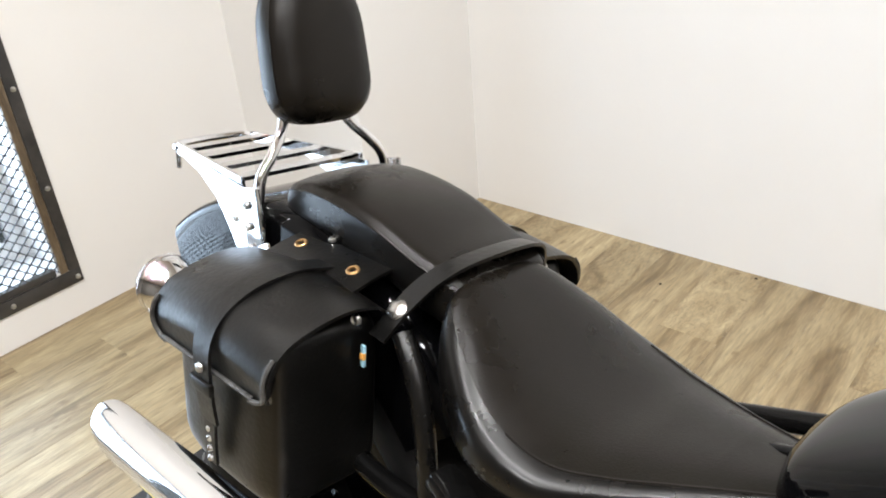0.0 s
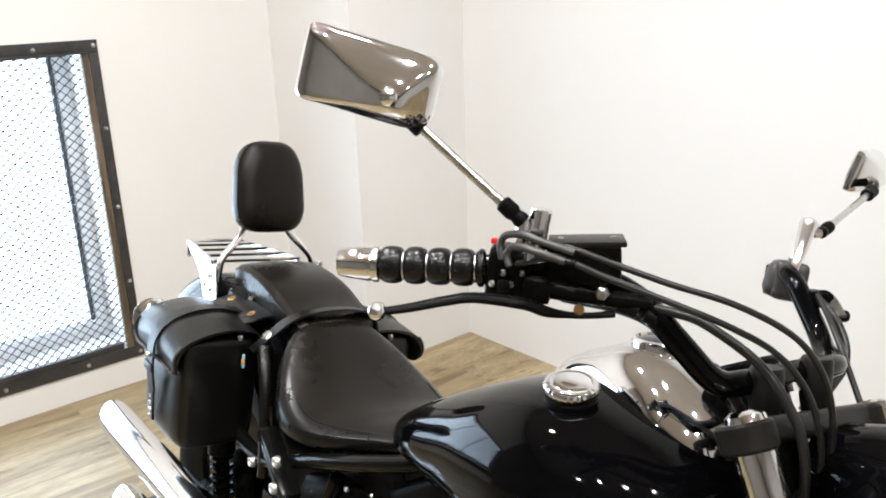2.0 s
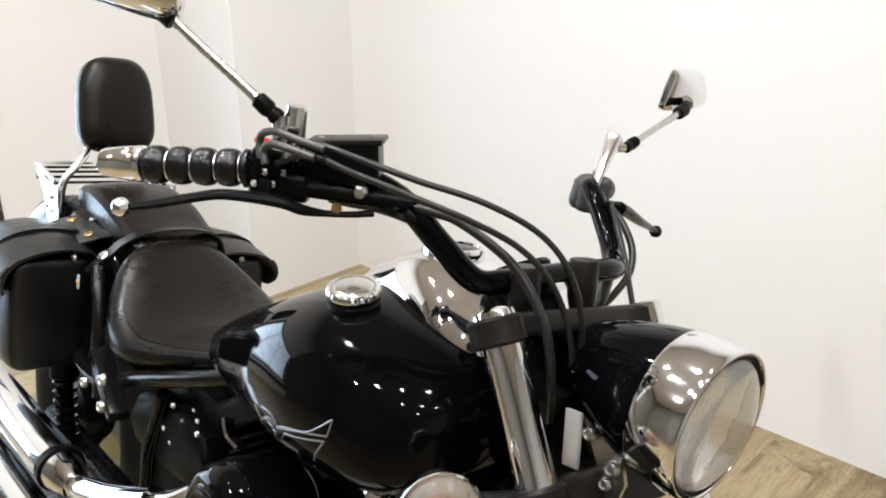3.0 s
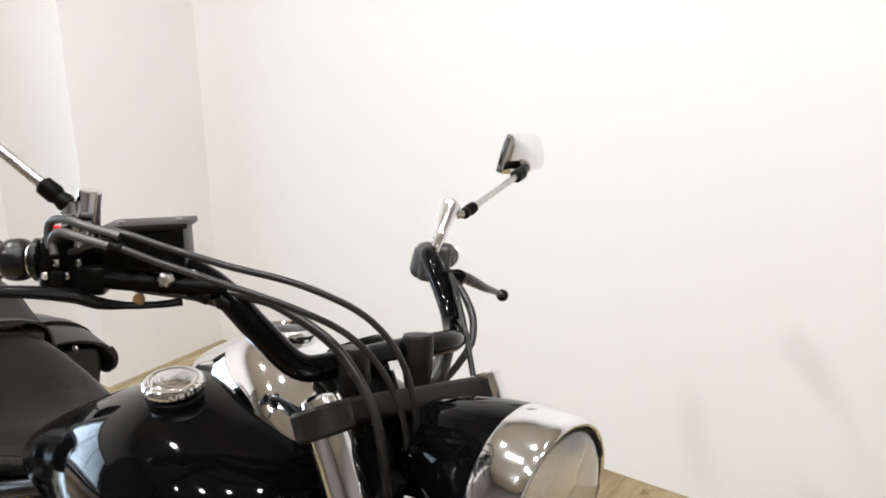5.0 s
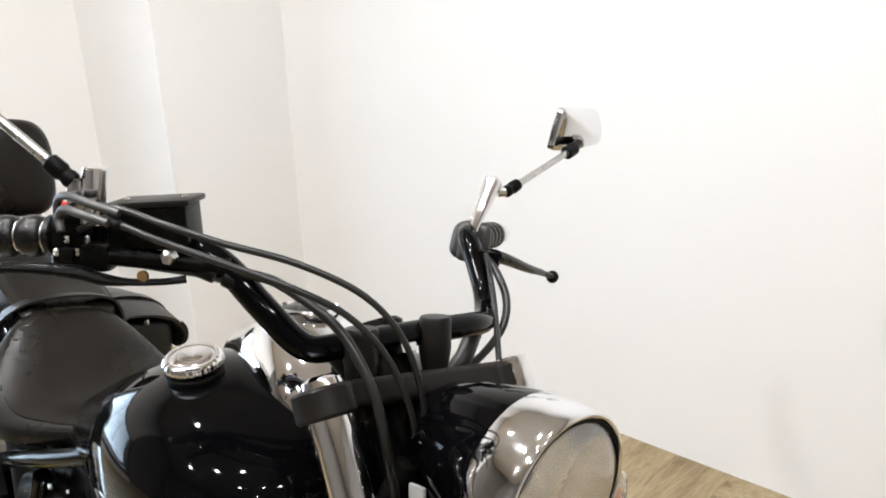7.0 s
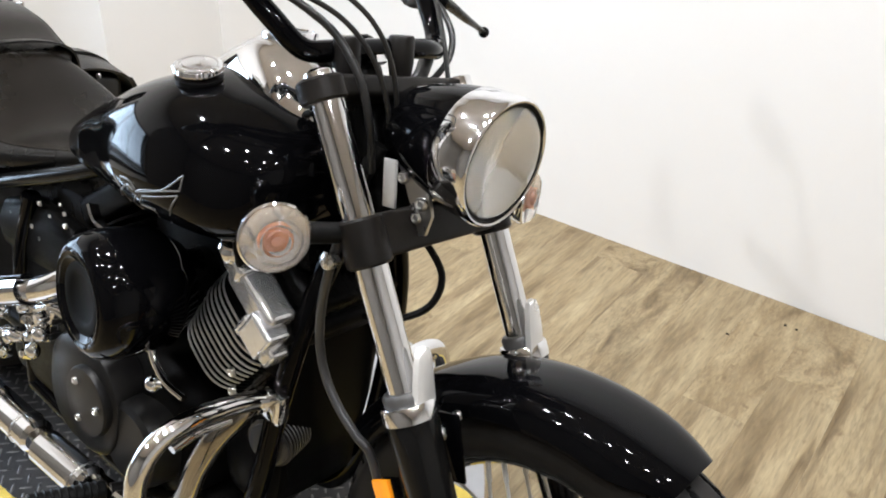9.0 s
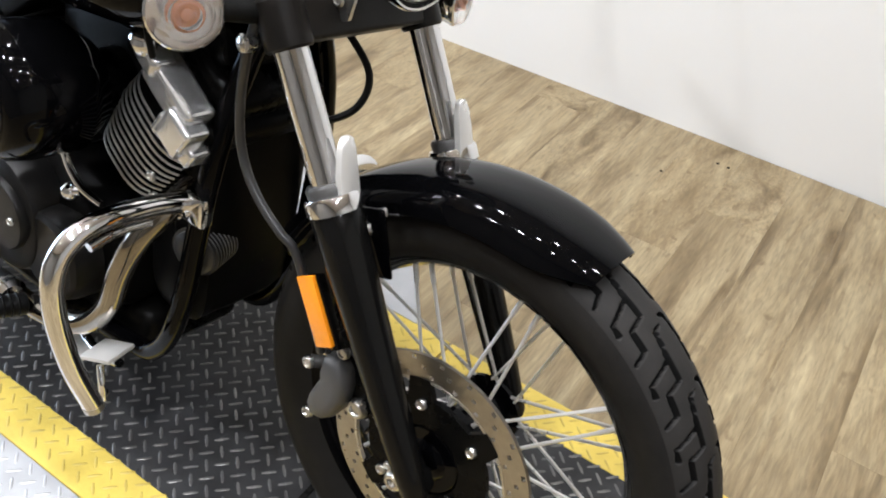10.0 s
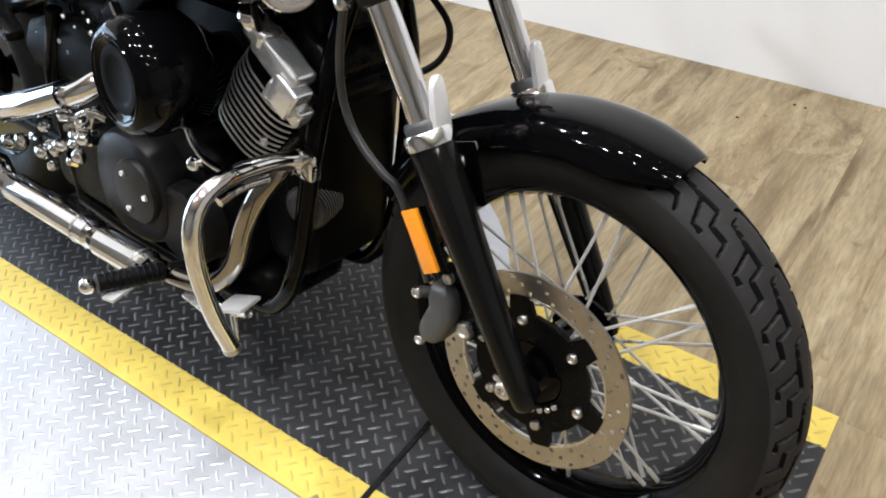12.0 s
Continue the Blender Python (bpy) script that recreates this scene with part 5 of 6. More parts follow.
for side in (-1, 1):
    brace = bmesh.new()
    zz = [(-1.590, 0.804), (-1.70, 0.801), (-1.775, 0.796), (-1.725, 0.789), (-1.672, 0.770), (-1.632, 0.738), (-1.606, 0.712), (-1.582, 0.715)]
    add_rings(brace, [[Vector((x, -0.012 + side * (0.106 + dy - 0.14 * max(0, -1.60 - x)), z)) for x, z in zz] for dy in (0, 0.004)])
    bmesh.ops.recalc_face_normals(brace, faces=brace.faces[:])
    part("rack_brace", brace, CHROME, rack, "chrome rack side brace")
    bolt((-1.60, side * 0.113 - 0.012, 0.76), rack, 0.8)
part("rack_stud", rod(rack_at(0.94, -1), rack_at(0.94, -1) + Vector((0, 0, -0.032)), 0.004, 8), STEEL, rack)

# rear wheel
RX = Vector((-1.510, -0.005, 0.327))
rw = part("rear_wheel", lathe([(-0.05, 0.205), (-0.055, 0.198), (-0.045, 0.188), (0, 0.182), (0.045, 0.188), (0.055, 0.198), (0.05, 0.205)], RX, (0, 1, 0), 64), BLACK, bike, "black rear wheel")
part("tyre", tyre_mesh(0.327, 0.083, 0.200, 200, False, RX), TYRE, rw)
part("hub", lathe([(-0.09, 0.02), (-0.08, 0.06), (-0.05, 0.08), (0.05, 0.08), (0.08, 0.06), (0.09, 0.02)], RX, (0, 1, 0), 32), SATIN, rw)
for k in range(20):
    a = 2 * math.pi * k / 20
    s = new("spoke", spoke_meshes[-1 if k % 2 else 1, -1 if (k // 2) % 2 else 1])
    s.parent = rw
    s.matrix_basis = Matrix.Translation(RX) @ Matrix.Rotation(-a, 4, "Y") @ Matrix.Diagonal((0.8, 1, 0.8, 1))

# ---- chassis and engine ----
chassis = part("chassis", tube([(-0.352, -0.045, 0.775), (-0.360, -0.085, 0.66), (-0.372, -0.105, 0.53), (-0.395, -0.112, 0.36), (-0.44, -0.112, 0.250), (-0.52, -0.112, 0.215), (-0.80, -0.118, 0.205), (-1.02, -0.12, 0.215)], 0.0155, 14, 6), BLACK, bike, "gloss black tubular chassis")
part("down_tube", tube([(-0.352, 0.045, 0.775), (-0.360, 0.085, 0.66), (-0.372, 0.105, 0.53), (-0.395, 0.112, 0.36), (-0.44, 0.112, 0.250), (-0.52, 0.112, 0.215), (-0.80, 0.118, 0.205), (-1.02, 0.12, 0.215)], 0.0155, 14, 6), BLACK, chassis)
part("backbone", tube([(-0.37, 0, 0.86), (-0.55, 0, 0.80), (-0.85, 0, 0.70), (-1.05, 0, 0.64)], 0.026, 16, 5), BLACK, chassis)
part("head_gusset", box((-0.385, 0, 0.80), (0.075, 0.060, 0.13), 0.012, rot=rot(0, -28, 0)), BLACK, chassis)
for side in (-1, 1):
    part("seat_rail", tube([(-0.70, side * 0.085, 0.765), (-0.82, side * 0.118, 0.705), (-0.94, side * 0.142, 0.655), (-1.05, side * 0.155, 0.612), (-1.20, side * 0.160, 0.548), (-1.36, side * 0.150, 0.560), (-1.55, side * 0.115, 0.660)], 0.0135, 16, 6), FORKPAINT, chassis, "black seat rail")
    part("rear_down_tube", tube([(-0.98, side * 0.14, 0.61), (-1.03, side * 0.135, 0.45), (-1.02, side * 0.12, 0.22)], 0.0145, 12, 5), BLACK, chassis)
    part("swingarm", tube([(-1.02, side * 0.12, 0.335), (-1.28, side * 0.125, 0.330), (-1.52, side * 0.125, 0.327)], 0.024, 14, 4), SATIN, chassis)
    sc = bmesh.new()
    rings = [oval(x, side * 0.118, z, 0.022, h, 3.4, 24) for x, z, h in ((-0.845, 0.545, 0.010), (-0.86, 0.546, 0.045), (-0.93, 0.540, 0.060), (-1.02, 0.530, 0.060), (-1.09, 0.520, 0.045), (-1.105, 0.515, 0.01))]
    add_rings(sc, rings)
    bmesh.ops.recalc_face_normals(sc, faces=sc.faces[:])
    part("side_cover", sc, CAST, chassis, "black side cover", angle=60)
for p in ((-1.173, -0.192, 0.561), (-1.054, -0.208, 0.618), (-1.065, -0.204, 0.566)):
    bolt(p, chassis, 1.35)
part("bolt_plate", box((-1.105, -0.180, 0.586), (0.150, 0.036, 0.024), 0.008, rot=rot(0, 24, -7)), FORKPAINT, chassis)
part("head_bracket", ribbon([(-0.768, -0.150, 0.672), (-0.757, -0.152, 0.660), (-0.748, -0.150, 0.650), (-0.728, -0.148, 0.646)], 0.018, 0.005, (0.2, -1, 0.3)), CHROME, chassis, "bent chrome bracket")

part("fender_strut", tube([(-1.256, -0.150, 0.735), (-1.226, -0.158, 0.700), (-1.205, -0.162, 0.650), (-1.192, -0.163, 0.570), (-1.188, -0.163, 0.520)], 0.0115, 14, 6), SKIRT, chassis, "gloss black curved side tube")
shock = part("shock_absorber", rod((-1.400, -0.150, 0.480), (-1.360, -0.150, 0.300), 0.014, 16), SATIN, bike, "black rear shock absorber")
for k in range(9):
    q = Vector((-1.396, -0.150, 0.460)).lerp(Vector((-1.364, -0.150, 0.315)), k / 8)
    part("coil", lathe([(-0.004, 0.020), (0, 0.024), (0.004, 0.020), (0, 0.016)], q, (0.21, 0, -0.97), 20, closed=True), SATIN, shock)
part("shock_cap", rod((-1.405, -0.150, 0.500), (-1.398, -0.150, 0.465), 0.027, 20), RUBBER, shock)

CR = Vector((-0.62, 0, 0.39))
rings = []
for y, w, h in ((-0.088, 0.035, 0.050), (-0.070, 0.062, 0.085), (0.070, 0.062, 0.085), (0.088, 0.035, 0.050)):
    rings.append([Vector((-0.455 + w * math.copysign(abs(math.cos(a)) ** 0.6, math.cos(a)), y, 0.375 + h * math.copysign(abs(math.sin(a)) ** 0.6, math.sin(a)))) for a in np.linspace(0, 2 * math.pi, 32, endpoint=False)])
front_case = skin(rings)
rings = []
for y, w, h in ((-0.150, 0.10, 0.075), (-0.135, 0.150, 0.105), (-0.09, 0.172, 0.118), (0.09, 0.172, 0.118), (0.135, 0.150, 0.105), (0.150, 0.10, 0.075)):
    rings.append([Vector((-0.685 + w * math.copysign(abs(math.cos(a)) ** 0.6, math.cos(a)), y, 0.352 + h * math.copysign(abs(math.sin(a)) ** 0.6, math.sin(a)))) for a in np.linspace(0, 2 * math.pi, 40, endpoint=False)])
engine = part("engine", skin(rings), CAST, bike, "black air-cooled twin-cylinder engine", angle=50)
part("front_case", front_case, CAST, engine, angle=50)
# added dark mass: keeps the space ahead of the engine black, hides the floor
rings = []
for z, w, d in ((0.300, 0.060, 0.020), (0.320, 0.088, 0.036), (0.45, 0.100, 0.046), (0.66, 0.104, 0.046), (0.74, 0.092, 0.040), (0.77, 0.060, 0.020)):
    rings.append([Vector((-0.428 + d * math.copysign(abs(math.cos(a)) ** 0.6, math.cos(a)), 0.012 + w * math.copysign(abs(math.sin(a)) ** 0.6, math.sin(a)), z)) for a in np.linspace(0, 2 * math.pi, 36, endpoint=False)])
part("front_dark_fill", skin(rings), CAST, engine, "added dark mass filling the engine front", angle=50)
part("collector_box", box((-0.640, 0.0, 0.222), (0.30, 0.19, 0.080), 0.03, seg=4), SATIN, engine, "black exhaust collector under the engine")
part("coil_cover", box((-0.425, 0.01, 0.74), (0.09, 0.18, 0.09), 0.015, rot=rot(0, -15, 0)), SATIN, engine, "black coil cover")
part("valley_cover", box((-0.62, 0, 0.60), (0.20, 0.16, 0.19), 0.02), CAST, engine)
part("gearbox", box((-0.93, 0, 0.38), (0.32, 0.27, 0.30), 0.03), CAST, engine)
part("battery_box", box((-0.96, 0, 0.56), (0.22, 0.22, 0.16), 0.02), SATIN, engine)


def side_cover(cx, cz, rx, rz, y0, y1, name, material, label=""):
    prof = [(y0, 1.0), (y0 + (y1 - y0) * 0.6, 0.985), (y0 + (y1 - y0) * 0.88, 0.93), (y1, 0.82), (y1 + 0.0005, 0.3), (y1 + 0.0005, 0.02)]
    rings = [[Vector((cx + rx * s * math.copysign(abs(math.cos(a)) ** 0.85, math.cos(a)), y, cz + rz * s * math.copysign(abs(math.sin(a)) ** 0.85, math.sin(a)))) for a in np.linspace(0, 2 * math.pi, 44, endpoint=False)] for y, s in prof]
    return part(name, skin(rings), material, engine, label, angle=35)


side_cover(-0.722, 0.378, 0.105, 0.100, -0.140, -0.196, "clutch_cover", COVERPAINT, "matt black clutch cover")
side_cover(-0.602, 0.352, 0.070, 0.070, -0.140, -0.188, "generator_cover", COVERPAINT)
part("cover_disc", lathe([(0, 0.057), (0.012, 0.057), (0.016, 0.054), (0.017, 0.046), (0.0175, 0.001)], (-0.688, -0.190, 0.389), (0, -1, 0), 36), COVERPAINT, engine, "round black inspection cover")
for k in range(3):
    a = radians(128 + 120 * k)
    bolt((-0.688 + 0.036 * math.cos(a), -0.2075, 0.389 + 0.036 * math.sin(a)), engine, 0.85)
for k in range(9):
    a = radians(40 * k + 15)
    bolt((-0.722 + 0.098 * math.cos(a), -0.178, 0.378 + 0.092 * math.sin(a)), engine, 0.6)
part("oil_filter", lathe([(-0.03, 0.030), (0.0, 0.036)] + [q for k in range(8) for q in ((0.002 + k * 0.0065, 0.0375), (0.0045 + k * 0.0065, 0.0375), (0.0052 + k * 0.0065, 0.0330), (0.0080 + k * 0.0065, 0.0330))] + [(0.057, 0.028), (0.060, 0.018), (0.0605, 0.001)], (-0.418, -0.038, 0.432), (0.28, -1, -0.05), 36), HOSE, engine, "ribbed black oil filter housing")


def cylinder(lean, name):
    """One finned barrel with its head, leaning from the crank."""
    d = Vector((math.sin(radians(lean)), 0, math.cos(radians(lean))))
    e = Vector((d.z, 0, -d.x))
    barrel = part(name, lathe([(0.10, 0.060), (0.34, 0.060)], CR, d, 32), CAST, engine, "finned black cylinder with polished fin edges")
    mt = Matrix((e, (0, 1, 0), d)).transposed()
    for k in range(11):
        s = 0.158 + k * 0.0128
        w = 0.086 - 0.0018 * abs(k - 6)
        outline = [(math.copysign(abs(math.cos(a)) ** 0.62, math.cos(a)), math.copysign(abs(math.sin(a)) ** 0.62, math.sin(a))) for a in np.linspace(0, 2 * math.pi, 48, endpoint=False)]
        loop = lambda h, g: [CR + d * (s + h) + e * (w * g * cx) + Vector((0, 0.125 * g * cy, 0)) for cx, cy in outline]
        part("fin", skin([loop(-0.0021, 0.985), loop(0.0021, 0.985)]), CAST, barrel)
        if lean > 0:
            part("fin_edge", skin([loop(-0.0016, 0.984)[22:43], loop(-0.0012, 1.0)[22:43], loop(0.0012, 1.0)[22:43], loop(0.0016, 0.984)[22:43]], closed=False, loop=True), ALU, barrel)
    headp = box(CR + d * 0.325, (0.165, 0.225, 0.050), 0.014, rot=mt, seg=3)
    part("cylinder_head", headp, CAST, barrel)
    part("rocker_cover", box(CR + d * 0.366, (0.130, 0.190, 0.045), 0.016, rot=mt, seg=3), SATIN, barrel, "black rocker cover")
    if lean > 0:
        for q, sz, bv in (((0.010, -0.122, 0.352), (0.095, 0.044, 0.040), 0.010), ((0.052, -0.134, 0.334), (0.048, 0.036, 0.052), 0.007), ((-0.036, -0.130, 0.362), (0.044, 0.038, 0.030), 0.010), ((0.030, -0.140, 0.322), (0.014, 0.022, 0.036), 0.005), ((0.070, -0.112, 0.314), (0.036, 0.050, 0.030), 0.006)):
            part("head_trim", box(CR + e * q[0] + Vector((0, q[1], 0)) + d * q[2], sz, bv, rot=mt, seg=3), POLISHED, barrel, "polished head trim")
        part("head_knob", ball(CR + e * -0.052 + Vector((0, -0.142, 0)) + d * 0.372, 0.019, 16), CHROME, barrel)
        part("plug_lead", tube([CR + e * -0.02 + Vector((0, -0.14, 0)) + d * 0.36, CR + e * -0.06 + Vector((0, -0.15, 0)) + d * 0.41, CR + e * -0.12 + Vector((0, -0.10, 0)) + d * 0.42], 0.0045, 8, 5), RUBBER, barrel)
        for k in range(2):
            bolt(CR + e * (0.055 + 0.02 * k) + Vector((0, -0.128, 0)) + d * (0.225 - 0.02 * k), barrel, 1.0)
    return barrel


cylinder(35, "front_cylinder")
cylinder(-35, "rear_cylinder")
air = part("air_cleaner", lathe([(0, 0.060), (0.020, 0.074), (0.035, 0.086), (0.100, 0.088), (0.124, 0.084), (0.135, 0.076), (0.1385, 0.068), (0.1385, 0.058), (0.135, 0.054), (0.1330, 0.050), (0.126, 0.048), (0.126, 0.001)], (-0.582, -0.128, 0.620), (-0.10, -1, 0.02), 56), BLACK, bike, "round gloss black air cleaner")
part("air_cleaner_centre", lathe([(0.126, 0.050), (0.1345, 0.049), (0.1350, 0.040), (0.1325, 0.034), (0.1300, 0.030), (0.1300, 0.001)], (-0.582, -0.128, 0.620), (-0.10, -1, 0.02), 48), GROOVE, air, "matt black centre disc")
part("air_cleaner_ring", lathe([(0.1365, 0.068), (0.1405, 0.064), (0.1385, 0.060)], (-0.582, -0.128, 0.620), (-0.10, -1, 0.02), 48, closed=True), BLACK, air)
part("intake_neck", rod((-0.582, -0.05, 0.620), (-0.582, -0.135, 0.620), 0.042, 24), SATIN, air)
part("push_rod_tube", tube([(-0.584, -0.166, 0.533), (-0.566, -0.168, 0.508), (-0.538, -0.168, 0.490), (-0.500, -0.165, 0.484)], 0.0055, 10, 5), CHROME, engine, "bent chrome pipe")
part("push_rod_foot", ball((-0.565, -0.170, 0.475), 0.013, 12), CHROME, engine)
part("bracket_bar", tube([(-0.565, -0.170, 0.475), (-0.545, -0.165, 0.482)], 0.007, 10), CHROME, engine)
for k, (x, z, r) in enumerate(((-0.855, 0.452, 0.022), (-0.878, 0.425, 0.026), (-0.905, 0.448, 0.018), (-0.835, 0.470, 0.016), (-0.900, 0.405, 0.018), (-0.852, 0.418, 0.014))):
    part("linkage_knob", lathe([(0, r), (0.016, r), (0.022, r * 0.8), (0.024, r * 0.4), (0.0245, 0.001)], (x, -0.165, z), (0.15, -1, 0.1), 16), CHROME, engine, "chrome linkage piece")
for k, p in enumerate([(-1.059, -0.15, 0.548), (-1.011, -0.15, 0.576), (-0.955, -0.15, 0.604), (-0.923, -0.15, 0.593), (-0.874, -0.15, 0.615), (-0.981, -0.15, 0.553), (-1.021, -0.15, 0.516), (-0.957, -0.15, 0.539), (-0.871, -0.15, 0.595), (-0.888, -0.15, 0.626)]):
    bolt((p[0], -0.137, p[2]), engine, 0.42 + 0.14 * (k % 3))
for k, p in enumerate([(-0.975, -0.19, 0.408), (-1.016, -0.19, 0.374), (-0.966, -0.19, 0.374), (-0.883, -0.19, 0.436), (-0.84, -0.19, 0.46), (-0.873, -0.19, 0.407), (-0.97, -0.19, 0.332), (-0.893, -0.19, 0.366), (-0.896, -0.19, 0.453), (-1.023, -0.19, 0.411)]):
    part("linkage_knob", lathe([(0, 0.011), (0.012, 0.010 - 0.002 * (k % 2)), (0.016, 0.007), (0.017, 0.001)], p, (0.2 - 0.15 * (k % 3), -1, 0.25 * (k % 2)), 6 if k % 2 else 14), CHROME, engine, "chrome linkage piece")
for p, r, flat in (((-1.110, -0.205, 0.335), 0.020, 0.7), ((-1.060, -0.204, 0.352), 0.016, 1.0), ((-0.992, -0.200, 0.352), 0.018, 0.8), ((-0.948, -0.198, 0.372), 0.014, 1.0), ((-0.918, -0.198, 0.392), 0.020, 0.6), ((-0.868, -0.197, 0.386), 0.015, 1.0), ((-0.842, -0.196, 0.430), 0.017, 0.8)):
    part("linkage_joint", ball(p, r, 14, (1, 0.8, flat)), CHROME, engine, "chrome linkage joint")
part("linkage_bar", tube([(-0.93, -0.180, 0.47), (-0.88, -0.185, 0.455), (-0.83, -0.18, 0.478), (-0.79, -0.175, 0.475)], 0.008, 10, 5), CHROME, engine)

# exhausts
lower_pipe = part("exhaust_pipe", tube([(-0.395, -0.105, 0.545), (-0.385, -0.150, 0.530), (-0.400, -0.180, 0.490), (-0.425, -0.190, 0.430), (-0.455, -0.190, 0.350), (-0.510, -0.195, 0.292), (-0.600, -0.205, 0.268), (-0.80, -0.215, 0.262), (-1.08, -0.225, 0.262)], 0.0165, 18, 6), DARKCHROME, bike, "smoked chrome front exhaust pipe")
for a, b in (((-0.640, -0.222, 0.270), (-0.775, -0.228, 0.268)), ((-0.795, -0.226, 0.268), (-1.06, -0.236, 0.268))):
    part("heat_shield", rod(a, b, 0.0285, 24, 0.25), CHROME, lower_pipe, "chrome heat shield")
    part("shield_clip", rod(Vector(a).lerp(Vector(b), 0.12), Vector(a).lerp(Vector(b), 0.16), 0.030, 20), STEEL, lower_pipe)
upper_pipe = part("exhaust_pipe", tube([(-0.755, -0.11, 0.555), (-0.790, -0.165, 0.545), (-0.830, -0.200, 0.517), (-0.930, -0.220, 0.471), (-1.030, -0.228, 0.434), (-1.10, -0.230, 0.412), (-1.16, -0.232, 0.400)], 0.021, 18, 6), CHROME, bike, "chrome rear exhaust pipe")
part("heat_shield", tube([(-0.845, -0.212, 0.513), (-0.940, -0.228, 0.471), (-1.030, -0.234, 0.436)], 0.025, 18, 4), CHROME, upper_pipe, "chrome heat shield")


def muffler(p0, p1, r, label):
    """A muffler with a slash-cut open end."""
    p0, p1 = Vector(p0), Vector(p1)
    d = (p1 - p0).normalized()
    n, seg = 20, 36
    s = d.cross(Vector((0, 0, 1))).normalized()
    u = s.cross(d)
    L = (p1 - p0).length
    rings = []
    for t, k in ((0, 0.55), (0.03, 0.75), (0.08, 0.92), (0.14, 1.0), (0.5, 1.0), (0.86, 1.0), (0.97, 1.0), (0.985, 0.985), (1.0, 0.95)):
        ring = []
        for i in range(seg):
            a = 2 * math.pi * i / seg
            off = s * math.cos(a) * r * k + u * math.sin(a) * r * k
            slant = d * (-0.062 * (1 - math.sin(a)) * 0.5) if t > 0.96 else Vector((0, 0, 0))
            ring.append(p0 + d * (L * t) + off + slant)
        rings.append(ring)
    inner = [[p1.lerp(q, 0.86) if True else q for q in rings[-1]], [p - d * 0.10 for p in [p1.lerp(q, 0.84) for q in rings[-1]]]]
    m = part("muffler", skin(rings + inner), CHROME, bike, label, angle=35)
    part("muffler_band", lathe([(L * 0.088, r * 0.90), (L * 0.090, r * 1.05), (L * 0.114, r * 1.05), (L * 0.116, r * 0.96)], p0, d, 32, closed=True), SATIN, m, "black clamp band")
    part("baffle", lathe([(L - 0.12, 0.001), (L - 0.118, r * 0.8)], p0, d, 24), CAST, m)
    return m


muffler((-1.08, -0.236, 0.422), (-1.775, -0.252, 0.410), 0.038, "long chrome slash-cut muffler")
muffler((-1.05, -0.250, 0.290), (-1.560, -0.285, 0.318), 0.036, "short chrome slash-cut muffler")

# crash bar, pegs, pedal, stand
for side, wide, sink in ((-1, -1.0, 0.0), (1, 0.84, 0.048)):
    bar = part("crash_bar", tube([(-0.376, wide * 0.118, 0.536 - sink), (-0.377, wide * 0.180, 0.548 - sink), (-0.378, wide * 0.246, 0.550 - sink), (-0.379, wide * 0.288, 0.535 - sink), (-0.378, wide * 0.310, 0.500 - sink), (-0.376, wide * 0.311, 0.440 - sink / 2), (-0.372, wide * 0.296, 0.360), (-0.366, wide * 0.272, 0.286)], 0.0135, 18, 7), CHROME, bike, "chrome engine crash bar")
    part("bar_cap", rod((-0.3665, wide * 0.2735, 0.290), (-0.3655, wide * 0.270, 0.278), 0.0138, 16), STEEL, bar)
    part("bar_clamp", box((-0.368, side * 0.122, 0.532 - sink), (0.048, 0.020, 0.042), 0.006), CHROME, bar, "chrome clamp")
    part("brace_bar", tube([(-0.385, side * 0.135, 0.515 - sink), (-0.385, side * 0.22, 0.522 - sink), (-0.383, side * 0.262, 0.515 - sink)], 0.0065, 10, 5), CHROME, bar)
    peg = part("foot_peg", rod((-0.612, side * 0.215, 0.276), (-0.640, side * 0.318, 0.284), 0.0165, 18), RUBBER, bike, "black ribbed rubber foot peg")
    for k in range(9):
        q = Vector((-0.616, side * 0.228, 0.277)).lerp(Vector((-0.637, side * 0.306, 0.283)), k / 8)
        part("rib", lathe([(-0.003, 0.016), (0, 0.0185), (0.003, 0.016)], q, (-0.26, side, 0.07), 16), RUBBER, peg)
    part("peg_end", ball((-0.644, side * 0.332, 0.285), 0.0135, 16), CHROME, peg, "chrome ball end")
    part("peg_plate", box((-0.628, side * 0.268, 0.266), (0.022, 0.105, 0.006), 0.002, rot=rot(0, 0, side * -15)), BRACKET, peg)
    part("peg_mount", tube([(-0.605, side * 0.210, 0.276), (-0.590, side * 0.170, 0.272), (-0.575, side * 0.115, 0.235)], 0.014, 12, 5), SATIN, peg)
pedal = part("brake_pedal", tube([(-0.585, -0.150, 0.255), (-0.540, -0.170, 0.240), (-0.480, -0.182, 0.245), (-0.428, -0.190, 0.270)], 0.0075, 10, 5), CHROME, bike, "chrome brake pedal")
part("pedal_pad", box((-0.440, -0.200, 0.288), (0.055, 0.050, 0.007), 0.003, rot=rot(0, -18, 12)), BRACKET, pedal)
part("pedal_loop", tube([(-0.420, -0.225, 0.290), (-0.408, -0.230, 0.262), (-0.412, -0.225, 0.235), (-0.430, -0.210, 0.225)], 0.005, 10, 5), CHROME, pedal)
part("pedal_plate", box((-0.545, -0.185, 0.232), (0.080, 0.040, 0.005), 0.002, rot=rot(10, 6, 0)), BRACKET, pedal)
part("side_stand", tube([(-0.70, 0.120, 0.200), (-0.72, 0.190, 0.130), (-0.745, 0.268, 0.068)], 0.012, 12, 4), SATIN, bike, "black side stand")

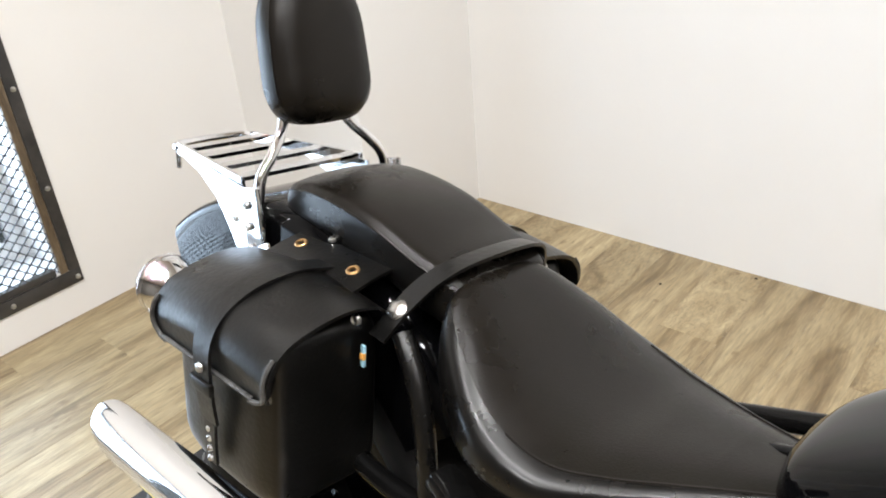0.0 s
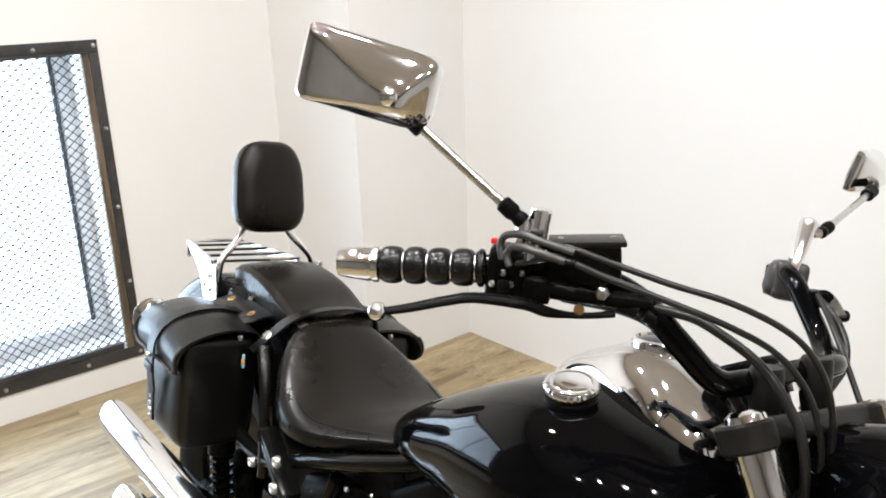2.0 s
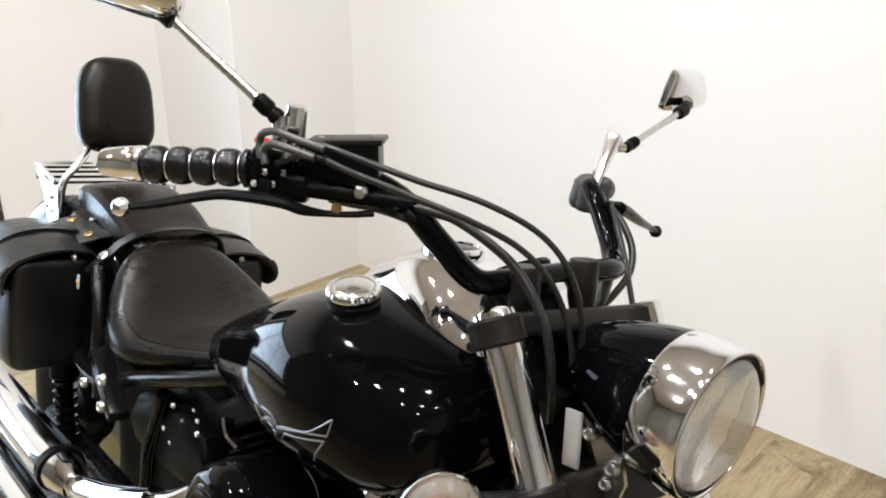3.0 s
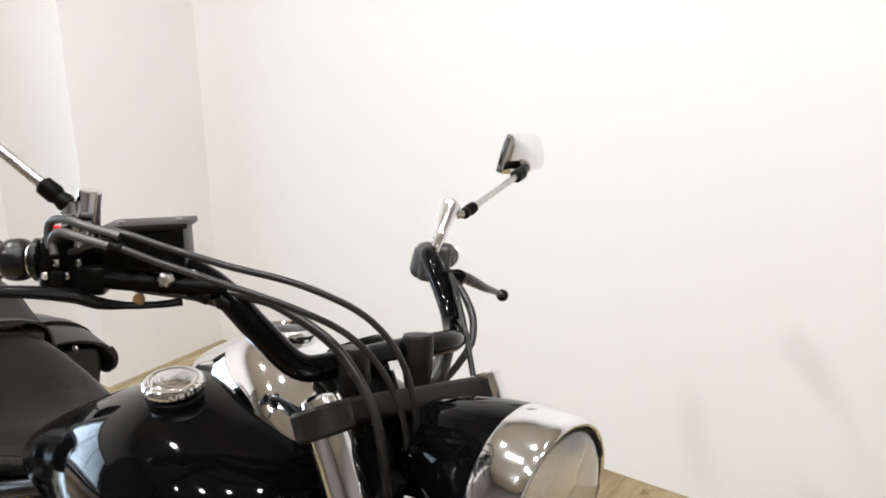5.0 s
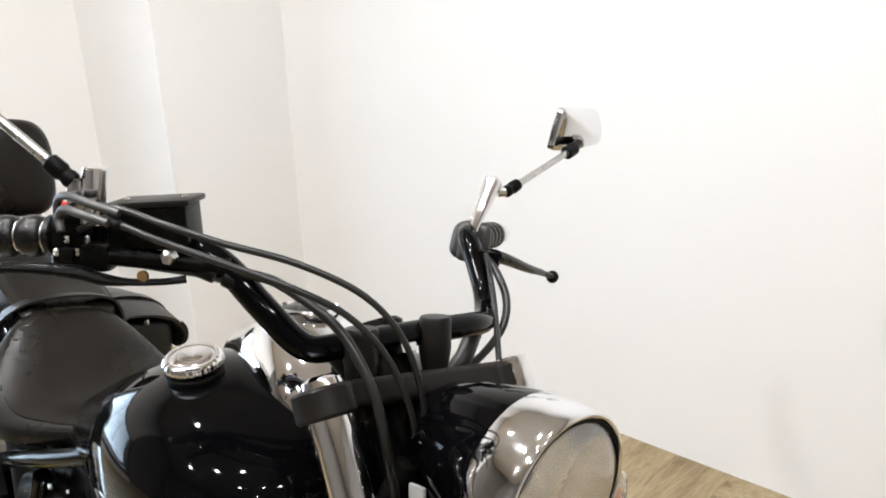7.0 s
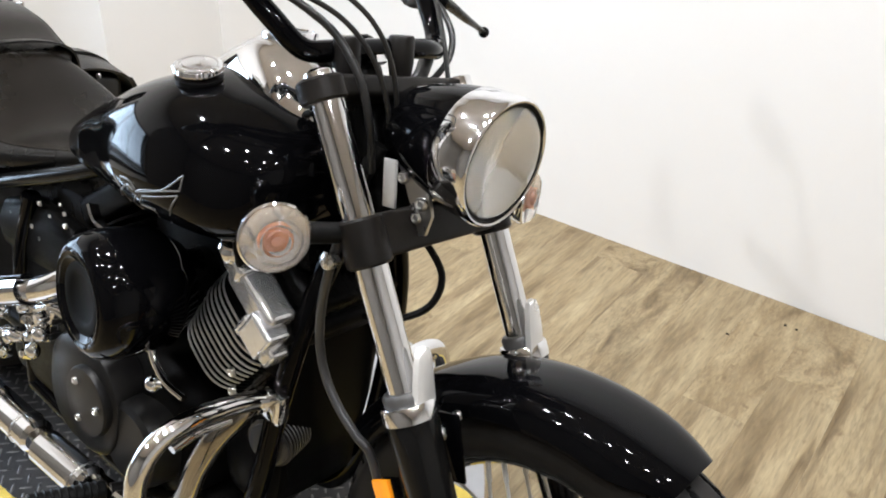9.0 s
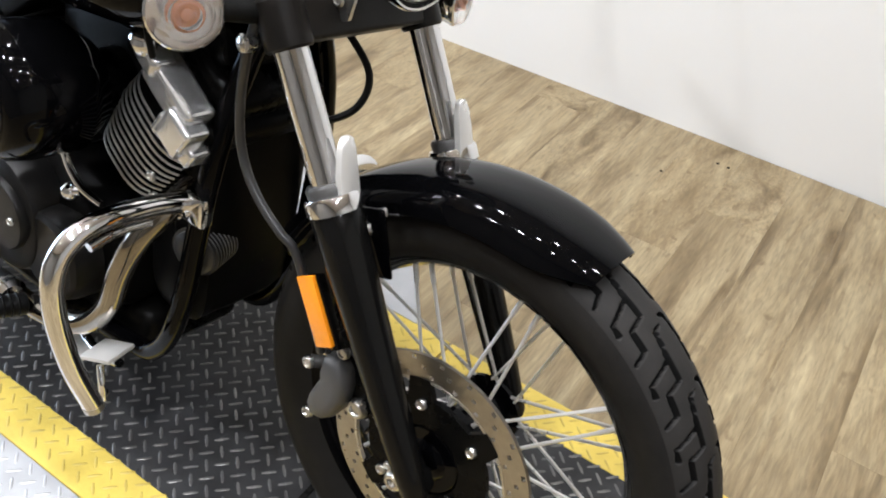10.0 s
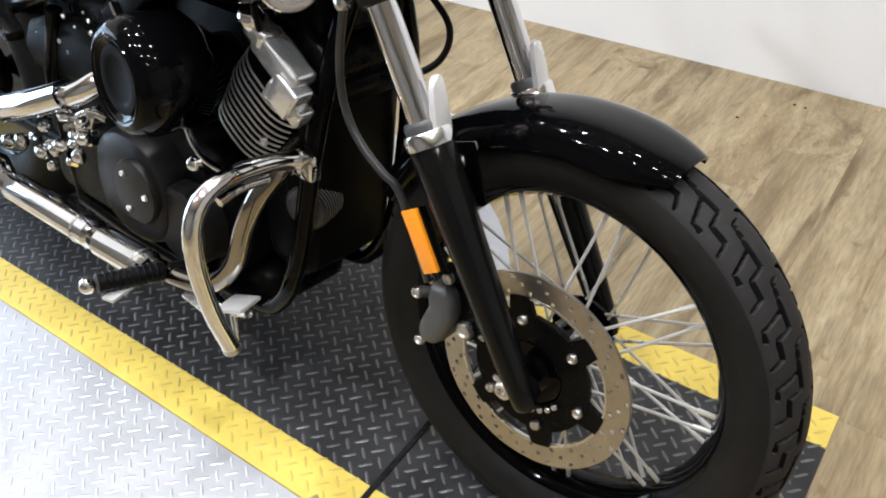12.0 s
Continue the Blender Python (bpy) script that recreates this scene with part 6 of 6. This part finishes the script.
# brake hose and small pipes by the fork
part("brake_hose", tube([(-0.258, -0.150, 0.826), (-0.271, -0.148, 0.777), (-0.286, -0.138, 0.72), (-0.287, -0.132, 0.666), (-0.272, -0.13, 0.627), (-0.245, -0.13, 0.599), (-0.213, -0.128, 0.576), (-0.187, -0.122, 0.552), (-0.140, -0.110, 0.435)], 0.0056, 10, 6), HOSE, bike, "grey rubber brake hose")
part("hose_clip", lathe([(0, 0.010), (0.012, 0.010), (0.014, 0.006)], (-0.262, -0.152, 0.792), (0, -1, 0.1), 14), STEEL, bike)
part("speedometer_cable", tube([(-0.300, 0.03, 0.78), (-0.262, 0.05, 0.725), (-0.262, 0.035, 0.680), (-0.300, 0.01, 0.650), (-0.340, 0.0, 0.64)], 0.005, 8, 6), RUBBER, bike)
part("wiring_tube", tube([(-0.30, -0.06, 0.90), (-0.315, -0.07, 0.85), (-0.318, -0.06, 0.80), (-0.34, -0.03, 0.76)], 0.010, 10, 6), RUBBER, bike)

# ---- handlebar and controls ----
YO = -0.016                                    # the bars sit slightly off the middle
BZ = 0.992


def bar_side(side):
    k = 1.0 if side < 0 else 0.68
    if side > 0:
        return [(-0.360, YO + 0.020, 0.996), (-0.362, 0.066, 0.994), (-0.383, 0.112, 0.986), (-0.411, 0.143, 0.988), (-0.432, 0.160, 1.002), (-0.456, 0.171, 1.023),
                (-0.482, 0.182, 1.045), (-0.505, 0.199, 1.053), (-0.526, 0.236, 1.048), (-0.552, 0.286, 1.037), (-0.584, 0.348, 1.029)]
    return [(-0.360, YO + side * 0.020, 0.996), (-0.362, YO + side * 0.078, 0.995), (-0.374, YO + side * 0.112, BZ + 0.004 * k), (-0.403, YO + side * 0.138, BZ + 0.035 * k), (-0.440, YO + side * 0.160, BZ + 0.068 * k),
            (-0.480, YO + side * 0.190, BZ + 0.082 * k), (-0.530, YO + side * 0.235, BZ + 0.078 * k), (-0.590, YO + side * 0.298, BZ + 0.068 * k), (-0.648, YO + side * 0.356, BZ + 0.058 * k)]


handlebar = part("handlebar", tube(list(reversed(bar_side(-1))) + bar_side(1), 0.0125, 16, 6), BLACK, bike, "black cruiser handlebar")
for side in (-1, 1):
    y = -0.041 + side * 0.045
    part("riser", lathe([(0, 0.0115), (0.024, 0.0115), (0.040, 0.0145), (0.050, 0.0158), (0.078, 0.0158), (0.081, 0.0142), (0.0815, 0.001)], (-0.338, y, 0.934), (-0.14, 0, 1), 26), WARMSATIN, handlebar, "warm-toned black handlebar riser")


def grip(side):
    a, b = Vector(bar_side(side)[-1]), Vector((-0.550, YO - 0.257, BZ + 0.0735) if side < 0 else (-0.530, YO + 0.258, BZ + 0.049))
    d = (a - b).normalized()
    L = (a - b).length
    prof = [(0, 0.0150), (0.002, 0.0185), (0.006, 0.019), (0.009, 0.0155)]
    n = 4
    w = (L - 0.046) / n
    for k in range(n):
        h = 0.010 + k * w
        prof += [(h + w * 0.01, 0.0138), (h + w * 0.05, 0.0152), (h + w * 0.14, 0.0172), (h + w * 0.32, 0.0184), (h + w * 0.5, 0.0187), (h + w * 0.68, 0.0184), (h + w * 0.86, 0.0172), (h + w * 0.95, 0.0152), (h + w * 0.99, 0.0138)]
    prof += [(L - 0.034, 0.0150)]
    g = part("grip", lathe(prof, b, d, 32), GRIPRUBBER, bike, "black bulged rubber grip with chrome end")
    part("grip_end", lathe([(L - 0.037, 0.0145), (L - 0.035, 0.0178), (L - 0.030, 0.0180), (L - 0.028, 0.0166), (L - 0.024, 0.0172), (L - 0.012, 0.0158), (L + 0.002, 0.0140), (L + 0.006, 0.0125), (L + 0.007, 0.010), (L + 0.0055, 0.008), (L + 0.0055, 0.001)], b, d, 28), CHROME, g, "chrome grip end cap")
    for k in range(n + 1):
        part("grip_ring", lathe([(0.0090 + k * w, 0.0135), (0.0094 + k * w, 0.0146), (0.0106 + k * w, 0.0146), (0.0110 + k * w, 0.0135)], b, d, 24), STEEL, g)
    return b, d


gb, gd = grip(-1)
gbl, gdl = grip(1)
zr = math.degrees(math.atan2(gd.y, gd.x))
hr = rot(0, 0, zr)
house = part("switch_housing", box(gb - gd * 0.022 + Vector((0, 0, -0.002)), (0.040, 0.044, 0.052), 0.009, rot=hr, seg=3), SATIN, bike, "black throttle and switch housing")
part("kill_switch", box((-0.540, -0.271, 1.0945), (0.014, 0.008, 0.006), 0.002, rot=hr, seg=2), RED, house, "red kill switch")
part("start_button", box(gb - gd * 0.020 + Vector((0.016, -0.016, -0.012)), (0.012, 0.012, 0.012), 0.003, rot=hr), RUBBER, house)
for k in range(4):
    bolt(gb - gd * (0.008 + 0.009 * k) + Vector((0.016, -0.014, -0.010 + 0.011 * (k % 2))), house, 0.5)
for way in ([(-0.516, -0.285, 1.083), (-0.521, -0.285, 1.096), (-0.515, -0.285, 1.106), (-0.494, -0.284, 1.111), (-0.474, -0.279, 1.109), (-0.450, -0.262, 1.104)],
            [(-0.502, -0.288, 1.080), (-0.507, -0.288, 1.091), (-0.496, -0.288, 1.100), (-0.473, -0.284, 1.100), (-0.452, -0.270, 1.096)]):
    part("cable_elbow", tube(way, 0.0036, 10, 5), DARKALU, house, "bent grey cable elbow")
tilt_r = hr @ rot(0, 9, 0)
mc = part("master_cylinder", box((-0.476, -0.219, 1.0885), (0.068, 0.046, 0.038), 0.005, rot=tilt_r, seg=3), SATIN, bike, "black brake fluid reservoir")
part("lid", box((-0.476, -0.219, 1.1085), (0.071, 0.049, 0.0055), 0.002, rot=tilt_r), WARMSATIN, mc, "warm-toned black lid")
part("lid_screw", lathe([(0, 0.003), (0.0012, 0.0028), (0.0014, 0.0005)], (-0.491, -0.238, 1.1078), (0, 0, 1), 12), STEEL, mc)
part("lid_screw", lathe([(0, 0.003), (0.0012, 0.0028), (0.0014, 0.0005)], (-0.461, -0.200, 1.1148), (0, 0, 1), 12), STEEL, mc)
part("piston_body", rod((-0.482, -0.262, 1.063), (-0.428, -0.172, 1.058), 0.0085, 18), SATIN, mc)
part("banjo_bolt", lathe([(0, 0.0065), (0.008, 0.0065), (0.010, 0.004), (0.0102, 0.001)], (-0.449, -0.216, 1.066), (0.5, -0.85, 0.0), 6), STEEL, mc, "steel hose bolt")
part("perch", box((-0.488, -0.262, 1.060), (0.026, 0.024, 0.022), 0.005, rot=hr), SATIN, mc)
part("sight_glass", lathe([(0, 0.005), (0.003, 0.0048), (0.0035, 0.001)], (-0.456, -0.237, 1.049), (0.6, -0.8, 0), 14), BRASS, mc, "brass sight glass")
lever = part("brake_lever", tube([(-0.441, -0.206, 1.047), (-0.450, -0.224, 1.044), (-0.461, -0.246, 1.043), (-0.470, -0.266, 1.045), (-0.480, -0.286, 1.051), (-0.500, -0.326, 1.053), (-0.512, -0.349, 1.048), (-0.525, -0.376, 1.040), (-0.535, -0.396, 1.035)], [0.005, 0.0042, 0.0045, 0.0075, 0.0085, 0.0070, 0.0064, 0.0058, 0.0052], 12, 6, flat=0.7), SATIN, bike, "black brake lever")
part("lever_ball", ball((-0.539, -0.402, 1.034), 0.0085, 14), CHROME, lever)
lhouse = part("switch_housing", box(gbl - gdl * 0.020 + Vector((-0.003, 0.001, -0.005)), (0.046, 0.046, 0.049), 0.018, rot=rot(8, 0, 118), seg=4), DARKALU, bike, "black switch housing")
part("housing_clamp", box(gbl - gdl * 0.036 + Vector((0.006, 0.004, -0.004)), (0.016, 0.042, 0.052), 0.010, rot=rot(0, 0, 118), seg=3), DARKALU, lhouse)
part("housing_screw", rod(gbl - gdl * 0.020 + Vector((0.010, -0.012, 0.022)), gbl - gdl * 0.020 + Vector((0.012, -0.014, 0.030)), 0.004, 10), STEEL, lhouse)
part("switch_tab", box(gbl - gdl * 0.014 + Vector((-0.016, -0.006, 0.004)), (0.016, 0.012, 0.016), 0.003), RUBBER, lhouse)
part("switch_tab", box(gbl - gdl * 0.018 + Vector((-0.012, -0.006, -0.022)), (0.020, 0.010, 0.012), 0.003), RUBBER, lhouse)
part("clutch_perch", box((-0.452, 0.186, 1.035), (0.026, 0.024, 0.020), 0.006, rot=rot(0, 0, 40)), SATIN, bike)
lv2 = part("clutch_lever", tube([(-0.445, 0.185, 1.040), (-0.455, 0.220, 1.030), (-0.478, 0.290, 1.008), (-0.498, 0.345, 0.993), (-0.511, 0.385, 0.981)], [0.011, 0.0105, 0.0085, 0.0065, 0.0055], 12, 6, flat=0.7), SATIN, bike, "black clutch lever")
part("lever_ball", ball((-0.513, 0.391, 0.979), 0.0092, 14), RUBBER, lv2)


# mirrors
def mirror(center, e1, e2, w, h, boss, joint, low, base, side, deep=1.0):
    c, e1 = Vector(center), Vector(e1).normalized()
    e2 = Vector(e2)
    e2 = (e2 - e1 * e2.dot(e1)).normalized()
    n = e1.cross(e2).normalized()
    rings = []
    for dist, s in ((-0.006, 0.965), (-0.004, 1.0), (0.002, 1.0), (0.005, 0.985), (0.0085, 0.945), (0.0140, 0.83), (0.0200, 0.66), (0.0255, 0.48), (0.0290, 0.33), (0.0308, 0.20), (0.0316, 0.09), (0.0318, 0.01)):
        bend = 0.24 + 0.26 * (1 - s)
        ring = []
        for i in range(64):
            a = 2 * math.pi * (i + 0.5) / 64
            x, y = math.cos(a), math.sin(a)
            px = w / 2 * math.copysign(abs(x) ** bend, x) * s + w * 0.24 * (1 - s)
            py = h / 2 * math.copysign(abs(y) ** bend, y) * s * (1 + 0.10 * x * -1) - h * 0.20 * (1 - s)
            ring.append(c + e1 * px + e2 * py + n * dist * deep)
        rings.append(ring)
    m = part("rear_view_mirror", skin(rings), CHROME, bike, "chrome rectangular rear-view mirror on a stem", angle=48)
    glass = bmesh.new()
    f = [glass.verts.new(c + e1 * (w / 2 * 0.93 * math.copysign(abs(math.cos(a)) ** 0.36, math.cos(a))) + e2 * (h / 2 * 0.91 * math.copysign(abs(math.sin(a)) ** 0.36, math.sin(a))) - n * 0.0068) for a in np.linspace(0, 2 * math.pi, 40, endpoint=False)]
    glass.faces.new(f)
    part("mirror_glass", glass, MIRROR, m)
    b = c + e1 * (w * boss[0]) + e2 * (h * boss[1]) + n * 0.026 * deep
    part("ball_joint", ball(b, 0.0100, 16), CHROME, m)
    j, lo = Vector(joint), Vector(low)
    part("joint_neck", rod(b, j, 0.0068, 14), SATIN, m)
    part("joint_boot", rod(j + (j - lo).normalized() * 0.008, j - (j - lo).normalized() * 0.012, 0.0095, 14), RUBBER, m, "black rubber boot")
    part("stem", rod(j, lo, 0.0046, 14), STEEL, m, "chrome mirror stem")
    part("lock_nut", lathe([(-0.012, 0.0055), (-0.010, 0.0080), (0.002, 0.0084), (0.006, 0.0066), (0.011, 0.0080), (0.015, 0.0076), (0.017, 0.005)], lo, lo - j, 14), SATIN, m)
    part("stem_base", rod(lo + (lo - j).normalized() * 0.014, base, 0.0062, 14), CHROME, m)
    return m


mr = mirror((-0.618, -0.386, 1.232), (0.090, 0.085, -0.020), (0.010, 0.002, 0.053), 0.132, 0.070, (0.22, -0.10), (-0.585, -0.354, 1.199), (-0.511, -0.287, 1.130), (-0.502, -0.276, 1.108), -1)
part("mirror_post", rod((-0.498, -0.264, 1.086), (-0.495, -0.264, 1.135), 0.0100, 18), CHROME, mr, "chrome post")
part("mirror_web", box((-0.503, -0.276, 1.112), (0.010, 0.018, 0.028), 0.004, rot=hr), CHROME, mr)
ml = mirror((-0.565, 0.462, 1.1875), (-0.036, 0.133, 0.005), (0.010, 0.005, 0.058), 0.138, 0.061, (-0.20, -0.20), (-0.521, 0.405, 1.159), (-0.506, 0.274, 1.110), (-0.511, 0.252, 1.103), 1)
part("mirror_post", tube([(-0.500, 0.203, 1.055), (-0.503, 0.213, 1.072), (-0.508, 0.227, 1.092), (-0.514, 0.243, 1.114), (-0.515, 0.246, 1.118)], [0.0058, 0.0066, 0.0092, 0.0122, 0.0100], 16, 5), CHROME, ml, "chrome tapered post")

# cables and hoses over the bars
def cable(name, points, r):
    part(name, tube([tuple(p) for p in points], r, 10, 7), CABLE, bike, "black " + name.replace("_", " "))


cable("throttle_cable", [gb - gd * 0.030 + Vector((0.014, -0.010, 0.022)), (-0.470, -0.262, 1.106), (-0.420, -0.236, 1.099), (-0.385, -0.205, 1.090), (-0.345, -0.160, 1.079), (-0.312, -0.115, 1.056), (-0.294, -0.083, 1.018), (-0.288, -0.060, 0.962), (-0.296, -0.045, 0.900)], 0.0030)
cable("throttle_cable", [gb - gd * 0.026 + Vector((0.018, -0.014, 0.010)), (-0.463, -0.268, 1.096), (-0.425, -0.245, 1.088), (-0.383, -0.210, 1.076), (-0.345, -0.168, 1.061), (-0.318, -0.128, 1.040), (-0.300, -0.096, 1.005), (-0.292, -0.070, 0.955), (-0.294, -0.052, 0.900)], 0.0030)
cable("brake_hose", [(-0.444, -0.186, 1.056), (-0.406, -0.162, 1.055), (-0.380, -0.148, 1.050), (-0.337, -0.125, 1.026), (-0.308, -0.115, 0.997), (-0.291, -0.108, 0.966), (-0.286, -0.096, 0.920), (-0.300, -0.070, 0.870)], 0.0046)
cable("wiring_loom", [(-0.500, -0.215, 1.048), (-0.450, -0.160, 1.040), (-0.410, -0.120, 1.005), (-0.375, -0.090, 0.975), (-0.365, -0.070, 0.940)], 0.0056)
cable("wiring_loom", [(-0.492, -0.205, 1.050), (-0.440, -0.148, 1.034), (-0.392, -0.110, 0.990), (-0.380, -0.060, 0.965), (-0.385, -0.020, 0.94)], 0.0055)
cable("clutch_cable", [(-0.458, 0.182, 1.040), (-0.441, 0.170, 1.037), (-0.390, 0.134, 1.000), (-0.336, 0.090, 0.959), (-0.305, 0.065, 0.935), (-0.300, 0.055, 0.900)], 0.0034)
cable("wiring_loom", [(-0.455, 0.180, 1.038), (-0.426, 0.170, 1.027), (-0.401, 0.165, 1.002), (-0.387, 0.150, 0.976), (-0.387, 0.130, 0.952), (-0.385, 0.100, 0.935)], 0.0046)
cable("wiring_loom", [(-0.385, 0.100, 0.975), (-0.372, 0.075, 0.955), (-0.375, 0.060, 0.935)], 0.010)
for p in ((-0.446, -0.196, 1.056), (-0.428, -0.178, 1.049)):
    part("hose_boot", rod(p, Vector(p) + Vector((0.013, 0.013, -0.006)), 0.0078, 12), RUBBER, bike)
for q in ((-0.486, -0.264, 1.104), (-0.470, -0.2665, 1.096)):
    part("cable_ferrule", rod(q, Vector(q) + Vector((0.024, 0.006, -0.001)), 0.0042, 12), RUBBER, bike)

# ---- floor planks, one by one ----
PW, PL = 0.152, 1.22
plank_me = smooth_link("plank", box((0, 0, -0.0075), (PW - 0.0001, PL - 0.0001, 0.012), 0.0003, seg=1), WOOD)
random.seed(7)
x = BACK + PW / 2
while x < FAR:
    y = NEAR - random.random() * PL
    stop = SIDE + 0.03
    while y < stop:
        lo, hi = max(y, NEAR), min(y + PL, stop)
        if hi - lo > 0.02:
            o = new("plank", plank_me)
            o.parent = floor
            o.location = (x, (lo + hi) / 2, -0.0015)
            o.scale.y = (hi - lo) / PL
        y += PL
    x += PW

# treads beside the front of the motorcycle, one by one
tread_me = {}
for x, y, a, mat_, owner in PIECES:
    if mat_.name not in tread_me:
        bm = bmesh.new()
        vs = [bm.verts.new((u * TREAD_SIZE[0], v * TREAD_SIZE[1], h * TREAD_SIZE[2] - 0.0004)) for u, v, h in TREAD]
        for q in TREAD_FACES:
            bm.faces.new([vs[i] for i in q])
        tread_me[mat_.name] = smooth_link("tread", bm, mat_, 60)
    o = new("tread", tread_me[mat_.name])
    o.parent = owner
    o.matrix_basis = Matrix.Translation((x, y, 0.002 if mat_ is SILVERLUG else 0.003)) @ Matrix.Rotation(a, 4, "Z")
